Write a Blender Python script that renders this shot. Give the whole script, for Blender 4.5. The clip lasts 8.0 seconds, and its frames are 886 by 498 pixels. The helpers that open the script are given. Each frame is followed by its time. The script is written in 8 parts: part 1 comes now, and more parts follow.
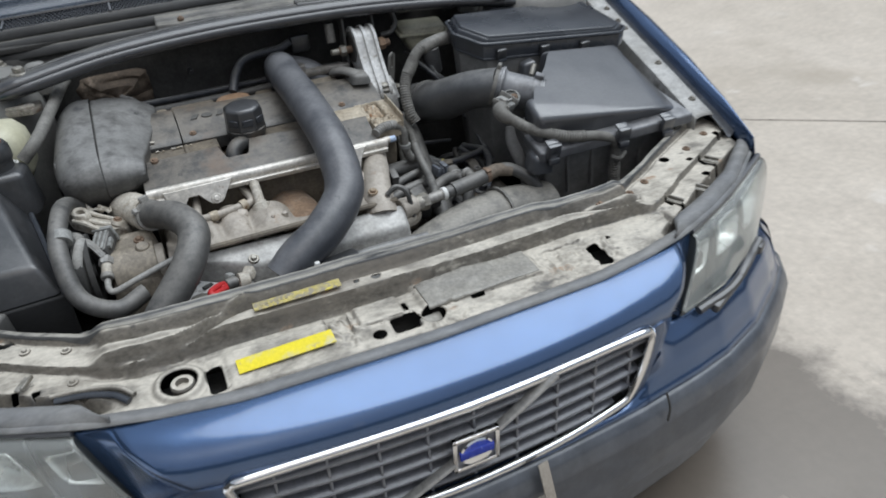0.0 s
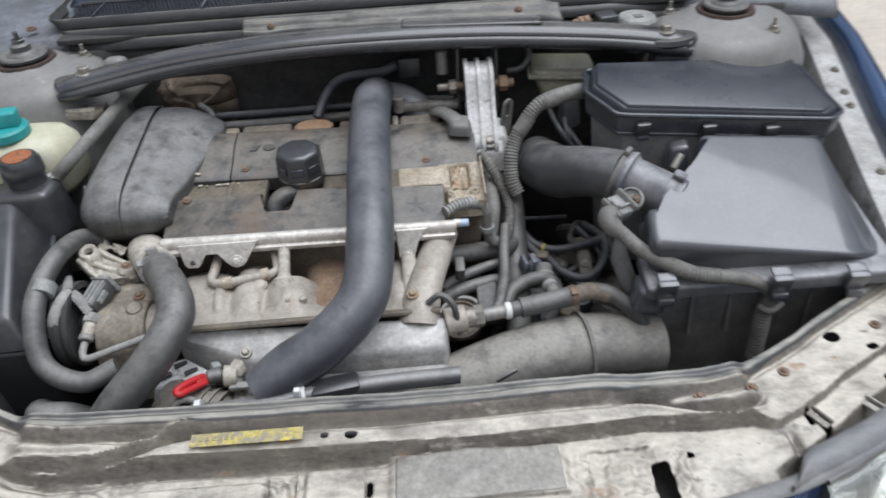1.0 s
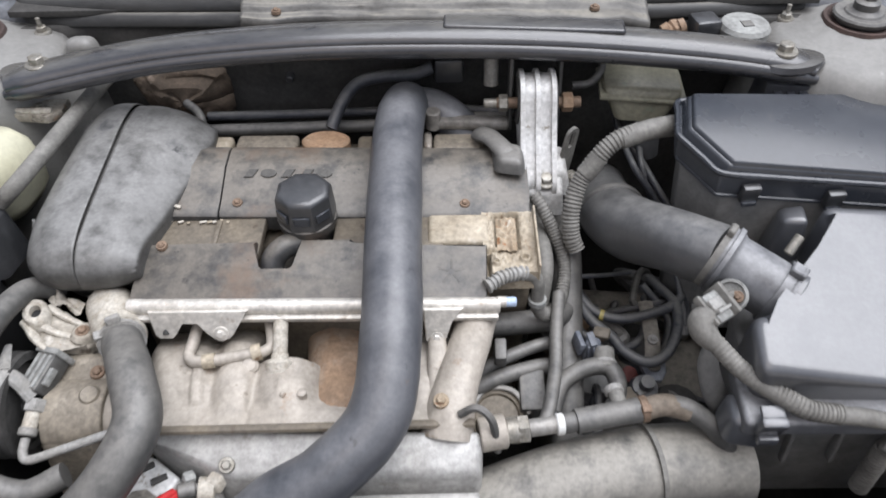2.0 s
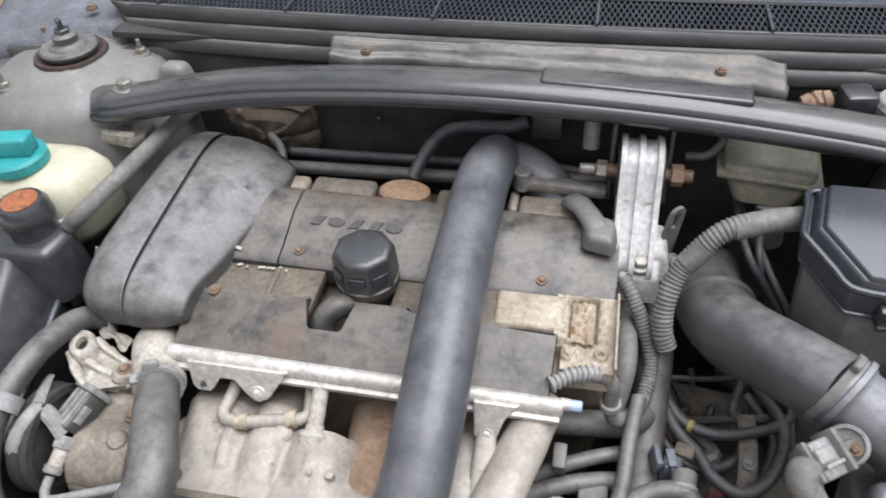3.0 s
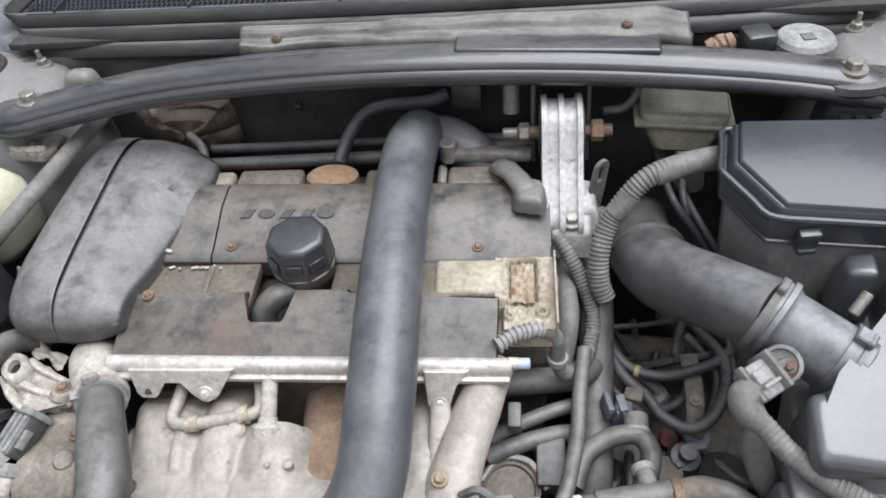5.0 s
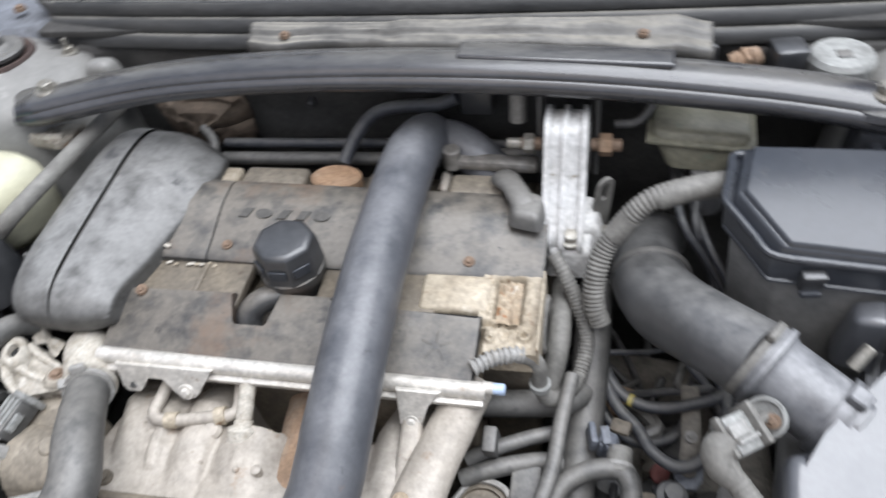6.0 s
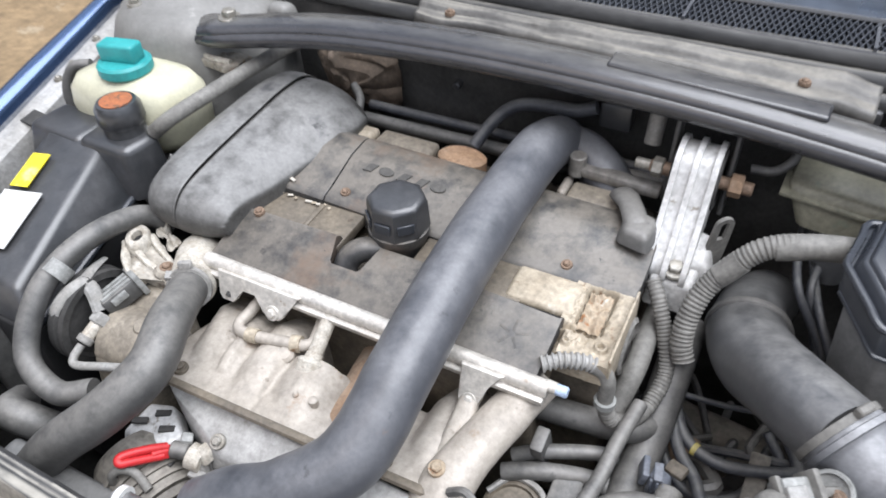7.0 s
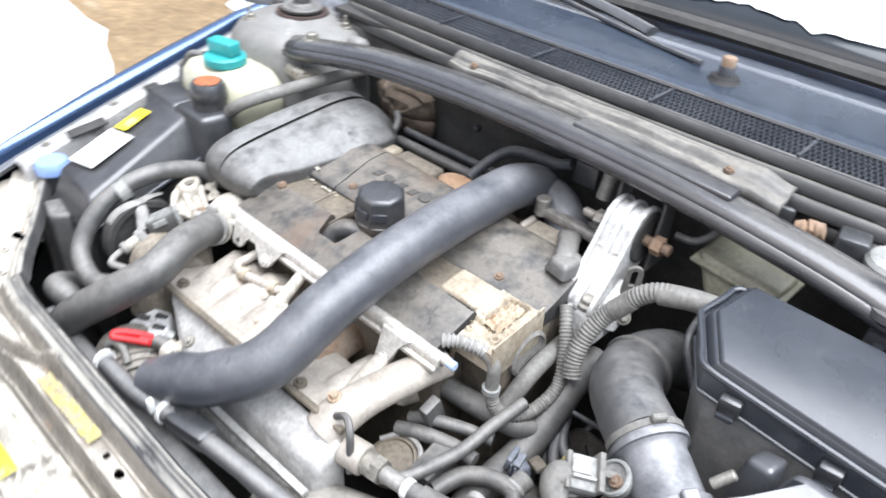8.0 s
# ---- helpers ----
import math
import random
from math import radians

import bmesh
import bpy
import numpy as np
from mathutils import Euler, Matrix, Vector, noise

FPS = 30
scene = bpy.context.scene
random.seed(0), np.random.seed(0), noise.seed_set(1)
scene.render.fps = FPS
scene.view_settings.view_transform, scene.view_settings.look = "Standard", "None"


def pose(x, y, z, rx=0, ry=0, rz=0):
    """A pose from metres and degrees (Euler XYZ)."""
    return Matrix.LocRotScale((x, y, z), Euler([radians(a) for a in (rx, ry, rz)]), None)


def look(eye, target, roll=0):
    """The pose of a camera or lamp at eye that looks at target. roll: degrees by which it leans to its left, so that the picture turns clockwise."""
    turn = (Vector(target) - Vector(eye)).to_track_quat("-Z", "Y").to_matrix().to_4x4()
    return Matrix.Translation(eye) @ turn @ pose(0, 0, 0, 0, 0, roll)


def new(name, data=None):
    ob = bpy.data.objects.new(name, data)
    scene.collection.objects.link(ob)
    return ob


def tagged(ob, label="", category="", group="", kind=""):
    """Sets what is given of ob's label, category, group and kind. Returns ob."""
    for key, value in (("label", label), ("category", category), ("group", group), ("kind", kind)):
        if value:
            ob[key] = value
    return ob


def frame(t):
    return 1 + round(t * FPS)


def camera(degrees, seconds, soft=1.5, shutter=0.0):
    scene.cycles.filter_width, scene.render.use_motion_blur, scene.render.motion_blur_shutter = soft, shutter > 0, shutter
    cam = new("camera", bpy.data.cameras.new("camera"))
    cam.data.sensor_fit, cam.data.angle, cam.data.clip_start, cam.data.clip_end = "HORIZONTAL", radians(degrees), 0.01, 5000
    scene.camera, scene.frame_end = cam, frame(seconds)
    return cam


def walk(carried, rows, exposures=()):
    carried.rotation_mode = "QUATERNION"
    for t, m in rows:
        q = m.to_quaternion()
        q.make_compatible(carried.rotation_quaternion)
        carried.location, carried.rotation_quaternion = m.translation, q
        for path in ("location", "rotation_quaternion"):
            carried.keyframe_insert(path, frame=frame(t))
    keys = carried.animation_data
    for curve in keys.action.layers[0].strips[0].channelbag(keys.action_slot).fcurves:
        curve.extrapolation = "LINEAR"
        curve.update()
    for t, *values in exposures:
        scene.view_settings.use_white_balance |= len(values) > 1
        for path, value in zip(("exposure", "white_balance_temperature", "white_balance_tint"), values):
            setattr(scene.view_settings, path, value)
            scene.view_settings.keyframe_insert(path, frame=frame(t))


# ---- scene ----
cam = camera(62.0, 8.0, soft=1.7, shutter=0.35)
PATH = [
    (0, (-0.313, -0.744, 1.453), (0.313, 0.795, 0.34), -3.7),
    (0.2, (-0.247, -0.657, 1.481), (0.306, 0.901, 0.261), -4.2),
    (0.3, (-0.219, -0.628, 1.468), (0.291, 0.953, 0.252), -4.7),
    (0.5, (-0.155, -0.542, 1.463), (0.201, 1.059, 0.318), -5.6),
    (0.7, (-0.042, -0.476, 1.478), (0.183, 1.115, 0.362), -4.2),
    (1, (0.08, -0.394, 1.491), (0.1, 1.199, 0.282), -3.9),
    (1.2, (0.105, -0.325, 1.505), (0.0, 1.228, 0.249), -5.9),
    (2.3, (0.043, 0.022, 1.504), (0.031, 1.443, 0.096), 0.1),
    (2.5, (0.071, 0.046, 1.493), (-0.07, 1.478, 0.103), -0.7),
    (2.8, (0.112, 0.08, 1.48), (-0.203, 1.501, 0.123), -3.0),
    (3, (0.118, 0.092, 1.486), (-0.247, 1.516, 0.129), -4.1),
    (3.2, (0.112, 0.095, 1.485), (-0.273, 1.517, 0.16), -7.7),
    (3.5, (0.06, 0.091, 1.48), (-0.24, 1.518, 0.112), -7.4),
    (3.8, (0.056, 0.098, 1.475), (-0.173, 1.504, 0.088), -7.7),
    (4, (0.045, 0.096, 1.464), (-0.105, 1.495, 0.043), -4.5),
    (4.2, (0.067, 0.104, 1.476), (-0.103, 1.493, 0.064), -4.2),
    (4.5, (0.074, 0.086, 1.467), (-0.045, 1.49, 0.048), -2.9),
    (4.7, (0.095, 0.074, 1.466), (-0.067, 1.522, 0.096), -4.6),
    (5.8, (0.214, 0.114, 1.484), (-0.067, 1.483, 0.054), -9.9),
    (6, (0.23, 0.138, 1.474), (-0.187, 1.498, 0.068), -9.3),
    (6.2, (0.228, 0.163, 1.462), (-0.36, 1.474, 0.05), -7.2),
    (6.5, (0.23, 0.178, 1.441), (-0.493, 1.438, 0.067), -7.2),
    (6.8, (0.224, 0.152, 1.448), (-0.48, 1.421, 0.048), -3.4),
    (7, (0.259, 0.099, 1.442), (-0.463, 1.409, 0.114), -2.3),
    (7.2, (0.294, 0.043, 1.461), (-0.498, 1.386, 0.239), -1.4),
    (7.5, (0.402, -0.011, 1.466), (-0.418, 1.351, 0.254), 1.3),
    (7.8, (0.469, 0.012, 1.502), (-0.386, 1.311, 0.325), 2.6),
    (8, (0.565, 0.044, 1.466), (-0.503, 1.285, 0.317), 4.5),
]
EXPOSURE = [(0.0, 0.40, 6350, 9), (0.5, 0.42, 6350, 10), (1.0, 0.64, 6400, 12), (2.5, 1.10, 6600, 15), (3.5, 1.05, 6550, 15), (4.5, 1.05, 6500, 15), (6.0, 1.20, 6450, 13), (7.0, 1.34, 6450, 14), (7.2, 1.40, 6450, 14), (7.5, 1.74, 6400, 13), (8.0, 1.87, 6400, 13)]
SKY_GREY, SKY_STRENGTH, SUN_STRENGTH, SUN_WIDTH = 0.75, 0.055, 2.3, 60
walk(cam, [(t, look(eye, target, roll)) for t, eye, target, roll in PATH], EXPOSURE)

# ---- light: an overcast sky ----
world = bpy.data.worlds.new("overcast_sky")
scene.world = world
world.use_nodes = True
sky = world.node_tree.nodes.new("ShaderNodeTexSky")
sky.sky_type, sky.sun_disc = "NISHITA", False
sky.sun_elevation, sky.sun_rotation = radians(55), radians(200)
sky.air_density, sky.dust_density, sky.ozone_density = 1.0, 6.0, 1.0
wash = world.node_tree.nodes.new("ShaderNodeMixRGB")
wash.inputs[0].default_value = SKY_GREY
wash.inputs[2].default_value = (6.7, 7.5, 8.6, 1)
bg = world.node_tree.nodes["Background"]
world.node_tree.links.new(sky.outputs[0], wash.inputs[1])
world.node_tree.links.new(wash.outputs[0], bg.inputs[0])
bg.inputs[1].default_value = SKY_STRENGTH
sun = new("sun", bpy.data.lights.new("sun", "SUN"))
sun.data.energy, sun.data.angle, sun.data.color = SUN_STRENGTH, radians(SUN_WIDTH), (0.93, 0.97, 1.0)
sun.matrix_world = look((2.2, 0.7, 7), (0, 0.5, 0.6))


# ---- helpers of this scene ----
def mat(name, c1, c2=None, scale=12.0, rough=0.6, metal=0.0, fine=0.25, fine_scale=160.0, spots=None, bump=0.25,
        coat=0.0, edge=(0.35, 0.65), rvar=0.15, spec=0.5, scratch=None, mid=0.28, stretch=None, dust=None):
    """A procedural surface: two colours in large blotches, fine grain, optional spots (colour, threshold, scale, softness)."""
    m = bpy.data.materials.new(name)
    m.use_nodes = True
    nt = m.node_tree
    n, link = nt.nodes, nt.links.new
    bsdf = n["Principled BSDF"]
    co = n.new("ShaderNodeTexCoord")
    where = co.outputs["Object"]
    if stretch:
        mp = n.new("ShaderNodeMapping")
        mp.inputs["Scale"].default_value = stretch
        link(where, mp.inputs["Vector"])
        where = mp.outputs[0]

    def noise_at(s, detail=6.0, rough_=0.6):
        q = n.new("ShaderNodeTexNoise")
        q.inputs["Scale"].default_value = s
        q.inputs["Detail"].default_value = detail
        q.inputs["Roughness"].default_value = rough_
        link(where, q.inputs["Vector"])
        return q

    def ramp(src, lo, hi):
        q = n.new("ShaderNodeMapRange")
        q.inputs[1].default_value, q.inputs[2].default_value = lo, hi
        link(src, q.inputs[0])
        return q.outputs[0]

    def mix(f, a, b, mode="MIX"):
        q = n.new("ShaderNodeMixRGB")
        q.blend_type = mode
        for sock, v in zip(q.inputs, (f, a, b)):
            if isinstance(v, (int, float)):
                sock.default_value = v
            elif isinstance(v, tuple):
                sock.default_value = v if len(v) == 4 else (*v, 1)
            else:
                link(v, sock)
        return q.outputs[0]

    big = noise_at(scale)
    blot = ramp(big.outputs[0], *edge)
    col = mix(blot, c1, c2 or tuple(0.8 * v for v in c1))
    grain = noise_at(fine_scale, 3.0)
    if fine:
        g = ramp(grain.outputs[0], 0.25, 0.75)
        dark = mix(g, (1 - fine,) * 3, (1 + fine * 0.6,) * 3)
        col = mix(1.0, col, dark, "MULTIPLY")
    if mid:
        q = noise_at(scale * 4.3, 5.0, 0.7)
        col = mix(1.0, col, mix(ramp(q.outputs[0], 0.3, 0.7), (1 - mid,) * 3, (1 + mid * 0.7,) * 3), "MULTIPLY")
    if dust:
        geo, axes = n.new("ShaderNodeNewGeometry"), n.new("ShaderNodeSeparateXYZ")
        link(geo.outputs["Normal"], axes.inputs[0])
        patchy = ramp(noise_at(scale * 2.2, 6.0, 0.65).outputs[0], 0.30, 0.55)
        lie = n.new("ShaderNodeMath")
        lie.operation = "MULTIPLY"
        link(ramp(axes.outputs[2], dust[1], dust[2]), lie.inputs[0])
        link(patchy, lie.inputs[1])
        col = mix(lie.outputs[0], col, mix(1.0, dust[0], mix(ramp(grain.outputs[0], 0.25, 0.75), (0.8,) * 3, (1.12,) * 3), "MULTIPLY"))
    for s in spots or ():
        colour, th, sc, soft = s
        q = noise_at(sc, 8.0, 0.65)
        col = mix(ramp(q.outputs[0], th, th + soft), col, colour)
    if scratch:
        w = n.new("ShaderNodeTexVoronoi")
        w.feature = "DISTANCE_TO_EDGE"
        w.inputs["Scale"].default_value = scratch[1]
        warp = noise_at(scratch[1] * 2.5, 4.0)
        link(mix(0.12, where, warp.outputs[1]), w.inputs["Vector"])
        col = mix(ramp(w.outputs[0], scratch[2], 0.0), col, scratch[0])
    link(col, bsdf.inputs["Base Color"])
    r = n.new("ShaderNodeMapRange")
    r.inputs[3].default_value, r.inputs[4].default_value = max(0.02, rough - rvar), min(1, rough + rvar)
    link(big.outputs[0], r.inputs[0])
    link(r.outputs[0], bsdf.inputs["Roughness"])
    bsdf.inputs["Metallic"].default_value = metal
    bsdf.inputs["Specular IOR Level"].default_value = spec
    bsdf.inputs["Coat Weight"].default_value = coat
    bsdf.inputs["Coat Roughness"].default_value = 0.08
    if bump:
        b = n.new("ShaderNodeBump")
        b.inputs["Strength"].default_value = bump
        b.inputs["Distance"].default_value = 0.0015
        link(mix(0.5, grain.outputs[0], big.outputs[0]), b.inputs["Height"])
        link(b.outputs[0], bsdf.inputs["Normal"])
    return m


M = {}
M["cover"] = mat("dusty_black_plastic", (0.034, 0.034, 0.035), (0.055, 0.054, 0.052), 13, 0.48, dust=((0.150, 0.134, 0.113), 0.55, 0.97), spots=[((0.022, 0.022, 0.022), 0.61, 15, 0.08), ((0.028, 0.027, 0.026), 0.66, 38, 0.06), ((0.20, 0.19, 0.175), 0.64, 24, 0.14), ((0.15, 0.100, 0.068), 0.545, 6, 0.16), ((0.02, 0.02, 0.02), 0.68, 60, 0.05)], bump=0.4, spec=0.6, rvar=0.2, mid=0.35)
M["belt"] = mat("dusty_grey_plastic", (0.062, 0.060, 0.056), (0.096, 0.094, 0.090), 10, 0.46, dust=((0.215, 0.213, 0.206), 0.2, 1.0), spots=[((0.035, 0.035, 0.035), 0.65, 24, 0.08), ((0.065, 0.065, 0.067), 0.58, 11, 0.12)], bump=0.12, spec=0.5, rvar=0.15, mid=0.18)
M["rubber"] = mat("dusty_rubber", (0.055, 0.055, 0.054), (0.085, 0.083, 0.078), 14, 0.55, fine=0.2, spec=0.8, dust=((0.165, 0.158, 0.145), 0.15, 0.95), spots=[((0.045, 0.045, 0.044), 0.64, 30, 0.1)])
M["boost"] = mat("boost_hose_rubber", (0.052, 0.056, 0.066), (0.080, 0.084, 0.094), 6, 0.42, fine=0.12, dust=((0.148, 0.150, 0.158), 0.2, 1.0), spots=[((0.19, 0.125, 0.085), 0.64, 9, 0.08), ((0.045, 0.046, 0.05), 0.64, 28, 0.08)], bump=0.12, rvar=0.15, spec=0.7, mid=0.18)
M["corr"] = mat("corrugated_conduit", (0.215, 0.208, 0.19), (0.14, 0.134, 0.122), 40, 0.65, spots=[((0.08, 0.077, 0.07), 0.62, 30, 0.1)])
M["conduit"] = mat("pale_conduit", (0.34, 0.335, 0.32), (0.26, 0.25, 0.23), 40, 0.55)
M["intake"] = mat("black_intake_plastic", (0.058, 0.060, 0.064), (0.085, 0.085, 0.086), 10, 0.42, fine=0.12, dust=((0.185, 0.182, 0.175), 0.45, 1.0), spots=[((0.10, 0.098, 0.093), 0.64, 14, 0.2)], bump=0.1, spec=1.0, mid=0.25)
M["airbox"] = mat("airbox_plastic", (0.052, 0.055, 0.063), (0.070, 0.073, 0.080), 7, 0.36, fine=0.1, dust=((0.088, 0.09, 0.096), 0.6, 1.0), spots=[((0.16, 0.158, 0.152), 0.68, 24, 0.18)], bump=0.1, rvar=0.08, spec=0.9, mid=0.12, coat=0.45)
M["fuse"] = mat("fuse_lid_plastic", (0.030, 0.034, 0.042), (0.046, 0.050, 0.058), 9, 0.28, fine=0.1, spots=[((0.09, 0.088, 0.082), 0.64, 20, 0.2)], bump=0.08, rvar=0.08, spec=0.62, mid=0.12)
M["black"] = mat("black_plastic", (0.028, 0.03, 0.033), (0.05, 0.05, 0.052), 12, 0.36, fine=0.2, spec=1.0)
M["soot"] = mat("sooty_black", (0.040, 0.039, 0.037), (0.062, 0.059, 0.055), 8, 0.8, fine=0.3, spots=[((0.07, 0.066, 0.06), 0.64, 14, 0.15)])
M["alu"] = mat("dusty_cast_aluminium", (0.42, 0.38, 0.33), (0.33, 0.295, 0.25), 10, 0.55, 0.08, spots=[((0.24, 0.155, 0.095), 0.61, 14, 0.10), ((0.17, 0.14, 0.11), 0.65, 26, 0.06)], bump=0.45, fine=0.2, mid=0.22)
M["alu2"] = mat("grey_cast_aluminium", (0.34, 0.33, 0.31), (0.22, 0.205, 0.185), 12, 0.5, 0.3, spots=[((0.10, 0.085, 0.07), 0.58, 26, 0.1)], bump=0.4)
M["rail"] = mat("bright_aluminium_rail", (0.68, 0.65, 0.60), (0.56, 0.525, 0.47), 14, 0.4, 0.3, spots=[((0.28, 0.21, 0.15), 0.62, 40, 0.08)], bump=0.25)
M["mount"] = mat("pale_aluminium_mount", (0.62, 0.62, 0.61), (0.48, 0.47, 0.45), 18, 0.5, 0.1, spots=[((0.26, 0.235, 0.2), 0.61, 60, 0.06)], bump=0.5, mid=0.2)
M["tan"] = mat("oily_tan_casting", (0.46, 0.40, 0.31), (0.33, 0.275, 0.20), 18, 0.55, 0.05, spots=[((0.16, 0.095, 0.05), 0.60, 38, 0.08), ((0.56, 0.51, 0.43), 0.62, 30, 0.1), ((0.20, 0.17, 0.13), 0.62, 16, 0.1)], bump=0.6)
M["strip"] = mat("dusty_olive_casting", (0.185, 0.155, 0.115), (0.125, 0.107, 0.085), 18, 0.6, 0.05, spots=[((0.075, 0.055, 0.038), 0.60, 40, 0.1), ((0.28, 0.24, 0.185), 0.64, 26, 0.12)], bump=0.4)
M["rust"] = mat("rusty_iron", (0.31, 0.205, 0.13), (0.24, 0.165, 0.115), 14, 0.85, 0.0, spots=[((0.37, 0.315, 0.255), 0.47, 13, 0.22), ((0.12, 0.08, 0.055), 0.60, 40, 0.1), ((0.30, 0.165, 0.08), 0.62, 14, 0.1)], bump=0.8)
M["lug"] = mat("dusty_brown_lug", (0.27, 0.235, 0.185), (0.19, 0.165, 0.132), 24, 0.6, spots=[((0.36, 0.32, 0.26), 0.6, 30, 0.12), ((0.10, 0.085, 0.07), 0.62, 26, 0.1)], bump=0.4)
M["rusttan"] = mat("rust_flecked_casting", (0.42, 0.35, 0.26), (0.30, 0.225, 0.15), 40, 0.75, spots=[((0.26, 0.13, 0.06), 0.54, 60, 0.06), ((0.13, 0.07, 0.04), 0.62, 90, 0.05), ((0.52, 0.47, 0.39), 0.62, 50, 0.08)], bump=0.9)
M["bracket"] = mat("oily_pale_casting", (0.40, 0.37, 0.32), (0.27, 0.24, 0.195), 30, 0.55, 0.1, spots=[((0.09, 0.075, 0.06), 0.57, 34, 0.08), ((0.50, 0.47, 0.42), 0.6, 26, 0.1), ((0.24, 0.15, 0.09), 0.64, 40, 0.06)], bump=0.9)
M["chipped"] = mat("flaked_paint", (0.52, 0.49, 0.43), (0.38, 0.34, 0.28), 90, 0.6, bump=0.4)
M["rustdark"] = mat("dark_rust", (0.075, 0.045, 0.036), (0.05, 0.034, 0.03), 30, 0.8, spots=[((0.16, 0.10, 0.07), 0.62, 40, 0.1)], bump=0.5)
M["rustcap"] = mat("rusty_tan_cap", (0.40, 0.25, 0.15), (0.34, 0.23, 0.15), 22, 0.8, spots=[((0.42, 0.36, 0.28), 0.6, 40, 0.1)], bump=0.4)
M["steel"] = mat("zinc_steel", (0.36, 0.345, 0.31), (0.24, 0.22, 0.185), 60, 0.45, 0.5)
M["rbolt"] = mat("rusty_bolt", (0.27, 0.185, 0.13), (0.17, 0.12, 0.085), 120, 0.65, 0.3)
M["panel"] = mat("dirty_painted_steel", (0.15, 0.138, 0.120), (0.225, 0.203, 0.168), 10, 0.6, 0.0, dust=((0.53, 0.49, 0.42), 0.66, 0.985), spots=[((0.27, 0.205, 0.135), 0.64, 20, 0.10), ((0.075, 0.07, 0.062), 0.66, 80, 0.05), ((0.20, 0.178, 0.15), 0.55, 7, 0.12), ((0.11, 0.105, 0.098), 0.61, 14, 0.08), ((0.56, 0.53, 0.455), 0.63, 18, 0.12), ((0.09, 0.083, 0.073), 0.63, 44, 0.07), ((0.30, 0.20, 0.135), 0.62, 20, 0.10)], bump=0.7, fine=0.35, edge=(0.38, 0.62), mid=0.35, stretch=(0.6, 1, 1))
M["apron"] = mat("dusty_inner_wing", (0.46, 0.455, 0.44), (0.30, 0.29, 0.27), 9, 0.42, spots=[((0.14, 0.135, 0.125), 0.60, 16, 0.1)], bump=0.2)
M["tower"] = mat("dusty_strut_tower", (0.235, 0.23, 0.217), (0.17, 0.166, 0.155), 6, 0.5, spots=[((0.13, 0.125, 0.115), 0.64, 14, 0.12), ((0.40, 0.39, 0.365), 0.64, 22, 0.15)], bump=0.12, fine=0.12, mid=0.15)
M["gutter"] = mat("dull_grey_gutter_paint", (0.17, 0.18, 0.20), (0.12, 0.125, 0.135), 9, 0.5, spots=[((0.06, 0.06, 0.06), 0.6, 16, 0.1)], bump=0.2)
M["cowlsteel"] = mat("dusty_cowl_steel", (0.085, 0.082, 0.077), (0.13, 0.123, 0.11), 10, 0.5, dust=((0.235, 0.22, 0.188), 0.86, 1.0), spots=[((0.045, 0.044, 0.042), 0.57, 10, 0.12)], bump=0.4, stretch=(0.8, 1, 1))
M["seal"] = mat("dusty_rubber_seal", (0.035, 0.036, 0.037), (0.055, 0.054, 0.052), 9, 0.5, fine=0.25, spec=0.4, dust=((0.185, 0.175, 0.155), 0.74, 1.0), spots=[((0.03, 0.03, 0.03), 0.6, 12, 0.1)], stretch=(0.3, 1, 1))
M["bracep"] = mat("black_brace_paint", (0.026, 0.027, 0.032), (0.045, 0.045, 0.048), 6, 0.26, dust=((0.11, 0.106, 0.098), 0.87, 1.0), spots=[((0.065, 0.063, 0.06), 0.62, 9, 0.2), ((0.02, 0.02, 0.024), 0.6, 18, 0.1)], bump=0.12, coat=0.1, spec=0.8, stretch=(0.35, 1, 1))
M["blue"] = mat("metallic_blue_paint", (0.052, 0.102, 0.21), (0.045, 0.090, 0.19), 5, 0.24, 0.65, fine=0.05, fine_scale=900, spots=[((0.15, 0.18, 0.23), 0.64, 9, 0.25)], bump=0.0, coat=1.0, rvar=0.06, mid=0.05)
M["bumper"] = mat("dusty_blue_bumper", (0.075, 0.085, 0.105), (0.10, 0.106, 0.118), 5, 0.45, 0.25, fine=0.08, fine_scale=900, spots=[((0.15, 0.15, 0.15), 0.58, 9, 0.2), ((0.06, 0.06, 0.063), 0.62, 14, 0.15)], bump=0.05, coat=0.4)
M["chrome"] = mat("chrome", (0.82, 0.82, 0.82), (0.7, 0.7, 0.7), 20, 0.12, 1.0, fine=0.05, bump=0.0, rvar=0.06, mid=0.06)
M["bar"] = mat("dull_chrome", (0.46, 0.45, 0.43), (0.33, 0.32, 0.30), 20, 0.42, 0.6, fine=0.1, bump=0.0)
M["slat"] = mat("grey_grille_plastic", (0.14, 0.147, 0.17), (0.19, 0.195, 0.21), 18, 0.36, fine=0.1, spec=0.9)
M["badge"] = mat("blue_enamel", (0.01, 0.03, 0.33), (0.02, 0.05, 0.4), 60, 0.25, fine=0.05, bump=0, mid=0.06)
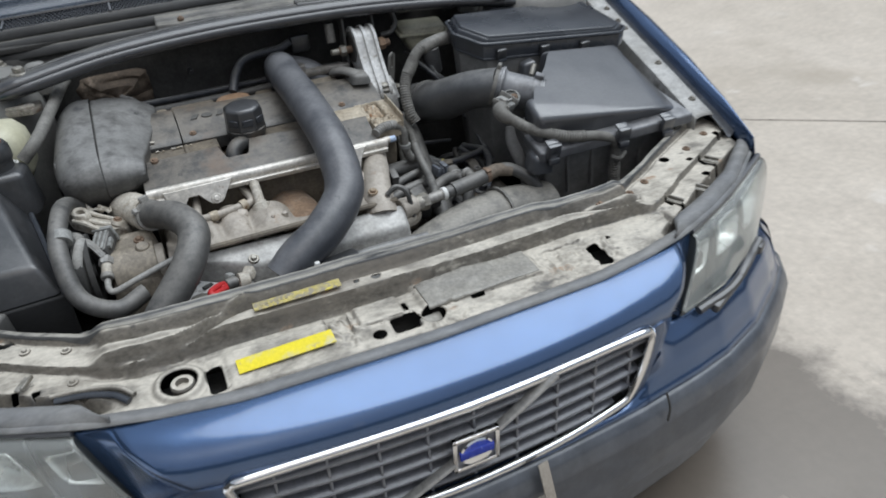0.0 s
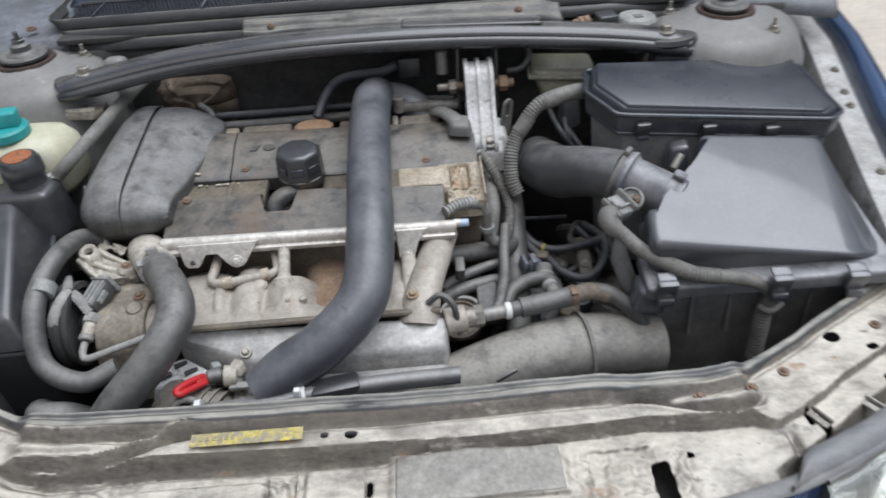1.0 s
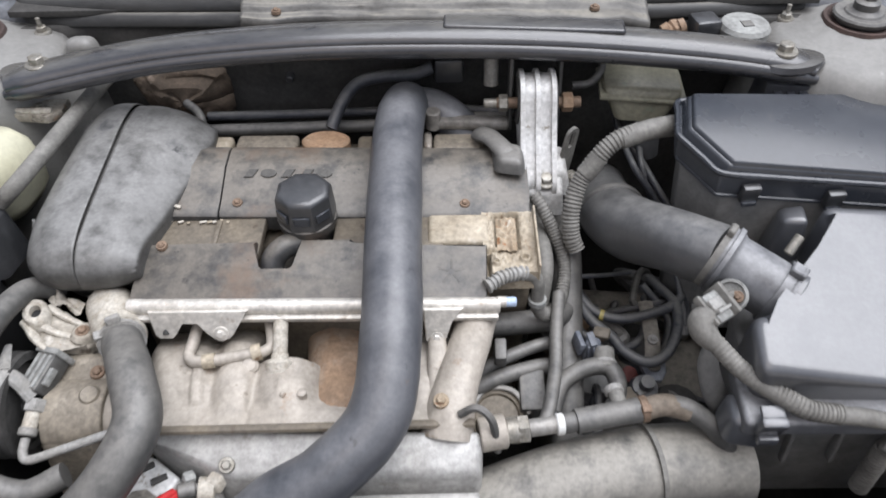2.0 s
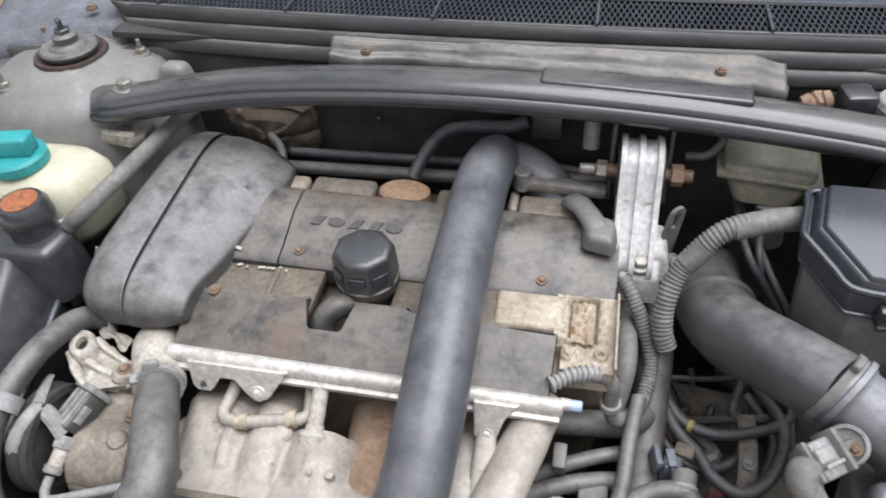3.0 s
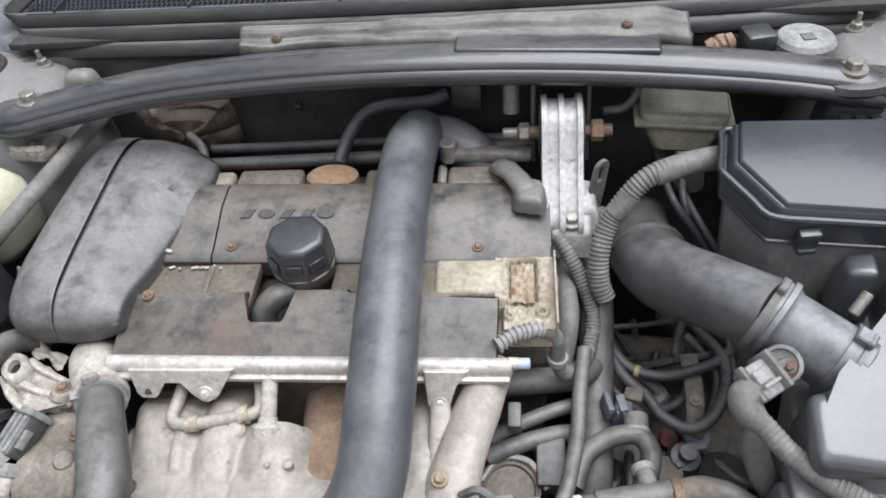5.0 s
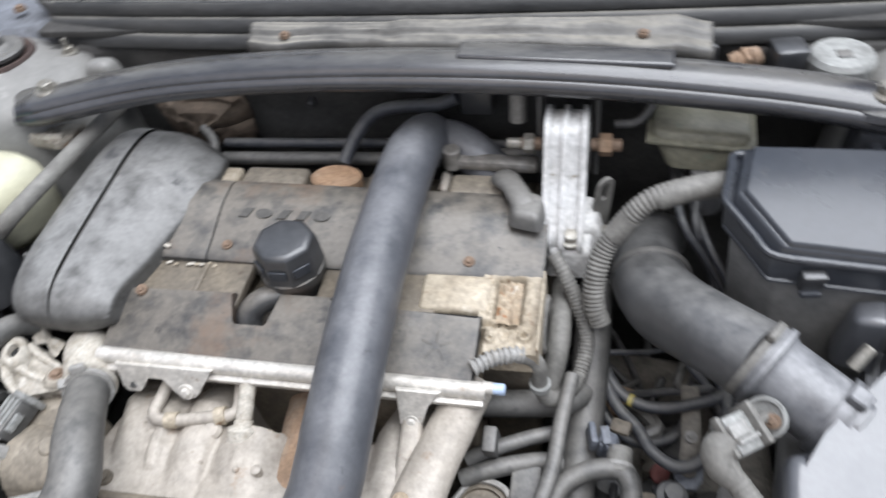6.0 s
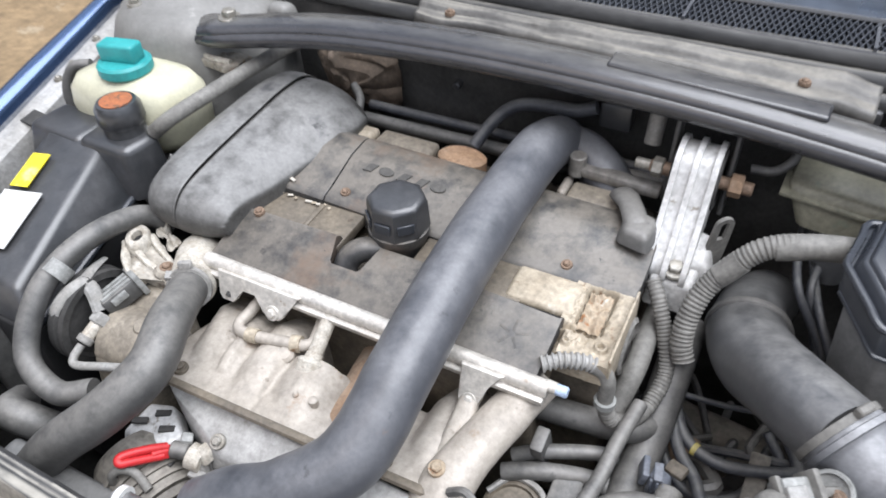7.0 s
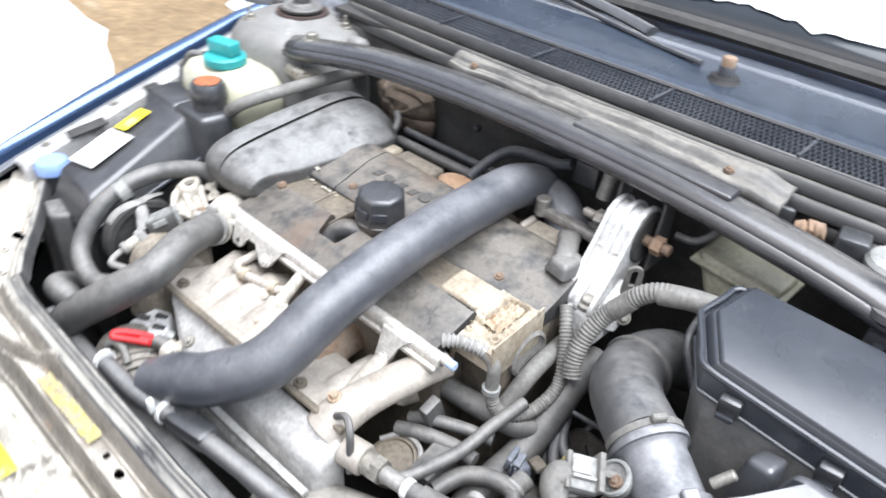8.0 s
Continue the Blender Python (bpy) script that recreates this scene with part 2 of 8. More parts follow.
M["concrete"] = mat("stained_concrete", (0.545, 0.485, 0.415), (0.47, 0.415, 0.35), 0.9, 0.75, fine=0.14, fine_scale=30, spots=[((0.38, 0.33, 0.27), 0.55, 0.8, 0.14), ((0.27, 0.225, 0.18), 0.66, 1.7, 0.10), ((0.26, 0.22, 0.18), 0.72, 3.1, 0.04), ((0.60, 0.555, 0.50), 0.62, 4.0, 0.12), ((0.20, 0.17, 0.14), 0.70, 24, 0.03), ((0.34, 0.29, 0.24), 0.70, 11, 0.04)], bump=0.5, mid=0.1)
# Darker, glossier concrete round the car: wet ground and the car's shade, painted in.
wet_shade = M["concrete"].node_tree
wco, wsub, wabs, whalf, wmax, wlen = (wet_shade.nodes.new(k) for k in ("ShaderNodeTexCoord", "ShaderNodeVectorMath", "ShaderNodeVectorMath", "ShaderNodeVectorMath", "ShaderNodeVectorMath", "ShaderNodeVectorMath"))
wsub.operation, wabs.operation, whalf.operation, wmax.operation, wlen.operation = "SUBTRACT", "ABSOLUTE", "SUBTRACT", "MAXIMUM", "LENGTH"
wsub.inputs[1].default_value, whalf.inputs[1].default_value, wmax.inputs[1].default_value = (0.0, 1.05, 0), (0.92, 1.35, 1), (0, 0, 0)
wnoise = wet_shade.nodes.new("ShaderNodeTexNoise")
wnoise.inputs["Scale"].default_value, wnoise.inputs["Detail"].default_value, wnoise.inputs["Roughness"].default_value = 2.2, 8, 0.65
wadd, wmap, wmix = wet_shade.nodes.new("ShaderNodeMath"), wet_shade.nodes.new("ShaderNodeMapRange"), wet_shade.nodes.new("ShaderNodeMixRGB")
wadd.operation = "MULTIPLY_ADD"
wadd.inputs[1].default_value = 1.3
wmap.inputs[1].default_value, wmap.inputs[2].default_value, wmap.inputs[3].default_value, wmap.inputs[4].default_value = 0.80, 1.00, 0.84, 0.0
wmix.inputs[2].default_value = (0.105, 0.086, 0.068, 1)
wgloss = wet_shade.nodes.new("ShaderNodeMapRange")
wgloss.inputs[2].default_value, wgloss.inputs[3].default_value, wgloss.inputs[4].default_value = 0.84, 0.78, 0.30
wb = wet_shade.nodes["Principled BSDF"]
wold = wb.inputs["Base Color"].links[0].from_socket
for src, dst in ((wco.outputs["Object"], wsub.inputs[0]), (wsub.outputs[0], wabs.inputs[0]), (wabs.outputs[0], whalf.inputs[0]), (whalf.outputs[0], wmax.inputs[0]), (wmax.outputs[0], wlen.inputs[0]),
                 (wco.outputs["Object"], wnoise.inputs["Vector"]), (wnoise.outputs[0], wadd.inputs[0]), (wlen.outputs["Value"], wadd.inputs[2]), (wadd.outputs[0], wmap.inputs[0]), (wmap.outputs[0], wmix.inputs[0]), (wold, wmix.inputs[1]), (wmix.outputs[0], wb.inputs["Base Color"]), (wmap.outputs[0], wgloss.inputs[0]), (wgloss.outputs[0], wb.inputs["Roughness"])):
    wet_shade.links.new(src, dst)
M["unseenwall"] = mat("unseen_dark_wall", (0.10, 0.09, 0.08), (0.07, 0.066, 0.06), 0.6, 0.85, fine_scale=20)
M["joint"] = mat("dirty_joint", (0.15, 0.13, 0.11), (0.2, 0.17, 0.14), 8, 0.9)
M["dirt"] = mat("brown_mud", (0.21, 0.145, 0.078), (0.27, 0.19, 0.105), 2.2, 0.7, fine=0.3, fine_scale=25, spots=[((0.34, 0.275, 0.185), 0.6, 5, 0.1), ((0.13, 0.09, 0.055), 0.62, 3, 0.15)], bump=0.8)
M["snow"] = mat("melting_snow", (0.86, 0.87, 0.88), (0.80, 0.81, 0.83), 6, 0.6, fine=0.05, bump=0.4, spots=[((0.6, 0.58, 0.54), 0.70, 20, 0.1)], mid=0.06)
M["grime"] = mat("greasy_gearbox_casting", (0.165, 0.152, 0.13), (0.11, 0.10, 0.086), 18, 0.6, 0.1, dust=((0.24, 0.22, 0.19), 0.4, 1.0), spots=[((0.30, 0.275, 0.235), 0.60, 30, 0.1), ((0.05, 0.045, 0.04), 0.6, 20, 0.1)], bump=0.5)
M["ridge"] = mat("worn_grey_ridge", (0.06, 0.061, 0.063), (0.10, 0.098, 0.094), 12, 0.5, dust=((0.33, 0.312, 0.272), 0.80, 1.0), spots=[((0.03, 0.03, 0.032), 0.60, 14, 0.1)], bump=0.3, stretch=(0.3, 1, 1))
M["plate"] = mat("smooth_grey_plate", (0.25, 0.238, 0.215), (0.33, 0.312, 0.272), 8, 0.45, spots=[((0.45, 0.43, 0.37), 0.64, 12, 0.1)], bump=0.2)
M["tank"] = mat("yellowed_white_plastic", (0.56, 0.545, 0.42), (0.48, 0.46, 0.33), 9, 0.4, fine=0.08, bump=0.08, mid=0.12, spots=[((0.40, 0.37, 0.25), 0.64, 10, 0.2)])
M["teal"] = mat("teal_plastic", (0.02, 0.27, 0.275), (0.03, 0.33, 0.33), 30, 0.45, fine=0.1, bump=0.05, mid=0.12)
M["orange"] = mat("faded_orange_print", (0.40, 0.135, 0.05), (0.32, 0.11, 0.05), 90, 0.6, spots=[((0.14, 0.07, 0.04), 0.56, 140, 0.05)])
M["red"] = mat("red_plastic", (0.55, 0.025, 0.03), (0.46, 0.025, 0.025), 60, 0.45, fine=0.15, bump=0.05, mid=0.1)
M["yellow"] = mat("yellow_sticker", (0.80, 0.66, 0.02), (0.72, 0.60, 0.04), 30, 0.4, fine=0.1, spots=[((0.58, 0.53, 0.30), 0.54, 22, 0.14), ((0.42, 0.36, 0.20), 0.62, 34, 0.08), ((0.36, 0.32, 0.25), 0.68, 12, 0.05)], bump=0.05, mid=0.06)
M["oldyellow"] = mat("worn_yellow_sticker", (0.52, 0.43, 0.10), (0.36, 0.31, 0.17), 40, 0.5, fine=0.3, spots=[((0.26, 0.23, 0.17), 0.50, 70, 0.05), ((0.62, 0.52, 0.06), 0.6, 30, 0.1)], bump=0.1)
M["markface"] = mat("worn_black_marking", (0.055, 0.052, 0.047), (0.085, 0.08, 0.072), 60, 0.55, bump=0.1)
M["trim"] = mat("weathered_grey_trim", (0.15, 0.155, 0.165), (0.20, 0.198, 0.192), 12, 0.5, fine=0.12, spots=[((0.10, 0.10, 0.10), 0.62, 20, 0.12)], bump=0.12, stretch=(0.4, 1, 1))
M["white"] = mat("white_sticker", (0.72, 0.72, 0.70), (0.60, 0.60, 0.57), 20, 0.5, fine=0.1, bump=0.05, mid=0.1, spots=[((0.45, 0.44, 0.42), 0.62, 30, 0.1)])
M["print"] = mat("grey_print", (0.27, 0.235, 0.14), (0.31, 0.27, 0.16), 60, 0.6)
M["bluecap"] = mat("pale_blue_plastic", (0.22, 0.33, 0.62), (0.26, 0.38, 0.66), 30, 0.4, fine=0.1, mid=0.06)
M["tip"] = mat("pale_blue_cap", (0.45, 0.55, 0.70), (0.4, 0.5, 0.68), 60, 0.4)
M["cowl"] = mat("shiny_cowl_plastic", (0.026, 0.037, 0.055), (0.034, 0.045, 0.063), 8, 0.28, fine=0.1, spots=[((0.09, 0.09, 0.09), 0.66, 12, 0.2)], bump=0.06, coat=0.4)
M["glass"] = mat("dark_windscreen", (0.02, 0.025, 0.03), (0.025, 0.03, 0.035), 3, 0.10, fine=0.0, bump=0.0, coat=0.0, rvar=0.02, mid=0.06, spec=0.35)
M["olive"] = mat("stained_reservoir_plastic", (0.22, 0.213, 0.16), (0.155, 0.148, 0.112), 20, 0.45, spots=[((0.12, 0.155, 0.12), 0.6, 30, 0.1)])
M["greyplastic"] = mat("pale_grey_plastic", (0.34, 0.345, 0.33), (0.20, 0.20, 0.19), 24, 0.5, spots=[((0.10, 0.10, 0.095), 0.60, 50, 0.1)])
M["meter"] = mat("dusty_meter_plastic", (0.085, 0.088, 0.095), (0.12, 0.123, 0.13), 10, 0.42, fine=0.12, dust=((0.26, 0.262, 0.27), 0.10, 0.95), spots=[((0.09, 0.09, 0.092), 0.63, 22, 0.12)], bump=0.1, spec=0.7, mid=0.18)
M["lowerbox"] = mat("dusty_lower_box_plastic", (0.145, 0.145, 0.142), (0.19, 0.187, 0.18), 9, 0.5, fine=0.15, spots=[((0.20, 0.193, 0.18), 0.6, 16, 0.2)], spec=0.8)
M["duct"] = mat("dusty_duct_plastic", (0.105, 0.103, 0.098), (0.135, 0.13, 0.12), 9, 0.55, fine=0.15, dust=((0.27, 0.255, 0.225), 0.25, 0.95), spots=[((0.09, 0.087, 0.08), 0.62, 18, 0.15)], bump=0.2)
M["rubberbrown"] = mat("rust_stained_rubber", (0.15, 0.12, 0.09), (0.20, 0.165, 0.13), 26, 0.7, spots=[((0.09, 0.075, 0.06), 0.6, 30, 0.1)], bump=0.4)
M["plugblue"] = mat("blue_grey_plug", (0.12, 0.135, 0.165), (0.17, 0.18, 0.20), 40, 0.5, spots=[((0.07, 0.068, 0.065), 0.6, 40, 0.1)])
M["redseal"] = mat("dull_red_plastic", (0.20, 0.045, 0.04), (0.13, 0.05, 0.045), 60, 0.6)
M["pitch"] = mat("matt_black_plastic", (0.012, 0.012, 0.013), (0.018, 0.018, 0.018), 12, 0.7, fine=0.2)
M["plenum"] = mat("smooth_grey_casting", (0.44, 0.435, 0.42), (0.33, 0.32, 0.30), 8, 0.45, 0.2, spots=[((0.20, 0.185, 0.16), 0.62, 22, 0.1), ((0.52, 0.515, 0.50), 0.6, 14, 0.15)], bump=0.25)
M["wire"] = mat("black_cable", (0.045, 0.049, 0.060), (0.075, 0.078, 0.086), 20, 0.45, fine=0.15, spec=0.5, dust=((0.13, 0.128, 0.122), 0.4, 1.0))
M["lampin"] = mat("headlamp_reflector", (0.66, 0.67, 0.66), (0.52, 0.53, 0.52), 20, 0.28, 0.7, fine=0.05, bump=0)
M["lampback"] = mat("headlamp_housing", (0.045, 0.047, 0.045), (0.03, 0.032, 0.03), 14, 0.4, 0.0, fine=0.1, bump=0)
M["felt"] = mat("rusty_heat_shield", (0.13, 0.095, 0.068), (0.085, 0.065, 0.048), 24, 0.9, spots=[((0.23, 0.18, 0.138), 0.58, 30, 0.1), ((0.28, 0.12, 0.07), 0.68, 30, 0.05), ((0.07, 0.06, 0.05), 0.62, 18, 0.08)], bump=0.9)
lens = bpy.data.materials.new("headlamp_lens")
lens.use_nodes = True
lb = lens.node_tree.nodes["Principled BSDF"]
lb.inputs["Base Color"].default_value = (0.90, 0.92, 0.89, 1)
lb.inputs["Transmission Weight"].default_value, lb.inputs["Roughness"].default_value, lb.inputs["IOR"].default_value = 0.90, 0.10, 1.5
M["lens"] = lens

BASE = {}


def thing(name, label, category, base=(0, 0, 0), group="", kind=""):
    e = new(name)
    e.empty_display_size = 0.05
    e.location = base
    BASE[e] = Vector(base)
    return tagged(e, label, category, group, kind)


def part(name, bm, material, parent=None, label="", sharp=38, solid=0.0):
    """Links a bmesh, in world metres, as one mesh object under its thing or part."""
    base = BASE.get(parent, Vector((0, 0, 0)))
    bmesh.ops.translate(bm, verts=bm.verts, vec=-base)
    me = bpy.data.meshes.new(name)
    bmesh.ops.recalc_face_normals(bm, faces=bm.faces)
    bm.to_mesh(me)
    bm.free()
    me.materials.append(material)
    me.shade_smooth()
    me.set_sharp_from_angle(angle=radians(sharp))
    ob = new(name, me)
    if solid:
        s = ob.modifiers.new("thickness", "SOLIDIFY")
        s.thickness, s.offset = solid, -1.0
    if parent:
        ob.parent = parent
        BASE[ob] = base
    if label:
        ob["label"] = label
    return ob


def single(name, bm, material, label, category, base=(0, 0, 0), group="", kind="", sharp=38, solid=0.0):
    """A thing that is one mesh."""
    base = Vector(base)
    bmesh.ops.translate(bm, verts=bm.verts, vec=-base)
    ob = part(name, bm, material, None, "", sharp, solid)
    ob.location = base
    BASE[ob] = base
    return tagged(ob, label, category, group, kind)


def fresh():
    return bmesh.new()


def merge(dst, src):
    me = bpy.data.meshes.new("tmp")
    src.to_mesh(me)
    src.free()
    dst.from_mesh(me)
    bpy.data.meshes.remove(me)
    return dst


def box(c, s, rot=(0, 0, 0), bev=0.003, seg=2, bm=None):
    b = fresh()
    bmesh.ops.create_cube(b, size=1.0, matrix=Matrix.Diagonal((*s, 1)))
    if bev:
        bmesh.ops.bevel(b, geom=b.edges[:], offset=bev, segments=seg, affect="EDGES", profile=0.5, clamp_overlap=True)
    bmesh.ops.transform(b, matrix=pose(*c, *rot), verts=b.verts)
    return merge(bm, b) if bm else b


def prism(outline, h, m=Matrix(), bev=0.0, seg=2, bm=None, top=1.0, shift=(0, 0)):
    """An outline in the plane z = 0 raised to h, then placed by m. top: the scale of the upper face about its middle."""
    b = fresh()
    cx = sum(p[0] for p in outline) / len(outline)
    cy = sum(p[1] for p in outline) / len(outline)
    lo = [b.verts.new((x, y, 0)) for x, y in outline]
    hi = [b.verts.new((cx + (x - cx) * top + shift[0], cy + (y - cy) * top + shift[1], h)) for x, y in outline]
    k = len(outline)
    b.faces.new(lo[::-1])
    b.faces.new(hi)
    for i in range(k):
        b.faces.new((lo[i], lo[(i + 1) % k], hi[(i + 1) % k], hi[i]))
    if bev:
        es = [e for e in b.edges if all(v in set(hi) for v in e.verts)]
        bmesh.ops.bevel(b, geom=es, offset=bev, segments=seg, affect="EDGES", profile=0.5, clamp_overlap=True)
    bmesh.ops.transform(b, matrix=m, verts=b.verts)
    return merge(bm, b) if bm else b


def hull8(lo, hi, bev=0.0, seg=3, bm=None):
    """A solid between two rings of corners, given in the same order round."""
    b = fresh()
    a = [b.verts.new(p) for p in lo]
    c = [b.verts.new(p) for p in hi]
    k = len(a)
    b.faces.new(a[::-1])
    b.faces.new(c)
    for i in range(k):
        b.faces.new((a[i], a[(i + 1) % k], c[(i + 1) % k], c[i]))
    if bev:
        es = [e for e in b.edges if any(v in set(c) for v in e.verts)]
        bmesh.ops.bevel(b, geom=es, offset=bev, segments=seg, affect="EDGES", profile=0.5, clamp_overlap=True)
    return merge(bm, b) if bm else b


def spline(pts, n=10):
    p = [Vector(q) for q in pts]
    p = [2 * p[0] - p[1], *p, 2 * p[-1] - p[-2]]
    out = []
    for i in range(1, len(p) - 2):
        for k in range(n):
            u = k / n
            a, b_, c, d = p[i - 1:i + 3]
            out.append(0.5 * (2 * b_ + (c - a) * u + (2 * a - 5 * b_ + 4 * c - d) * u * u + (3 * b_ - a - 3 * c + d) * u ** 3))
    out.append(p[-2].copy())
    return out


def tube(pts, r, seg=16, n=10, bm=None, ribs=0.0, pitch=0.006, flat=(1, 1), radii=None, smooth=True, caps=True, jitter=0.0):
    """A hose along a curve. ribs: depth of rings every pitch metres. flat: half axes of its section. radii: a factor for each control point."""
    b = fresh()
    path = spline(pts, n) if smooth else [Vector(q) for q in pts]
    if ribs:
        dense, length = [], 0.0
        for a, c in zip(path, path[1:]):
            k = max(1, round((c - a).length / (pitch / 4)))
            dense += [a.lerp(c, i / k) for i in range(k)]
        path = dense + [path[-1]]
    up = None
    rings, run = [], 0.0
    total = len(path) - 1
    for i, c in enumerate(path):
        t = (path[min(i + 1, total)] - path[max(i - 1, 0)]).normalized()
        if up is None:
            up = Vector((0, 0, 1)) if abs(t.z) < 0.9 else Vector((0, 1, 0))
        side = t.cross(up).normalized()
        up = side.cross(t).normalized()
        if i:
            run += (c - path[i - 1]).length
        rr = r
        if ribs:
            rr = r + ribs * (0.5 if (run / pitch) % 1 < 0.5 else -0.5)
        if radii:
            f = i / total * (len(radii) - 1)
            k = min(int(f), len(radii) - 2)
            rr *= radii[k] + (radii[k + 1] - radii[k]) * (f - k)
        if jitter:
            rr *= 1 + jitter * noise.noise(c * 40)
        rings.append([b.verts.new(c + side * (math.cos(a) * rr * flat[0]) + up * (math.sin(a) * rr * flat[1])) for a in (2 * math.pi * k / seg for k in range(seg))])
    for a, c in zip(rings, rings[1:]):
        for k in range(seg):
            b.faces.new((a[k], a[(k + 1) % seg], c[(k + 1) % seg], c[k]))
    if caps:
        b.faces.new(rings[0][::-1])
        b.faces.new(rings[-1])
    return merge(bm, b) if bm else b


def axis_frame(p, d):
    z = Vector(d).normalized()
    x = (Vector((0, 0, 1)) if abs(z.z) < 0.9 else Vector((0, 1, 0))).cross(z).normalized()
    y = z.cross(x)
    m = Matrix((x, y, z)).transposed().to_4x4()
    m.translation = Vector(p)
    return m


def lathe(profile, m=Matrix(), seg=28, bm=None):
    """A profile of (radius, height) turned about z, placed by m."""
    b = fresh()
    rings = [[b.verts.new((r * math.cos(a), r * math.sin(a), z)) for a in (2 * math.pi * k / seg for k in range(seg))] for r, z in profile]
    for a, c in zip(rings, rings[1:]):
        for k in range(seg):
            b.faces.new((a[k], a[(k + 1) % seg], c[(k + 1) % seg], c[k]))
    b.faces.new(rings[0][::-1])
    b.faces.new(rings[-1])
    bmesh.ops.transform(b, matrix=m, verts=b.verts)
    return merge(bm, b) if bm else b


def rod(p, q, r, seg=20, bev=0.0015, bm=None):
    d = Vector(q) - Vector(p)
    h = d.length
    return lathe([(r - bev, 0), (r, bev), (r, h - bev), (r - bev, h)], axis_frame(p, d), seg, bm)


def bolt(p, d=(0, 0, 1), r=0.008, h=0.007, bm=None, washer=1.6):
    m = axis_frame(p, d)
    b = lathe([(r * washer, -0.002), (r * washer, 0.0015), (r * washer * 0.92, 0.003), (r, 0.003)], m, 20)
    hexa = [(r * math.cos(a), r * math.sin(a)) for a in (math.pi / 3 * k for k in range(6))]
    prism(hexa, h, m @ Matrix.Translation((0, 0, 0.002)), 0.0015, 1, b)
    return merge(bm, b) if bm else b


def clampband(c, d, r, w=0.011, bm=None):
    """A worm-drive hose clamp: a band with a screw housing."""
    m = axis_frame(c, d)
    b = lathe([(r, -w / 2), (r + 0.0016, -w / 2), (r + 0.0016, w / 2), (r, w / 2)], m, 28)
    q = box((0, r + 0.005, 0), (0.018, 0.011, w * 1.1), (0, 0, 0), 0.002, 1)
    bmesh.ops.transform(q, matrix=m, verts=q.verts)
    merge(b, q)
    return merge(bm, b) if bm else b


def lerp_table(x, table):
    if x <= table[0][0]:
        return table[0][1]
    for (a, u), (b, v) in zip(table, table[1:]):
        if x <= b:
            f = (x - a) / (b - a)
            return u + (v - u) * f
    return table[-1][1]


def sheet(fn, nu, nv, holes=None):
    """A grid of fn(u, v), u and v from 0 to 1; holes(point) tells which faces are left open."""
    b = fresh()
    g = [[b.verts.new(fn(i / nu, j / nv)) for j in range(nv + 1)] for i in range(nu + 1)]
    for i in range(nu):
        for j in range(nv):
            q = (g[i][j], g[i + 1][j], g[i + 1][j + 1], g[i][j + 1])
            if holes and holes(sum((v.co for v in q), Vector()) / 4):
                continue
            b.faces.new(q)
    return b


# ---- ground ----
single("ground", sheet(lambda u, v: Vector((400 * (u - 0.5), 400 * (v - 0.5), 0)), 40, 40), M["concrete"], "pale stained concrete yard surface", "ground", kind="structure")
jb = tube([(1.2, 2.18, 0.0), (2.175, 1.545, 0.0), (2.645, 1.239, 0.0), (6.5, -1.3, 0.0)], 0.006, 6, 4, flat=(1, 0.3))
# Unseen walls, added to block the low sky and darken grazing reflections.
for name, c, s in (("unseen_wall_north", (0, 9.5, 3.7), (24, 0.3, 7.4)), ("unseen_wall_south", (0, -14, 2.0), (24, 0.3, 4.0)), ("unseen_wall_east", (12, -2.5, 1.25), (0.3, 23.7, 2.5)), ("unseen_wall_west", (-12, -2.5, 3.5), (0.3, 23.7, 7.0))):
    single(name, box(c, s, (0, 0, 0), 0.02), M["unseenwall"], "plain dark unseen wall added to darken reflections", "wall", (c[0], c[1], 0), kind="structure")
single("ground_joint", jb, M["joint"], "dirty filled joint across the concrete", "joint", kind="structure")


def mud(u, v):
    a, r = 2 * math.pi * u, v
    ragged = 1 + 0.16 * noise.noise(Vector((math.cos(a) * 2, math.sin(a) * 2, 3))) + 0.07 * noise.noise(Vector((math.cos(a) * 9, math.sin(a) * 9, 1)))
    p = Vector((-5.2 + 3.7 * r * ragged * math.cos(a), 2.6 + 4.2 * r * ragged * math.sin(a), 0))
    p.z = 0.006 + 0.012 * max(0, noise.noise(p * 3)) * (1 - r)
    return p


single("mud_patch", sheet(mud, 90, 24), M["dirt"], "brown muddy patch spread over the concrete", "mud", kind="structure")


def snow_patch(cx, cy, rx, ry, seed, h=0.03):
    def at(u, v):
        a, r = 2 * math.pi * u, v
        c = Vector((math.cos(a), math.sin(a), seed))
        ragged = 1 + 0.10 * noise.noise(c * 1.7) + 0.05 * noise.noise(c * 6)
        return Vector((cx + rx * r * ragged * math.cos(a), cy + ry * r * ragged * math.sin(a), 0.014 + h * (1 - r ** 4) + 0.008 * noise.noise(Vector((cx + r * c.x * 4, r * c.y * 4, seed)))))
    single("snow_patch", sheet(at, 64, 16), M["snow"], "patch of melting white snow on the ground", "snow", (cx, cy, 0), "snow patches")


snow_patch(-3.95, -0.30, 2.6, 2.05, 1.0)
snow_patch(-3.33, 2.60, 0.16, 0.12, 4.0, 0.02)

# ---- car body ----
car = thing("car", "blue saloon car with its engine bay open and dusty", "car")

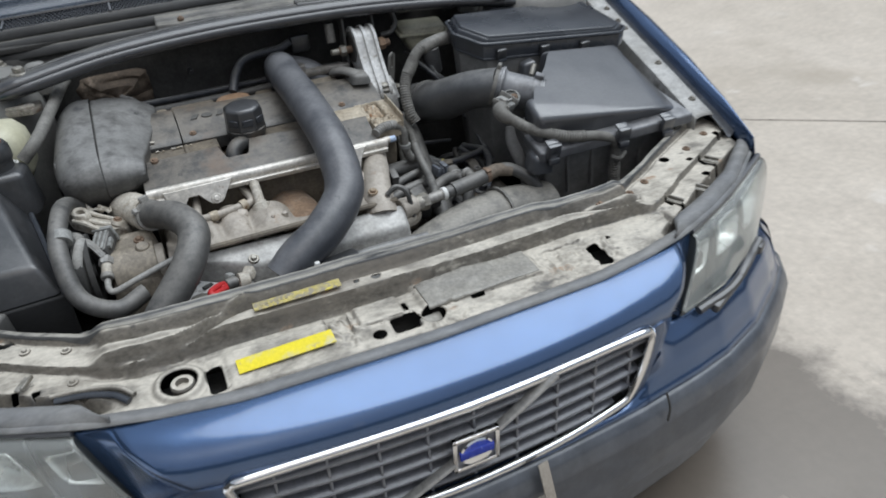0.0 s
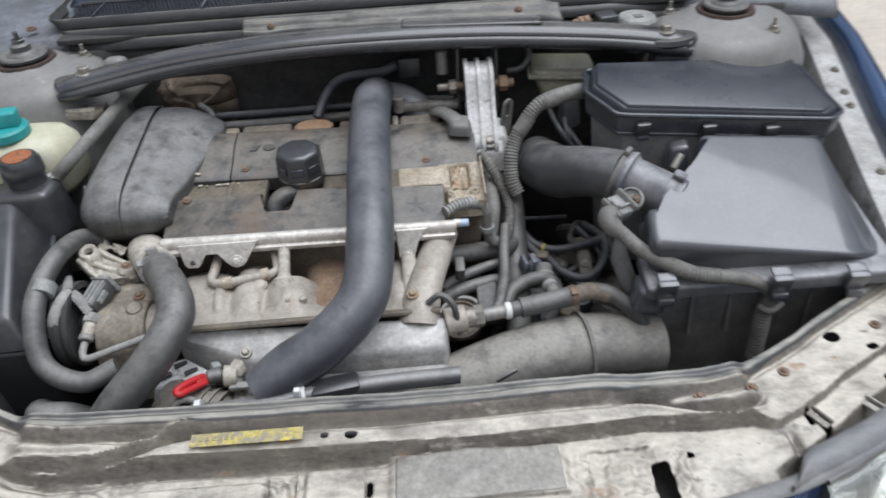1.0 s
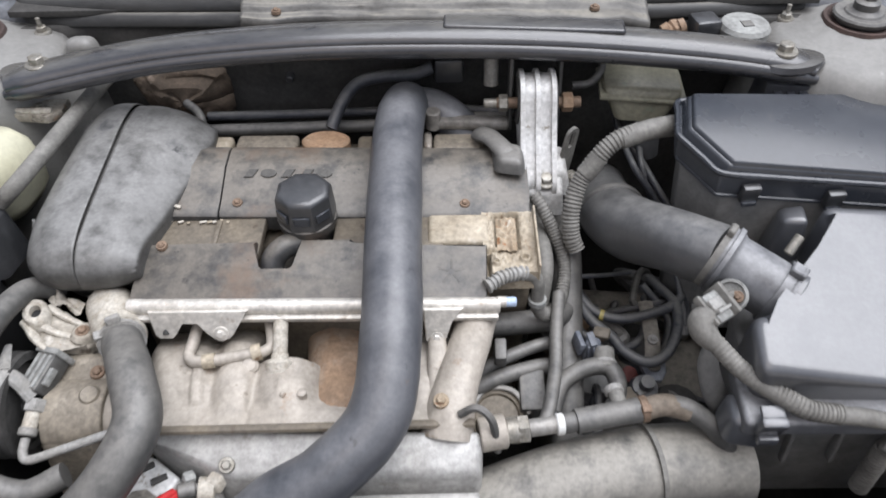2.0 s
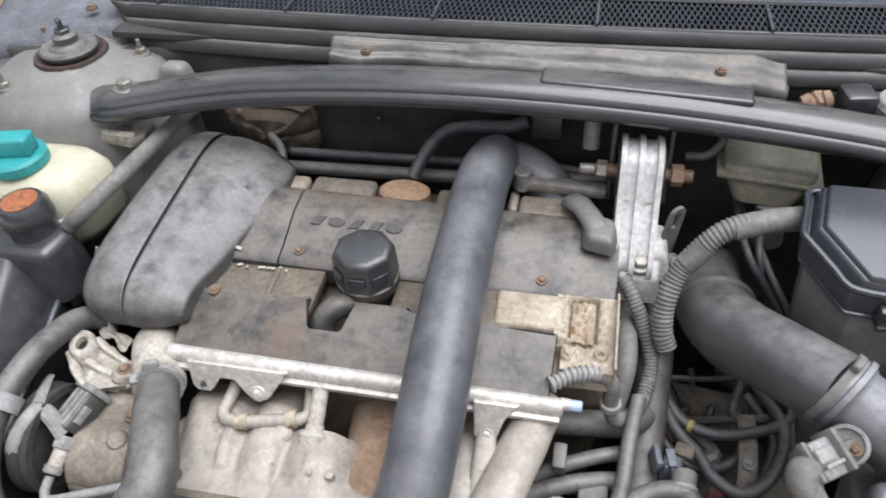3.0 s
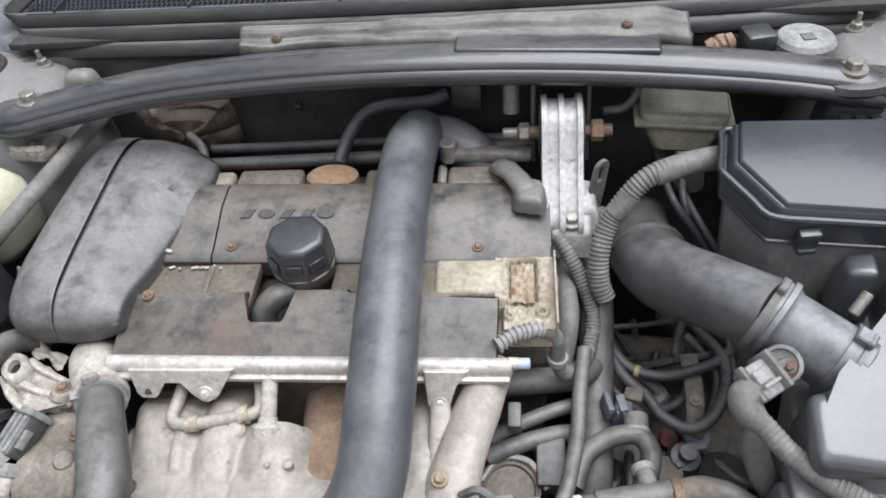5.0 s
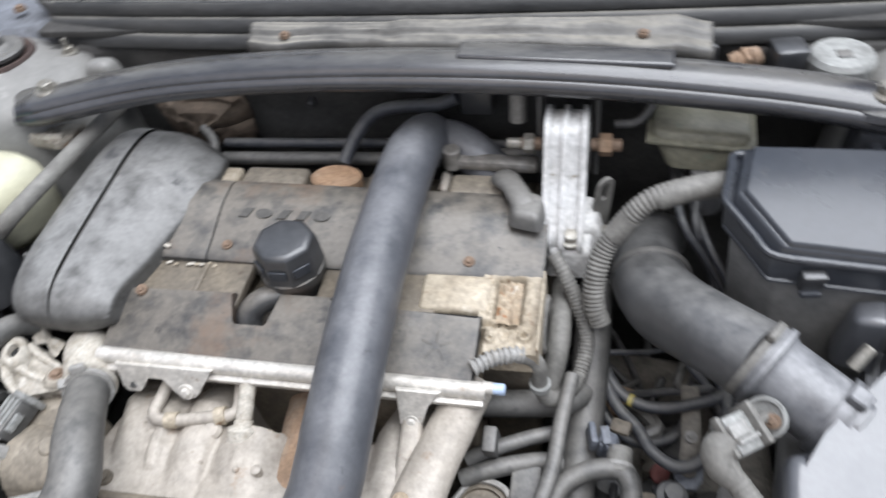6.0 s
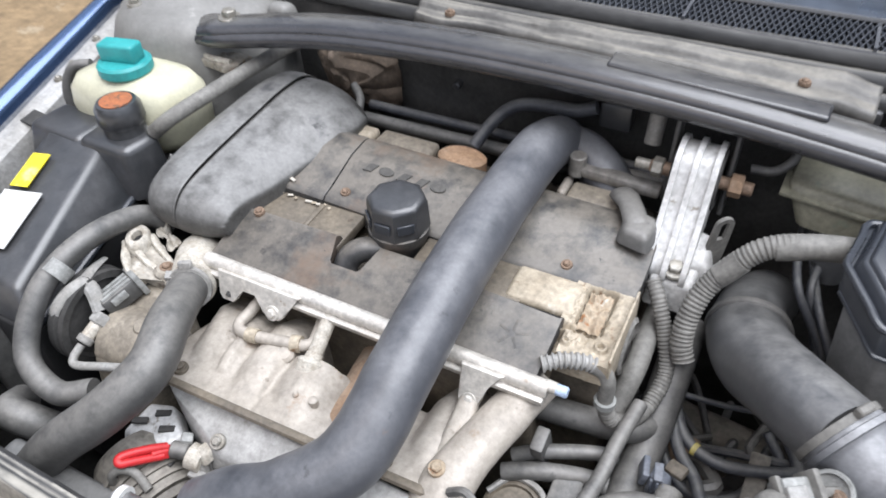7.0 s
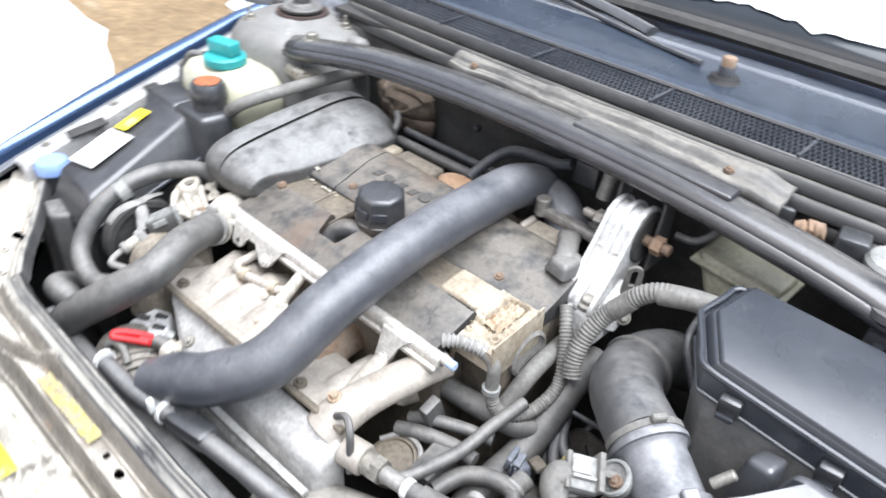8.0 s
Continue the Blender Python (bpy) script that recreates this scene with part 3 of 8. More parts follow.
YREAR = [(0, 0.272), (0.42, 0.280), (0.475, 0.289), (0.524, 0.313), (0.575, 0.342), (0.611, 0.367), (0.712, 0.424), (0.83, 0.490)]
YFRONT = [(0, 0.066), (0.3, 0.075), (0.473, 0.106), (0.54, 0.131), (0.609, 0.160), (0.71, 0.213), (0.823, 0.300), (0.83, 0.308)]
HOLES = [(-0.079, 0.218, 0.0045, 0.0045), (-0.045, 0.216, 0.008, 0.006), (-0.329, 0.122, 0.012, 0.027), (0.335, 0.128, 0.012, 0.030),
         (-0.081, 0.105, 0.011, 0.010), (-0.035, 0.112, 0.023, 0.018), (0.012, 0.112, 0.020, 0.018), (0.096, 0.124, 0.012, 0.006),
         (-0.379, 0.142, 0.026, 0.026), (0.626, 0.329, 0.012, 0.010), (0.673, 0.306, 0.008, 0.006), (-0.612, 0.330, 0.012, 0.009),
         (0.541, 0.203, 0.004, 0.012), (0.557, 0.190, 0.006, 0.016), (0.678, 0.259, 0.010, 0.008), (0.704, 0.300, 0.005, 0.012), (0.717, 0.272, 0.005, 0.012),
         (-0.022, 0.150, 0.0035, 0.012), (0.376, 0.164, 0.0045, 0.0045), (-0.57, 0.206, 0.006, 0.006), (-0.60, 0.219, 0.008, 0.005), (0.80, 0.372, 0.007, 0.010)]
# the step between the lower ledge and the upper one, and the front of the rear ridge
STEP = [(-0.83, 0.42), (-0.68, 0.315), (-0.60, 0.262), (-0.53, 0.232), (-0.48, 0.208), (-0.43, 0.196), (-0.38, 0.198), (-0.30, 0.202), (-0.2, 0.200), (0, 0.197), (0.10, 0.194), (0.2, 0.198), (0.26, 0.200), (0.33, 0.205), (0.40, 0.198), (0.46, 0.200), (0.52, 0.222), (0.60, 0.262), (0.70, 0.318), (0.83, 0.40)]
CHANNEL = [(0.28, 0.246), (0.34, 0.235), (0.40, 0.217), (0.45, 0.214), (0.49, 0.228), (0.52, 0.262)]
CREASE = [(-0.47, 0.214), (-0.42, 0.207), (-0.37, 0.207), (-0.33, 0.216), (-0.295, 0.230), (-0.25, 0.240)]


def smooth(a, c, t):
    t = min(1.0, max(0.0, (t - a) / (c - a)))
    return t * t * (3 - 2 * t)


def bell(d, w):
    return math.exp(-(d / w) ** 2)


def slam(u, v):
    x = -0.83 + 1.66 * u
    ax = abs(x)
    yf, yr = lerp_table(ax, YFRONT), lerp_table(ax, YREAR)
    y = yf + (yr - yf) * v
    end = smooth(0.46, 0.50, ax)
    st = lerp_table(x, STEP) * (1 - end) + (yr - (0.110 if x > 0 else 0.086)) * end
    z = 0.700 + 0.015 * smooth(0, 0.016, y - yf) + 0.003 * smooth(0.02, 0.06, y - yf) - 0.006 * end
    # the step, with a groove at its foot; a second step on the end brackets
    z += (0.026 - 0.013 * end) * smooth(-0.001, 0.005, y - st) - 0.012 * bell(y - st + 0.007, 0.006) * smooth(0.04, -0.02, x) * smooth(-0.52, -0.46, x)
    z += 0.006 * smooth(0.010, 0.035, y - st) * (1 - end)
    d = y - (yr - (0.155 if x > 0 else 0.142))
    z += end * (0.011 * smooth(-0.002, 0.004, d) - 0.014 * bell(d + 0.008, 0.006))
    # rear ridge
    z -= 0.010 * bell(yr - y - 0.044, 0.006) * (1 - end) + 0.005 * end * bell(yr - y - 0.028, 0.005)
    z += (0.013 - 0.005 * end) * smooth(0.044 - 0.018 * end, 0.030 - 0.012 * end, yr - y) - 0.004 * bell(yr - y - 0.017, 0.004) * (1 - end) - 0.022 * smooth(0.010, -0.002, yr - y)
    # pressed crease and bulge towards the left end, sunk lens and channel towards the right one
    if -0.50 < x < -0.22:
        k = smooth(-0.50, -0.46, x) * smooth(-0.23, -0.27, x)
        d = y - lerp_table(x, CREASE)
        z += k * (0.008 * bell(d - 0.004, 0.004) - 0.014 * bell(d + 0.005, 0.005) + 0.005 * bell(d - 0.020, 0.010) * smooth(-0.34, -0.40, x))
    if 0.27 < x < 0.50:
        k = smooth(0.27, 0.33, x) * smooth(0.50, 0.475, x)
        d = y - lerp_table(x, CHANNEL)
        z += k * (-0.018 * bell(d, 0.007) - 0.007 * smooth(0.004, 0.010, d) * smooth(0.046, 0.036, yr - y) + 0.004 * bell(d + 0.012, 0.004))
    # curved flute that closes each bracket
    q = math.hypot(ax - 0.455, (y - 0.165) * 1.0)
    z -= 0.010 * bell(q - 0.055, 0.006) * smooth(0.445, 0.46, ax) * smooth(0.20, 0.17, y)
    # pads and torn metal on the lower ledge
    for cx, cy, hx, hy, h in ((0.112, 0.160, 0.105, 0.034, 0.005), (-0.222, 0.130, 0.085, 0.040, 0.003), (-0.065, 0.160, 0.035, 0.026, 0.004), (0.29, 0.150, 0.040, 0.030, -0.004), (-0.132, 0.150, 0.018, 0.034, -0.004)):
        ex, ey = abs(x - cx) / hx, abs(y - cy) / hy
        z += h * smooth(1.10, 0.98, max(ex, ey))
    torn = smooth(0.035, 0.015, abs(x + 0.130)) * smooth(0.05, 0.03, abs(y - 0.14)) + 0.7 * smooth(0.10, 0.06, abs(x - 0.30)) * smooth(0.06, 0.03, abs(y - 0.14)) + 0.6 * smooth(0.07, 0.03, abs(x - 0.03)) * smooth(0.04, 0.02, abs(y - 0.10))
    z += 0.008 * torn * noise.noise(Vector((x * 90, y * 90, 3)))
    ring = math.hypot(x + 0.379, y - 0.142)
    z += 0.003 * bell(ring - 0.031, 0.005) - 0.003 * bell(ring - 0.042, 0.006)
    z += 0.0020 * noise.noise(Vector((x * 9, y * 14, 2))) + 0.0012 * noise.noise(Vector((x * 30, y * 40, 5))) + 0.0006 * noise.noise(Vector((x * 90, y * 90, 9)))
    return Vector((x, y, z))


def slam_holes(c):
    for x, y, rx, ry in HOLES:
        ex, ey = (c.x - x) / rx, (c.y - y) / ry
        if abs(rx - ry) < 0.0035 and rx > 0.0075:
            if ex * ex + ey * ey < 1:
                return True
        elif abs(ex) < 1 and abs(ey) < 1:
            return True
    return False


slam_bm = sheet(slam, 560, 104, slam_holes)
for vert in slam_bm.verts:
    if not vert.is_boundary:
        continue
    for x, y, rx, ry in HOLES:
        ex, ey = (vert.co.x - x) / rx, (vert.co.y - y) / ry
        round_ = abs(rx - ry) < 0.0035 and rx > 0.0075
        size = math.hypot(ex, ey) if round_ else (ex ** 6 + ey ** 6) ** (1 / 6)
        if 0.6 < size < 1.0 + 0.006 / min(rx, ry):
            vert.co.x, vert.co.y = x + ex / size * rx, y + ey / size * ry
slam_ob = part("front_crossmember", slam_bm, M["panel"], car, "dirty beige steel front crossmember with punched holes", 50, 0.0018)
part("ridge", sheet(lambda u, v: slam(0.05 + 0.90 * u, lerp_table(abs(0.90 * u - 0.45), [(0, 0.835), (0.27, 0.835), (0.32, 0.885), (0.45, 0.90)]) * (1 - v) + 0.998 * v) + Vector((0, 0.0, 0.0014)), 260, 20), M["ridge"], slam_ob, "worn dark grey ridge")
part("latch_plate", sheet(lambda u, v: slam(0.5 + (0.010 + 0.205 * u) / 1.66, (0.122 - 0.066 + 0.070 * v) / 0.206) + Vector((0, 0, 0.0014)), 70, 22), M["plate"], slam_ob, "smooth grey plate", 50, 0.001)
part("latch", box((0.010, 0.118, 0.700), (0.038, 0.020, 0.012), (28, 0, 4), 0.004), M["plate"], slam_ob, "worn steel bonnet latch")
for x, y, z, a in ((0.549, 0.197, 0.726, 30), (0.628, 0.212, 0.722, 34), (0.711, 0.287, 0.730, 36), (-0.585, 0.225, 0.733, -28)):
    q = box((0, 0, 0), (0.010, 0.030, 0.003), (0, 0, 0), 0.001, 1)
    box((0.008, 0, 0.003), (0.004, 0.030, 0.007), (0, 0, 0), 0.001, 1, q)
    bmesh.ops.transform(q, matrix=pose(x, y, z, 0, 0, a), verts=q.verts)
    part("clip", q, M["steel"], slam_ob, "bent steel clip")
under = box((0, 0.15, 0.60), (1.1, 0.10, 0.14), (0, 0, 0), 0.01)
part("radiator_support", under, M["soot"], car)
lip = tube([(x, lerp_table(abs(x), YFRONT) + 0.002, 0.712 + 0.004 * (abs(x) > 0.45)) for x in [-0.82 + 0.041 * k for k in range(41)]], 0.009, 10, 2, flat=(1.3, 0.7))
for s in (1, -1):
    # broad grey shoulder between each bracket and its lamp
    def shoulder(u, v, s=s):
        x = 0.475 + 0.352 * u
        y = lerp_table(x, YFRONT) - 0.006 + 0.040 * v * smooth(0.0, 0.12, u)
        return Vector((s * x, y, 0.716 + 0.012 * math.sin(v * math.pi) ** 0.6 + 0.006 * v + 0.004 * u))
    part("lamp_shoulder", sheet(shoulder, 30, 12), M["trim"], car, "smooth grey plastic shoulder over the lamp", 60, 0.002)
part("edge_strip", lip, M["trim"], car, "dull grey rubber edging")

part("corner_seal", tube([(-0.545, 0.178, 0.7225), (-0.505, 0.169, 0.7240), (-0.468, 0.152, 0.7235), (-0.448, 0.132, 0.7205)], 0.0048, 10, 8, flat=(1.2, 0.9)), M["fuse"], car, "curved black rubber lip")
part("corner_bead", tube([(-0.550, 0.188, 0.7230), (-0.505, 0.180, 0.7250), (-0.462, 0.164, 0.7245), (-0.440, 0.142, 0.7205)], 0.0045, 10, 8), M["panel"], slam_ob)
for x, y in ((0.408, 0.237), (0.533, 0.270), (0.697, 0.346), (0.480, 0.245), (-0.524, 0.269), (-0.52, 0.207), (-0.582, 0.296), (0.775, 0.384)):
    z = slam((x + 0.83) / 1.66, (y - lerp_table(abs(x), YFRONT)) / (lerp_table(abs(x), YREAR) - lerp_table(abs(x), YFRONT))).z
    part("bolt", bolt((x, y, z), (0, 0, 1), 0.0045, 0.004, None, 1.8), M["rbolt" if x > 0 else "panel"], slam_ob)
sb = lathe([(0.017, 0), (0.018, 0.012), (0.016, 0.015), (0.010, 0.015), (0.009, 0.006), (0.004, 0.006)], pose(-0.375, 0.139, 0.703), 24)
part("bonnet_stop", sb, M["panel"], car, "dusty threaded bonnet stop")


def sticker(name, c, s, rot, m, bars, label, category="sticker"):
    ob = single(name, box(c, (s[0], s[1], 0.0012), rot, 0.0), m, label, category, c)
    mm = pose(*c, *rot)
    for bx, by, w, h in bars:
        q = box((bx, by, 0.001), (w, h, 0.0008), (0, 0, 0), 0)
        bmesh.ops.transform(q, matrix=mm, verts=q.verts)
        part("print_bar", q, M["print"], ob)
    return ob


sticker("warning_sticker", (-0.222, 0.126, 0.7250), (0.148, 0.030, 0), (3, -1.0, 0), M["yellow"], [], "bright yellow rectangular sticker on the crossmember")
sticker("worn_sticker", (-0.176, 0.2185, 0.7520), (0.142, 0.018, 0), (6, 0, 0), M["oldyellow"], [(-0.058 + 0.008 * k, 0.001, 0.0045, 0.006) for k in range(6)], "worn yellow sticker with faded print on the crossmember")

# blue nose panel between crossmember and grille
def gy(x):
    return -0.030 * (1 - min(1, (x / 0.38) ** 2))


def edge_x(v):
    return lerp_table(v, [(0, 0.480), (0.35, 0.464), (0.7, 0.436), (1, 0.398)])


def nose(u, v):
    s = 2 * u - 1
    x = s * edge_x(v)
    yt = lerp_table(abs(x), YFRONT) - 0.003
    y = yt + (gy(x) - yt) * math.sin(v * math.pi / 2) ** 0.88
    z = 0.712 - 0.020 * v - 0.052 * v ** 2
    y -= 0.010 * math.sin(v * math.pi) * (1 - abs(s) ** 4)
    y += 3.2 * max(0, abs(x) - 0.36) ** 2 * v
    return Vector((x, y, z))


part("nose_panel", sheet(nose, 70, 22), M["blue"], car, "metallic blue nose panel", 50, 0.003)
GR = [(0.348, 0.640), (0.352, 0.620), (0.340, 0.560), (0.318, 0.515), (0.29, 0.500), (0.16, 0.484), (0, 0.478)]
for s in (1, -1):
    # cheeks beside the grille
    def cheek(u, v, s=s):
        z = 0.640 - 0.155 * v
        xi = lerp_table(z, [(0.484, 0.31), (0.515, 0.322), (0.56, 0.344), (0.62, 0.356), (0.64, 0.352)])
        xo = lerp_table(z, [(0.48, 0.392), (0.56, 0.450), (0.592, 0.470), (0.64, 0.398)])
        yo = lerp_table(z, [(0.48, 0.020), (0.56, 0.060), (0.592, 0.074), (0.64, 0.0048)])
        x, yi = xi + (xo - xi) * u, gy(xi)
        return Vector((s * x, yi + (yo - yi) * u ** 1.8, z))
    part("grille_cheek", sheet(cheek, 10, 24), M["blue"], car, "", 50, 0.003)

for s in (1, -1):
    def facet(u, v, s=s):
        a = nose(1.0, v)
        c = Vector((0.531, 0.122, 0.703)).lerp(Vector((0.466, 0.053, 0.583)), v)
        p = a.lerp(c, 1.14 * u)
        p.y += 0.004 * math.sin(u * math.pi)
        return Vector((s * p.x, p.y, p.z))
    part("nose_side", sheet(facet, 10, 20), M["blue"], car, "", 50, 0.003)

# grille
grille = thing("grille", "grey slatted grille in a chrome surround with an emblem", "grille", (0, 0, 0.48))
ring = [(x, z) for x, z in GR] + [(-x, z) for x, z in GR[-2::-1]]
loop = [(x, gy(x) - 0.004, z) for x, z in ring] + [(-0.30, gy(0.30) - 0.004, 0.646), (0, gy(0) - 0.004, 0.650), (0.30, gy(0.30) - 0.004, 0.646), (0.348, gy(0.348) - 0.004, 0.640)]
part("surround", tube(loop, 0.008, 10, 5, flat=(1.0, 1.0)), M["chrome"], grille, "bright chrome surround")
back = prism([(x, z) for x, z in ring], 0.004, Matrix(((1, 0, 0, 0), (0, 0, -1, 0.045), (0, 1, 0, 0), (0, 0, 0, 1))))
part("backing", back, M["pitch"], grille)
for k in range(5):
    z = 0.621 - 0.0300 * k
    half = lerp_table(z, [(0.48, 0.10), (0.495, 0.28), (0.515, 0.315), (0.56, 0.336), (0.62, 0.346), (0.65, 0.345)])
    def slat(u, v, z=z, half=half):
        # a broad blade that tips forward and down, with a rounded nose
        x = half * (2 * u - 1)
        return Vector((x, gy(x) + 0.032 - 0.031 * min(1, v / 0.75), z + 0.006 - 0.007 * min(1, v / 0.75) - 0.006 * max(0, v - 0.75) / 0.25))
    part("slat", sheet(slat, 24, 6), M["slat"], grille, "", 50, 0.003)
for k in range(-4, 5):
    x = 0.076 * k + 0.012
    zl = 0.484 if abs(x) < 0.2 else 0.50
    part("divider", box((x, gy(x) + 0.010, (0.640 + zl) / 2), (0.0045, 0.014, 0.640 - zl), (0, 0, 0), 0.001, 1), M["slat"], grille)
for a, b in (((-0.165, 0.474), (-0.030, 0.5475)), ((0.046, 0.590), (0.150, 0.652))):
    bar = fresh()
    for r, lift_, fl in ((0.0095, 0.009, (1, 0.5)), (0.0035, 0.0145, (1, 1))):
        tube([(a[0] + (b[0] - a[0]) * k / 4, gy(a[0] + (b[0] - a[0]) * k / 4) - lift_, a[1] + (b[1] - a[1]) * k / 4) for k in range(5)], r, 8, 4, bar, flat=fl)
    part("diagonal_bar", bar, M["bar"], grille, "diagonal dull chrome bar")
FACE = Matrix(((1, 0, 0, 0.006), (0, 0, -1, gy(0) - 0.006), (0, 1, 0, 0.563), (0, 0, 0, 1)))
eb = fresh()
for c, size in (((-0.036, 0), (0.008, 0.070)), ((0.036, 0), (0.008, 0.070)), ((0, -0.031), (0.080, 0.008)), ((0, 0.031), (0.080, 0.008))):
    q = box((c[0], c[1], 0.005), (size[0], size[1], 0.010), (0, 0, 0), 0.002)
    bmesh.ops.transform(q, matrix=FACE, verts=q.verts)
    merge(eb, q)
emblem = part("emblem", eb, M["chrome"], grille, "square chrome emblem frame")
part("emblem_back", prism([(-0.034, -0.030), (0.034, -0.030), (0.034, 0.030), (-0.034, 0.030)], 0.003, FACE), M["slat"], emblem)
part("emblem_ring", lathe([(0.0215, 0.004), (0.0275, 0.004), (0.0275, 0.010), (0.025, 0.012), (0.0215, 0.010)], FACE @ Matrix.Diagonal((1.05, 0.95, 1, 1)), 36), M["chrome"], emblem)
q = box((0, 0, 0.0095), (0.058, 0.017, 0.007), (0, 0, 0), 0.002)
bmesh.ops.transform(q, matrix=FACE, verts=q.verts)
part("emblem_band", q, M["badge"], emblem, "blue enamel band across the ring")

# bumper
BUMP = [(0, -0.066), (0.164, -0.060), (0.353, -0.044), (0.50, -0.020), (0.587, 0.000), (0.70, 0.044), (0.816, 0.116), (0.89, 0.175), (0.93, 0.235), (0.945, 0.30), (0.948, 0.45)]


def bumper_plan(u):
    s = 1 if u >= 0.5 else -1
    d = abs(2 * u - 1) * (len(BUMP) - 1)
    k = min(int(d), len(BUMP) - 2)
    a, b = Vector(BUMP[k]), Vector(BUMP[k + 1])
    p = a.lerp(b, d - k)
    return Vector((s * p.x, p.y))


def bumper(u, v):
    p, q = bumper_plan(u), bumper_plan(min(1, u + 0.004))
    if (q - p).length < 1e-6:
        q = p + (p - bumper_plan(u - 0.004))
    n = Vector(((q - p).y, -(q - p).x)).normalized()
    z = 0.575 - 0.40 * v
    inset = lerp_table(v, [(0, 0.085), (0.07, 0.060), (0.16, 0.044), (0.24, 0.034), (0.30, 0.010), (0.37, 0.0), (0.55, 0.0), (0.72, 0.008), (0.80, 0.03), (1, 0.045)])
    ax = abs(p.x)
    if ax < 0.42:
        z = min(z, 0.478 + 0.10 * max(0, (ax - 0.34) / 0.08))
        inset = min(inset, 0.045)
    return Vector((p.x - n.x * inset, p.y - n.y * inset, z))


bump = part("bumper", sheet(lambda u, v: bumper(u, 0.26 + 0.74 * v), 120, 40), M["bumper"], car, "scuffed grey-blue front bumper", 50, 0.003)
part("bumper_shelf", sheet(lambda u, v: bumper(u, 0.262 * v), 120, 14), M["blue"], bump, "metallic blue upper step", 50, 0.003)
part("bumper_gap", tube([(0.384, -0.030, 0.50), (0.388, -0.040, 0.47), (0.386, -0.042, 0.44)], 0.0022, 6), M["soot"], car)
br = box((0.118, -0.072, 0.455), (0.020, 0.003, 0.075), (-20, 0, 10), 0.001)
box((0.104, -0.083, 0.418), (0.045, 0.03, 0.003), (0, 0, 10), 0.001, 1, br)
single("plate_bracket", br, M["alu"], "bent bare metal number plate bracket", "bracket", (0.118, -0.072, 0.42))

# headlamps
def headlamp(s):
    base = (s * 0.64, 0.2, 0.6)
    h = thing("headlamp", "hazy clear headlamp with angular bright reflectors", "headlamp", base, "headlamps")

    def face(u, v):
        # u along the lamp from the grille outward, v from its top edge down
        top = Vector((lerp_table(u, [(0, 0.528), (0.15, 0.562), (0.55, 0.679), (1, 0.836)]), lerp_table(u, [(0, 0.120), (0.15, 0.134), (0.55, 0.190), (1, 0.282)]), 0.704 + 0.006 * u))
        low = Vector((lerp_table(u, [(0, 0.466), (0.35, 0.600), (0.68, 0.744), (1, 0.885)]), lerp_table(u, [(0, 0.052), (0.35, 0.086), (0.68, 0.162), (1, 0.288)]), 0.580 + 0.02 * u))
        p = top.lerp(low, v)
        bulge = 0.017 * math.sin(min(1, v) ** 0.5 * math.pi * 0.95)
        p += Vector((0.35, -0.75, 0.5)) * bulge
        return Vector((s * p.x, p.y, p.z))

    part("lens", sheet(face, 26, 16), M["lens"], h, "hazy clear plastic lens", 60, 0.003).visible_shadow = False

    def shell(u, v):
        p = face(u, v)
        return p + Vector((-s * 0.04, 0.07, -0.03)) * math.sin(u * math.pi) ** 0.3 * math.sin(v * math.pi) ** 0.3

    part("housing", sheet(shell, 26, 12), M["lampback"], h, "dark silvery housing")
    for corners in (((0.04, 0.20), (0.21, 0.25), (0.185, 0.56), (0.01, 0.61)), ((0.35, 0.20), (0.56, 0.22), (0.52, 0.64), (0.28, 0.56)), ((0.64, 0.22), (0.92, 0.26), (0.88, 0.72), (0.60, 0.66))):
        def bowl(a, b, corners=corners):
            (u0, v0), (u1, v1), (u2, v2), (u3, v3) = corners
            u = (u0 * (1 - a) + u1 * a) * (1 - b) + (u3 * (1 - a) + u2 * a) * b
            v = (v0 * (1 - a) + v1 * a) * (1 - b) + (v3 * (1 - a) + v2 * a) * b
            depth = 0.012 + 0.034 * (4 * a * (1 - a)) ** 0.7 * (4 * b * (1 - b)) ** 0.7
            return face(u, v) + Vector((-s * 0.30, 0.80, -0.45)) * depth
        part("reflector", sheet(bowl, 14, 12), M["lampin"], h, "angular bright reflector", 60, 0.002)
    part("divider", sheet(lambda a, b: face(0.245 + 0.02 * b, 0.06 + 0.88 * a) + Vector((-s * 0.30, 0.80, -0.45)) * (0.006 + 0.02 * b), 12, 3), M["lampback"], h, "", 60, 0.003)
    # washer arm
    w = tube([tuple(face(0.10, 1.0) + Vector((0, -0.012, 0.0))), tuple(face(0.35, 0.98) + Vector((0, -0.02, 0.008))), tuple(face(0.62, 0.86) + Vector((0, -0.02, 0.012)))], 0.0085, 8, 8)
    box(tuple(face(0.30, 0.99) + Vector((0, -0.018, -0.004))), (0.10, 0.016, 0.020), (8, -6, 24 * s), 0.005, 2, w)
    box(tuple(face(0.46, 0.92) + Vector((0, -0.022, 0.01))), (0.07, 0.012, 0.014), (0, -10, 32 * s), 0.003, 2, w)
    box(tuple(face(0.60, 0.90) + Vector((0, -0.022, 0.008))), (0.03, 0.02, 0.02), (0, 0, 32 * s), 0.004, 2, w)
    part("washer_arm", w, M["black"], h, "black washer arm and blade")
    part("lamp_trim", tube([tuple(face(k / 12, 0.0) + Vector((0, 0, 0.003))) for k in range(13)], 0.006, 8, 3), M["airbox"], h)


headlamp(1)
headlamp(-1)

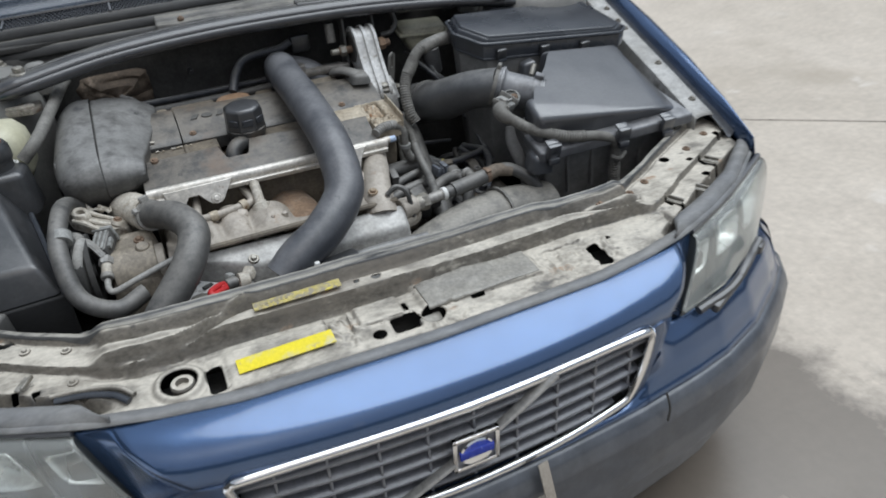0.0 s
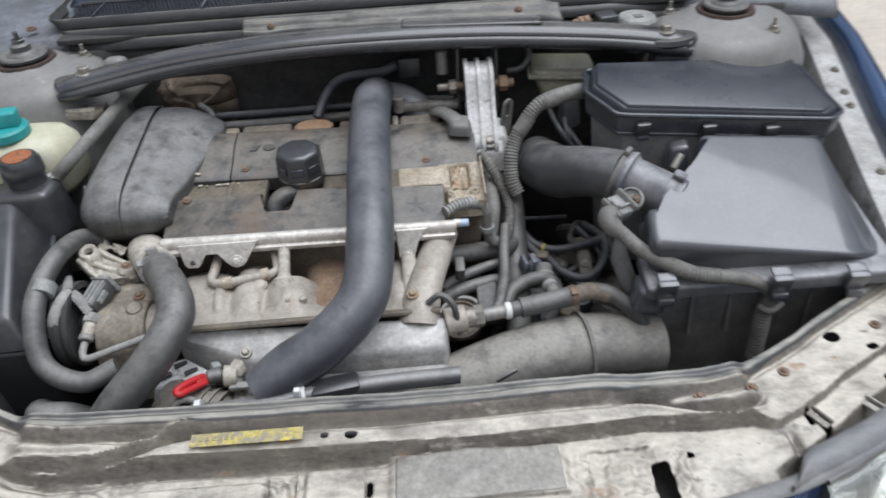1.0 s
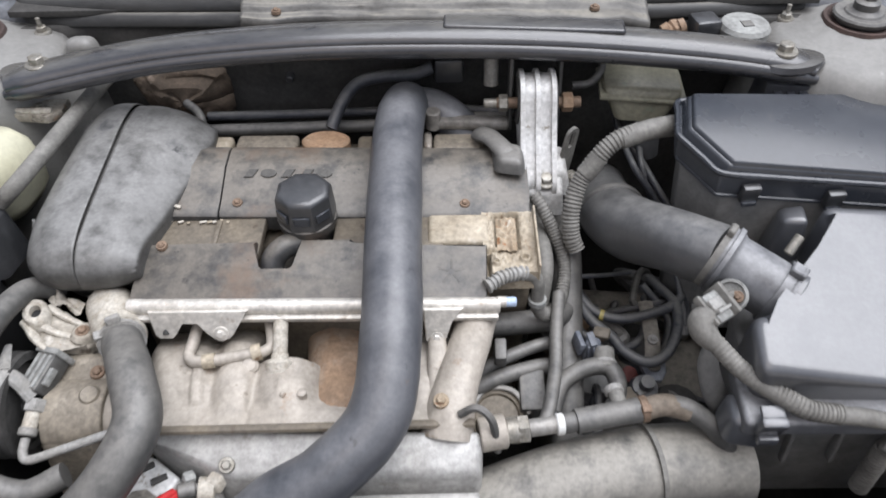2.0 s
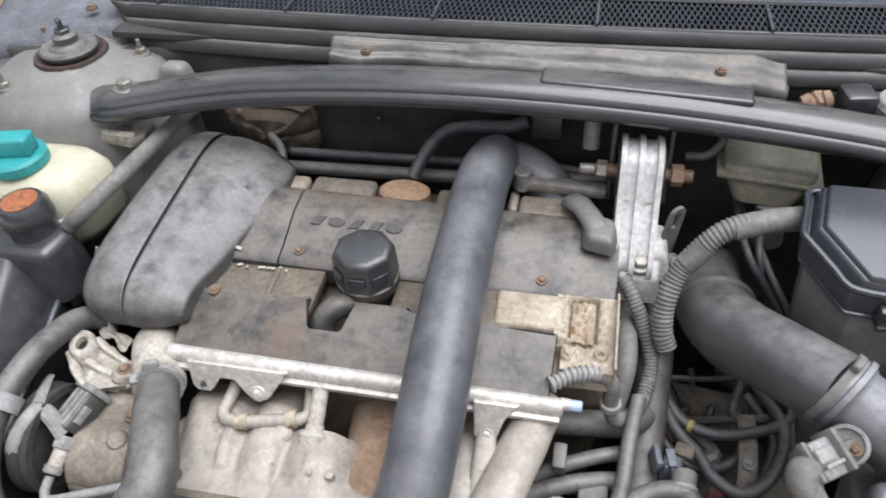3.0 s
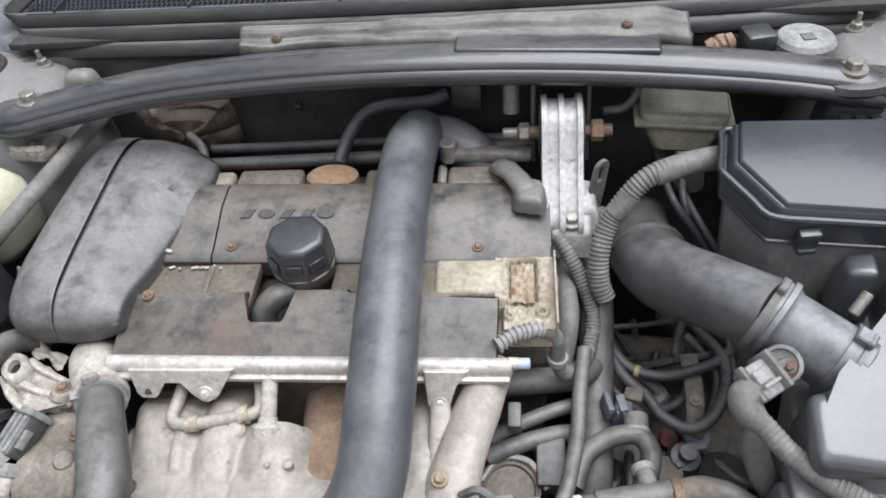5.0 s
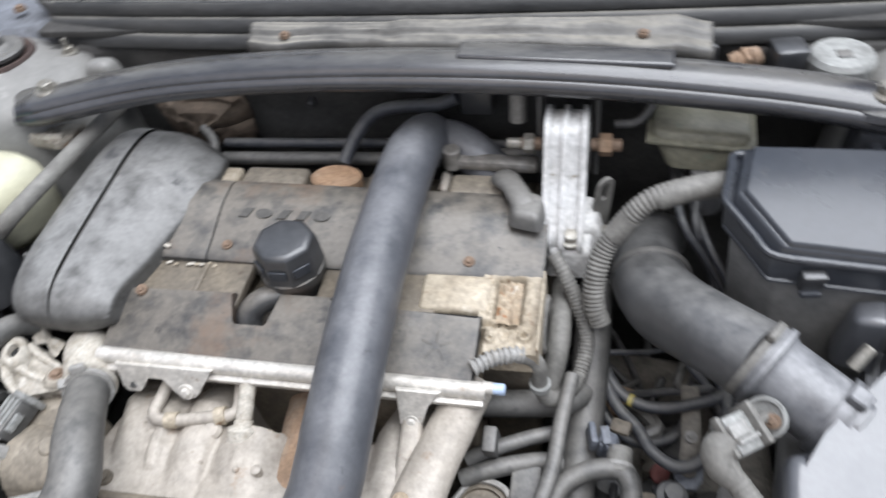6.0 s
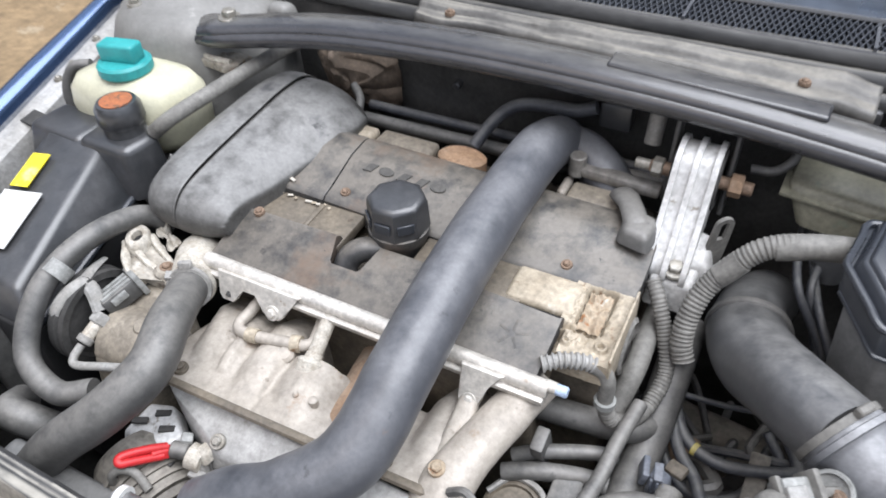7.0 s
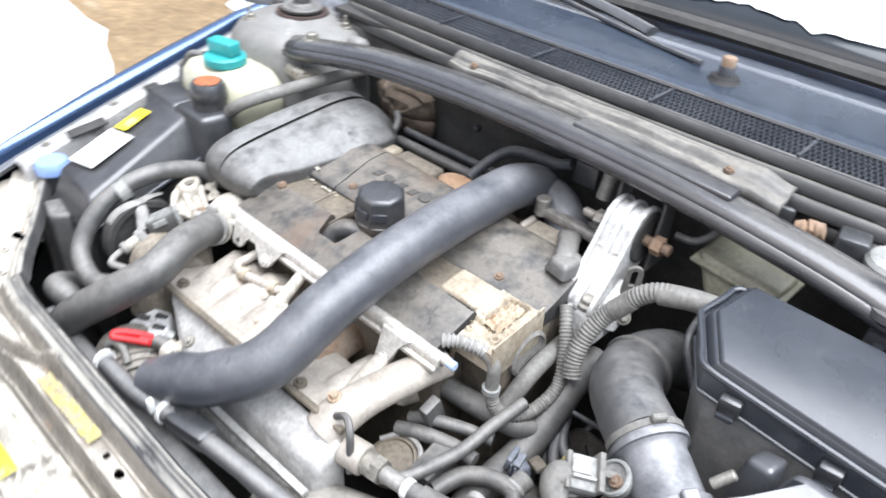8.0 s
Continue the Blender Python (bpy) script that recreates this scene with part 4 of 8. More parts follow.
# wings and inner aprons
RIDGE = [(0.30, 0.837, 0.740), (0.42, 0.868, 0.777), (0.60, 0.906, 0.817), (0.80, 0.940, 0.855), (1.0, 0.968, 0.888), (1.3, 0.985, 0.926), (1.8, 0.985, 0.975)]
GUTTER = [(0.30, 0.785, 0.728), (0.42, 0.800, 0.762), (0.60, 0.822, 0.803), (0.80, 0.850, 0.844), (1.0, 0.885, 0.880), (1.3, 0.90, 0.915), (1.8, 0.90, 0.96)]


def line_at(tab, y):
    return Vector((lerp_table(y, [(q[0], q[1]) for q in tab]), y, lerp_table(y, [(q[0], q[2]) for q in tab])))


for s in (1, -1):
    def wing(u, v, s=s):
        y = 0.30 + 1.5 * u
        r, g = line_at(RIDGE, y), line_at(GUTTER, y)
        if v < 0.12:
            p = g + Vector((0.046, 0, 0.010)) + Vector((0, 0, -0.03)) * (1 - v / 0.12)
        elif v < 0.4:
            f = (v - 0.12) / 0.28
            a = g + Vector((0.046, 0, 0.010))
            p = a.lerp(r, f) + Vector((0, 0, 0.010 * math.sin(f * math.pi)))
        else:
            f = (v - 0.4) / 0.6
            p = r + Vector((0.028 * math.sin(f * math.pi * 0.5), 0, -0.50 * f ** 1.25))
            p.y -= 0.05 * f * max(0, 1 - u * 6)
        return Vector((s * p.x, p.y, p.z))
    part("wing", sheet(wing, 60, 44), M["blue"], car, "metallic blue front wing", 45, 0.002)

    def flange(u, v, s=s):
        y = 0.41 + 0.95 * u
        g = line_at(GUTTER, y)
        x = g.x + 0.022 - 0.050 * min(1, v / 0.55)
        z = g.z + 0.002 + 0.004 * math.sin(min(1, v / 0.55) * math.pi)
        if v > 0.55:
            z -= 0.34 * (v - 0.55) / 0.45
            x -= 0.02 * (v - 0.55) / 0.45
        return Vector((s * x, y, z + 0.001 * noise.noise(Vector((y * 20, v * 5, s)))))
    part("inner_wing", sheet(flange, 60, 30), M["apron"], car, "dusty pale inner wing flange", 50, 0.002)
    for y in (0.47, 0.62, 0.79, 0.83, 0.90):
        g = line_at(GUTTER, y)
        part("bolt", bolt((s * (g.x + 0.002), y, g.z + 0.006), (0, 0, 1), 0.005, 0.005), M["steel"], car)

    def gutterseal(u, v, s=s):
        y = 0.36 + 1.0 * u
        g = line_at(GUTTER, y)
        return Vector((s * (g.x + 0.020 + 0.028 * v), y, g.z - 0.004 - 0.016 * math.sin(v * math.pi)))
    part("wing_gutter", sheet(gutterseal, 30, 8), M["gutter"], car, "dull grey gutter along the wing")

    # strut tower
    tw = fresh()
    for k, (r, z) in enumerate([(0.175, 0.60), (0.165, 0.80), (0.155, 0.90), (0.145, 0.935), (0.132, 0.953), (0.112, 0.962), (0.075, 0.966), (0.062, 0.974), (0.05, 0.974)]):
        ring_ = [tw.verts.new((s * 0.665 + r * (0.96 if z > 0.9 else 1) * math.cos(a), 0.972 + r * math.sin(a), z + 0.002 * noise.noise(Vector((math.cos(a) * 3, math.sin(a) * 3, z * 9))))) for a in (2 * math.pi * q / 40 for q in range(40))]
        if k:
            for q in range(40):
                tw.faces.new((prev[q], prev[(q + 1) % 40], ring_[(q + 1) % 40], ring_[q]))
        prev = ring_
    tower = part("strut_tower", tw, M["tower"], car, "dusty strut tower", 50)
    part("strut_mount", lathe([(0.034, 0.968), (0.035, 0.976), (0.0415, 0.981), (0.0425, 0.986), (0.040, 0.989), (0.028, 0.9885), (0.026, 0.991), (0.021, 0.992), (0.018, 0.995), (0.018, 1.005), (0.012, 1.009), (0.004, 1.010)], pose(s * 0.666, 0.974, 0), 36), M["rubber"], tower, "dusty rubber top mount disc")
    part("strut_cup", lathe([(0.055, 0.9735), (0.053, 0.979), (0.048, 0.979), (0.043, 0.975), (0.033, 0.974)], pose(s * 0.666, 0.974, 0), 36), M["rustdark"], tower, "dark rusty cup")
    st = rod((s * 0.666, 0.974, 1.006), (s * 0.666, 0.974, 1.016), 0.012, 6)
    rod((s * 0.666, 0.974, 1.012), (s * 0.666, 0.974, 1.030), 0.0045, 10, 0.001, st)
    part("strut_nut", st, M["black"], tower)
    for dx, dy in ((-0.095 * s, 0.035), (0.06 * s, -0.085), (0.085 * s, 0.06)):
        bb = bolt((s * 0.665 + dx, 0.972 + dy, 0.962), (0, 0, 1), 0.008, 0.009)
        rod((s * 0.665 + dx, 0.972 + dy, 0.968), (s * 0.665 + dx, 0.972 + dy, 0.986), 0.0035, 8, 0.0005, bb)
        part("mount_bolt", bb, M["rbolt"] if dy > 0.05 else M["steel"], tower)

for x, y, z, a in ((-0.790, 0.545, 0.798, 0), (-0.815, 0.70, 0.832, 0)):
    part("wing_slot", box((x, y, z), (0.030, 0.075 if y < 0.6 else 0.03, 0.004), (10, 0, -6), 0.0015), M["soot"], car, "dark slot in the inner wing")

# bay floor, sides and bulkhead
part("bay_floor", box((0, 0.62, 0.30), (1.5, 1.0, 0.02), (0, 0, 0), 0.002), M["soot"], car)


def bulkhead(u, v):
    x = -0.80 + 1.6 * u
    z = 0.30 + 0.665 * v
    y = 1.02 + 0.02 * noise.noise(Vector((x * 3, z * 3, 0))) + 0.012 * noise.noise(Vector((x * 11, z * 11, 4)))
    return Vector((x, y, z))


bulk = part("bulkhead", sheet(bulkhead, 80, 40), M["soot"], car, "sooty black bulkhead", 60, 0.01)
part("bulkhead_clip", rod((-0.201, 1.012, 0.88), (-0.201, 0.995, 0.878), 0.006), M["black"], bulk)

# cowl: steel flange, seal, mesh, plastic panel
def cowl_flange(u, v):
    x = -0.250 + 0.600 * u
    front = 0.953 + 0.010 * smooth(-0.04, -0.08, x) - 0.013 * bell(x - 0.268, 0.04) - 0.010 * bell(x + 0.205, 0.03) + 0.004 * noise.noise(Vector((x * 18, 0, 7)))
    y = front + (0.990 + 0.10 * x * x - front) * v
    z = lerp_table(v, [(0, 0.984), (0.07, 1.000), (0.5, 1.004), (0.62, 1.009), (1, 1.014)]) + 0.003 * smooth(-0.06, -0.03, x) * smooth(0.20, 0.12, x)
    return Vector((x, y, z - 0.012 * smooth(0.30, 0.35, x) + 0.0018 * noise.noise(Vector((x * 14, v * 6, 1)))))


cowl_f = part("cowl_flange", sheet(cowl_flange, 140, 16), M["cowlsteel"], car, "dusty beige cowl flange with a ragged edge", 50, 0.002)
for x, y, z in ((0.268, 0.966, 1.006), (-0.196, 0.972, 1.006)):
    part("bolt", bolt((x, y, z), (0, 0, 1), 0.0045, 0.004), M["rbolt"], cowl_f)
seal = thing("cowl_seal", "dark grey ribbed rubber bonnet seal", "seal", (0, 1.0, 1.0))


def cowl_line(x):
    """Plan of the scuttle's front edge: bowed forward in the middle."""
    return 1.006 + 0.15 * x * x


def cowl_drop(x):
    return 0.055 * x * x


CX = [-0.60 + 0.04 * k for k in range(31)]
def seal_at(u, v):
    """A ribbed rubber section swept along the scuttle's edge, turning back at both ends."""
    w = 1.30 * (2 * u - 1)
    x = math.copysign(min(abs(w), 0.60 + 0.048 * math.tanh((abs(w) - 0.60) / 0.05)), w) if abs(w) > 0.60 else w
    y = cowl_line(min(0.60, abs(x))) + (0.35 * (abs(w) - 0.60) ** 1.4 + 0.02 * smooth(0.60, 0.70, abs(w)) if abs(w) > 0.60 else 0)
    across, rise = -0.028 + 0.036 * v, -0.030 + 0.058 * v
    bulge = 0.0045 * abs(math.sin(3 * math.pi * v)) ** 0.7 * (1 + 0.25 * noise.noise(Vector((w * 6, v * 3, 2))))
    turn = smooth(0.60, 0.66, abs(w))
    out = Vector((0, -0.8, 0.6)).lerp(Vector((math.copysign(0.8, w), 0, 0.6)), turn)
    side = Vector((0, 1, 0)).lerp(Vector((math.copysign(-1, w), 0, 0)), turn)
    return Vector((x, y, 1.008 + rise - cowl_drop(min(0.62, abs(x))))) + side * across + out * bulge


for k in range(3):
    part("seal_rib", sheet(lambda u, v, k=k: seal_at(u, (k + v) / 3), 260, 12), M["seal"], seal, "", 50, 0.003)


def cowl_panel(u, v):
    x = -0.63 + 1.26 * u
    y = cowl_line(x) + lerp_table(v, [(0, 0.084), (0.5, 0.21), (0.8, 0.29), (1, 0.31)])
    z = lerp_table(v, [(0, 1.036), (0.1, 1.042), (0.6, 1.050), (0.85, 1.044), (1, 1.022)])
    return Vector((x, y, z - cowl_drop(x)))


cowl = part("cowl_panel", sheet(cowl_panel, 60, 24), M["cowl"], car, "shiny dark scuttle panel", 50, 0.003)
for s in (1, -1):
    def scuttle_end(u, v, s=s):
        x = 0.600 + 0.300 * u
        y = 0.985 + 0.36 * v + 0.05 * (1 - u) * (1 - v)
        z = 0.990 - 0.022 * u + 0.020 * smooth(0.35, 0.5, v) - 0.030 * smooth(0.06, 0.0, v) + 0.004 * noise.noise(Vector((x * 12, y * 12, s)))
        return Vector((s * x, y, z))
    corner = part("scuttle_end", sheet(scuttle_end, 24, 30), M["gutter"], car, "dusty grey scuttle end panel", 50, 0.002)
    part("bolt", bolt((s * 0.690, 1.085, 0.995), (0, 0, 1), 0.006, 0.005), M["rbolt"], corner)


# open mesh in the cowl
mesh = thing("cowl_grille", "black plastic honeycomb air intake strip", "grille", (0, 1.07, 1.02))
fr = tube([(x, cowl_line(x) + 0.006, 1.032 - cowl_drop(x)) for x in CX], 0.004, 6, 2)
tube([(x, cowl_line(x) + 0.082, 1.040 - cowl_drop(x)) for x in CX], 0.004, 6, 2, fr)
part("mesh_frame", fr, M["black"], mesh)
mb = fresh()
x = -0.60
while x < 0.60:
    for sgn in (1, -1):
        ya, yb = cowl_line(x) + 0.006, cowl_line(x) + 0.082
        a = Vector((x - 0.010 * sgn, ya, 1.031 - cowl_drop(x)))
        b = Vector((x + 0.018 * sgn, yb, 1.039 - cowl_drop(x)))
        vs = [mb.verts.new(p) for p in (a + Vector((0.0009, 0, 0)), a - Vector((0.0009, 0, 0)), b - Vector((0.0009, 0, 0)), b + Vector((0.0009, 0, 0)))]
        ws = [mb.verts.new(q.co - Vector((0, 0, 0.006))) for q in vs]
        mb.faces.new(vs)
        for i in range(4):
            mb.faces.new((vs[i], vs[(i + 1) % 4], ws[(i + 1) % 4], ws[i]))
    x += 0.0080
for x in [-0.55 + 0.22 * q for q in range(6)]:
    box((x, cowl_line(x) + 0.044, 1.034 - cowl_drop(x)), (0.004, 0.076, 0.012), (0, 0, 0), 0.0, 1, mb)
tagged(part("mesh", mb, M["fuse"], mesh), kind="stuff")
part("cowl_tray", box((0, 1.10, 0.985), (1.24, 0.16, 0.01), (0, 0, 0), 0.001), M["soot"], car)
part("cowl_wall", sheet(lambda u, v: Vector((-0.60 + 1.2 * u, cowl_line(-0.60 + 1.2 * u) + 0.004, 0.955 + 0.070 * v - cowl_drop(-0.60 + 1.2 * u))), 40, 3), M["soot"], car, "", 50, 0.003)

# wiper spindle and arm
spin = thing("wiper_spindle", "rusty wiper spindle without its arm", "wiper spindle", (0.149, 1.17, 1.03))
part("spindle_boot", lathe([(0.034, 1.036), (0.034, 1.041), (0.024, 1.045), (0.021, 1.050), (0.012, 1.052)], pose(0.149, 1.175, 0), 24), M["pitch"], spin)
part("spindle", lathe([(0.0125, 1.045), (0.0125, 1.064), (0.011, 1.066), (0.010, 1.066)], pose(0.149, 1.175, 0), 20), M["wire"], spin)
part("nut", lathe([(0.0115, 1.066), (0.012, 1.076), (0.010, 1.080), (0.006, 1.080)], pose(0.149, 1.175, 0), 12), M["rust"], spin, "rusty nut")
wip = thing("windscreen_wiper", "black wiper lying over the scuttle panel", "wiper", (-0.2, 1.3, 1.05))
part("arm", tube([(-0.02, 1.235, 1.060), (-0.12, 1.262, 1.066), (-0.40, 1.33, 1.075), (-0.62, 1.38, 1.07)], 0.014, 10, 8, flat=(1.2, 0.6)), M["black"], wip)
part("blade", tube([(0.10, 1.19, 1.052), (-0.02, 1.215, 1.052), (-0.3, 1.285, 1.06)], 0.005, 8, 8), M["wire"], wip)

# windscreen
def screen(u, v):
    x = -0.76 + 1.52 * u
    y = 1.375 + 0.95 * v + 0.03 * (1 - (x / 0.76) ** 2) * -1 + 0.03
    z = 1.055 + 0.50 * v - 0.02 * (x / 0.76) ** 2
    return Vector((x, y, z))


part("windscreen", sheet(screen, 30, 20), M["glass"], car, "dark glossy windscreen", 60, 0.005)
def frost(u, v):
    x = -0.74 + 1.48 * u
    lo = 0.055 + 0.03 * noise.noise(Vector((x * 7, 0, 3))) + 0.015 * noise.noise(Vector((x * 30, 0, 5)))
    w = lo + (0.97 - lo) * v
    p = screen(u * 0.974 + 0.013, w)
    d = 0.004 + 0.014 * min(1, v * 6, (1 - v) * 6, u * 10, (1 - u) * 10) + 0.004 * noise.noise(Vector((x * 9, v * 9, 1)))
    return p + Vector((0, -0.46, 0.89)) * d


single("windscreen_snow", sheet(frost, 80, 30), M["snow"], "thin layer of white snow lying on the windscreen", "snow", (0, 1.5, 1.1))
part("screen_edge", tube([(x, 1.372 + 0.03 * (x / 0.76) ** 2, 1.052 - 0.02 * (x / 0.76) ** 2) for x in [-0.76 + 0.076 * q for q in range(21)]], 0.022, 8, 2, flat=(1, 0.6)), M["soot"], car)
for s in (1, -1):
    part("windscreen_pillar", tube([(s * 0.78, 1.38, 1.02), (s * 0.76, 1.85, 1.28), (s * 0.70, 2.4, 1.56)], 0.04, 10, 8), M["blue"], car)
part("cabin", hull8([(-0.9, 1.35, 0.25), (0.9, 1.35, 0.25), (0.9, 4.5, 0.25), (-0.9, 4.5, 0.25)], [(-0.88, 1.42, 0.98), (0.88, 1.42, 0.98), (0.88, 4.4, 0.98), (-0.88, 4.4, 0.98)], 0.05), M["blue"], car)
part("roof", hull8([(-0.68, 2.32, 1.44), (0.68, 2.32, 1.44), (0.72, 3.9, 1.0), (-0.72, 3.9, 1.0)], [(-0.6, 2.36, 1.54), (0.6, 2.36, 1.54), (0.58, 3.2, 1.5), (-0.58, 3.2, 1.5)], 0.06), M["blue"], car)
for s in (1, -1):
    for y in (0.68, 3.45):
        w = part("wheel", lathe([(0.20, -0.10), (0.31, -0.10), (0.325, -0.07), (0.325, 0.07), (0.31, 0.10), (0.20, 0.10)], axis_frame((s * 0.79, y, 0.325), (1, 0, 0)), 36), M["soot"], car)
        part("rim", lathe([(0.20, -0.09), (0.20, 0.085), (0.06, 0.07), (0.02, 0.075)], axis_frame((s * 0.79, y, 0.325), (s, 0, 0)), 36), M["alu2"], w)

# ---- strut brace ----
brace = thing("strut_brace", "black painted tubular strut brace across the towers", "strut brace", (0, 0.9, 0.95))
BR = [(-0.572, 0.872, 0.955), (-0.525, 0.884, 0.962), (-0.367, 0.910, 0.981), (-0.183, 0.919, 0.992), (0.013, 0.920, 0.994), (0.213, 0.915, 0.989), (0.406, 0.906, 0.975), (0.525, 0.893, 0.962), (0.572, 0.880, 0.953)]
part("bar", tube(BR, 0.021, 20, 14, flat=(1.42, 0.72), radii=[0.70, 1.0, 1, 1, 1, 1, 1, 1, 1, 1.0, 0.70]), M["bracep"], brace, "black tube with dusty upper side")
part("lower_flange", tube([(x, y - 0.024 + 0.010 * (abs(x) > 0.56), z - 0.011) for x, y, z in BR], 0.0125, 14, 14, radii=[0.6, 1, 1, 1, 1, 1, 1, 1, 0.6]), M["bracep"], brace)
part("top_plate", box((0.176, 0.922, 1.004), (0.256, 0.034, 0.010), (4, 1.8, -2), 0.0048, 4), M["bracep"], brace)
for s in (1, -1):
    part("foot", lathe([(0.010, -0.006), (0.030, -0.006), (0.034, 0.0), (0.031, 0.008), (0.020, 0.010)], pose(s * 0.540, 0.884, 0.958) @ Matrix.Rotation(radians(14 * s), 4, "Z") @ Matrix.Diagonal((1.45, 0.85, 1, 1)), 28), M["bracep"], brace, "flattened tube end")
    part("bolt", bolt((s * 0.526, 0.888, 0.975), (0, 0, 1), 0.011, 0.011), M["steel"], brace, "dull zinc bolt")

# ---- engine ----
eng = thing("engine", "dusty five cylinder engine with black plastic covers", "engine", (-0.1, 0.7, 0.5))
YZ = Matrix(((0, 0, 1, 0), (1, 0, 0, 0), (0, 1, 0, 0), (0, 0, 0, 1)))


def along_x(profile, x0, x1, bev=0.0, bm=None, seg=2):
    """A profile of (y, z) run along x from x0 to x1, rounded at the x1 end."""
    return prism(profile, x1 - x0, Matrix.Translation((x0, 0, 0)) @ YZ, bev, seg, bm)


part("head", hull8([(-0.36, 0.60, 0.45), (0.092, 0.60, 0.45), (0.092, 0.90, 0.45), (-0.36, 0.90, 0.45)], [(-0.36, 0.60, 0.775), (0.092, 0.60, 0.775), (0.092, 0.895, 0.808), (-0.36, 0.895, 0.808)], 0.008), M["strip"], eng, "dusty cast cylinder head")
part("head_end", hull8([(0.09, 0.668, 0.45), (0.158, 0.672, 0.45), (0.160, 0.90, 0.45), (0.09, 0.90, 0.45)], [(0.09, 0.650, 0.800), (0.165, 0.650, 0.800), (0.165, 0.895, 0.808), (0.09, 0.895, 0.808)], 0.008), M["strip"], eng)
# rear cover, in two pieces with a seam
REAR = [(0.722, 0.806), (0.722, 0.830), (0.727, 0.835), (0.745, 0.839), (0.775, 0.849), (0.80, 0.857), (0.835, 0.860), (0.848, 0.856), (0.852, 0.842), (0.852, 0.806)]
def lean(bm):
    """The covers fall slightly towards the gearbox end."""
    for v in bm.verts:
        v.co.z -= 0.024 * (v.co.x + 0.30)
    return bm


part("rear_cover", lean(along_x(REAR, -0.266, 0.166, 0.004)), M["cover"], eng, "dusty black plug cover with raised maker's mark")
part("rear_cover_end", lean(along_x(REAR, -0.372, -0.2685, 0.002)), M["cover"], eng)
# raised maker's mark, as plain shapes
for k in range(5):
    x = -0.231 + 0.0265 * k
    lie = pose(x, 0.789, 0.8525, 18)
    if k in (1, 4):
        mk = lathe([(0.0070, 0), (0.0118, 0), (0.0112, 0.0030), (0.0076, 0.0030)], lie @ Matrix.Diagonal((1, 0.62, 1, 1)), 20)
    else:
        mk = prism([(-0.0085, -0.007), (0.0045, -0.007), (0.0115, 0.007), (-0.0015, 0.007)] , 0.003, lie, 0.0008, 1)
    part("mark", lean(mk), M["markface"], eng)
# recess with plugs
for nm, x, w, z in (("recess_left", -0.317, 0.106, 0.8135), ("recess_plug", -0.2345, 0.066, 0.8155), ("recess_mid", -0.03, 0.150, 0.8135)):
    part(nm, box((x, 0.690, z), (w, 0.070, 0.016), (2, 0, 0), 0.003), M["strip"], eng, "olive dusty casting")
part("recess_bridge", box((-0.2645, 0.694, 0.8185), (0.008, 0.050, 0.016), (3, 0, 0), 0.003), M["strip"], eng)
part("edge_bead", tube([(-0.352, 0.722, 0.838), (-0.356, 0.690, 0.836), (-0.362, 0.645, 0.826)], 0.005, 8), M["tan"], eng)
# front cover with its notch
FC = [(-0.362, 0.586), (0.100, 0.592), (0.102, 0.672), (-0.075, 0.672), (-0.078, 0.683), (-0.148, 0.683), (-0.150, 0.642), (-0.156, 0.636), (-0.196, 0.636), (-0.202, 0.642), (-0.204, 0.681), (-0.344, 0.679), (-0.358, 0.664)]
FCM = Matrix.Translation((0, 0.588, 0.787)) @ Matrix.Rotation(radians(19.5), 4, "X") @ Matrix.Translation((0, -0.59, 0))
part("front_cover", prism(FC, 0.016, FCM, 0.004, 2), M["cover"], eng, "dusty black cover plate with rusty bloom")
part("cover_lip", tube([(-0.360, 0.582, 0.797), (0.098, 0.588, 0.797)], 0.006, 8), M["cover"], eng)
mk = fresh()
for a in range(5):
    d = Vector((math.cos(a * 1.2566 + 0.3), math.sin(a * 1.2566 + 0.3), 0)) * 0.016
    q = box((0, 0, 0), (0.015, 0.0035, 0.0014), (0, 0, math.degrees(a * 1.2566 + 0.3)), 0.0004, 1)
    bmesh.ops.transform(q, matrix=FCM @ pose(0.055 + d.x * 0.7, 0.632 + d.y * 0.7, 0.0155), verts=q.verts)
    merge(mk, q)
part("star_mark", mk, M["cover"], eng)
# right end casting with rust
def end_casting(u, v):
    x, y = 0.096 + 0.072 * u, 0.618 + 0.106 * v
    z = 0.8165 + 0.11 * (y - 0.618)
    # sunken rusty pocket, cut corner, raised bosses
    z -= 0.012 * smooth(0.0185, 0.014, abs(x - 0.130)) * smooth(0.034, 0.028, abs(y - 0.690))
    z -= 0.020 * smooth(0.108, 0.104, x) * smooth(0.652, 0.648, y)
    z -= 0.010 * smooth(0.650, 0.655, y) * smooth(0.663, 0.658, y) * smooth(0.145, 0.140, x)
    for bx, by, r in ((0.152, 0.641, 0.0085), (0.121, 0.664, 0.008), (0.114, 0.634, 0.006)):
        q = math.hypot(x - bx, y - by)
        z += 0.005 * smooth(r, r * 0.75, q) - 0.005 * smooth(r * 0.5, r * 0.35, q)
    rough = 0.35 + 0.9 * smooth(0.03, 0.015, abs(x - 0.128)) * smooth(0.06, 0.03, abs(y - 0.68))
    z += rough * (0.004 * noise.noise(Vector((x * 110, y * 90, 2))) + 0.0022 * noise.noise(Vector((x * 260, y * 230, 7))))
    if u < 0.01 or u > 0.99 or v < 0.01:
        z -= 0.030
    return Vector((x, y, z))


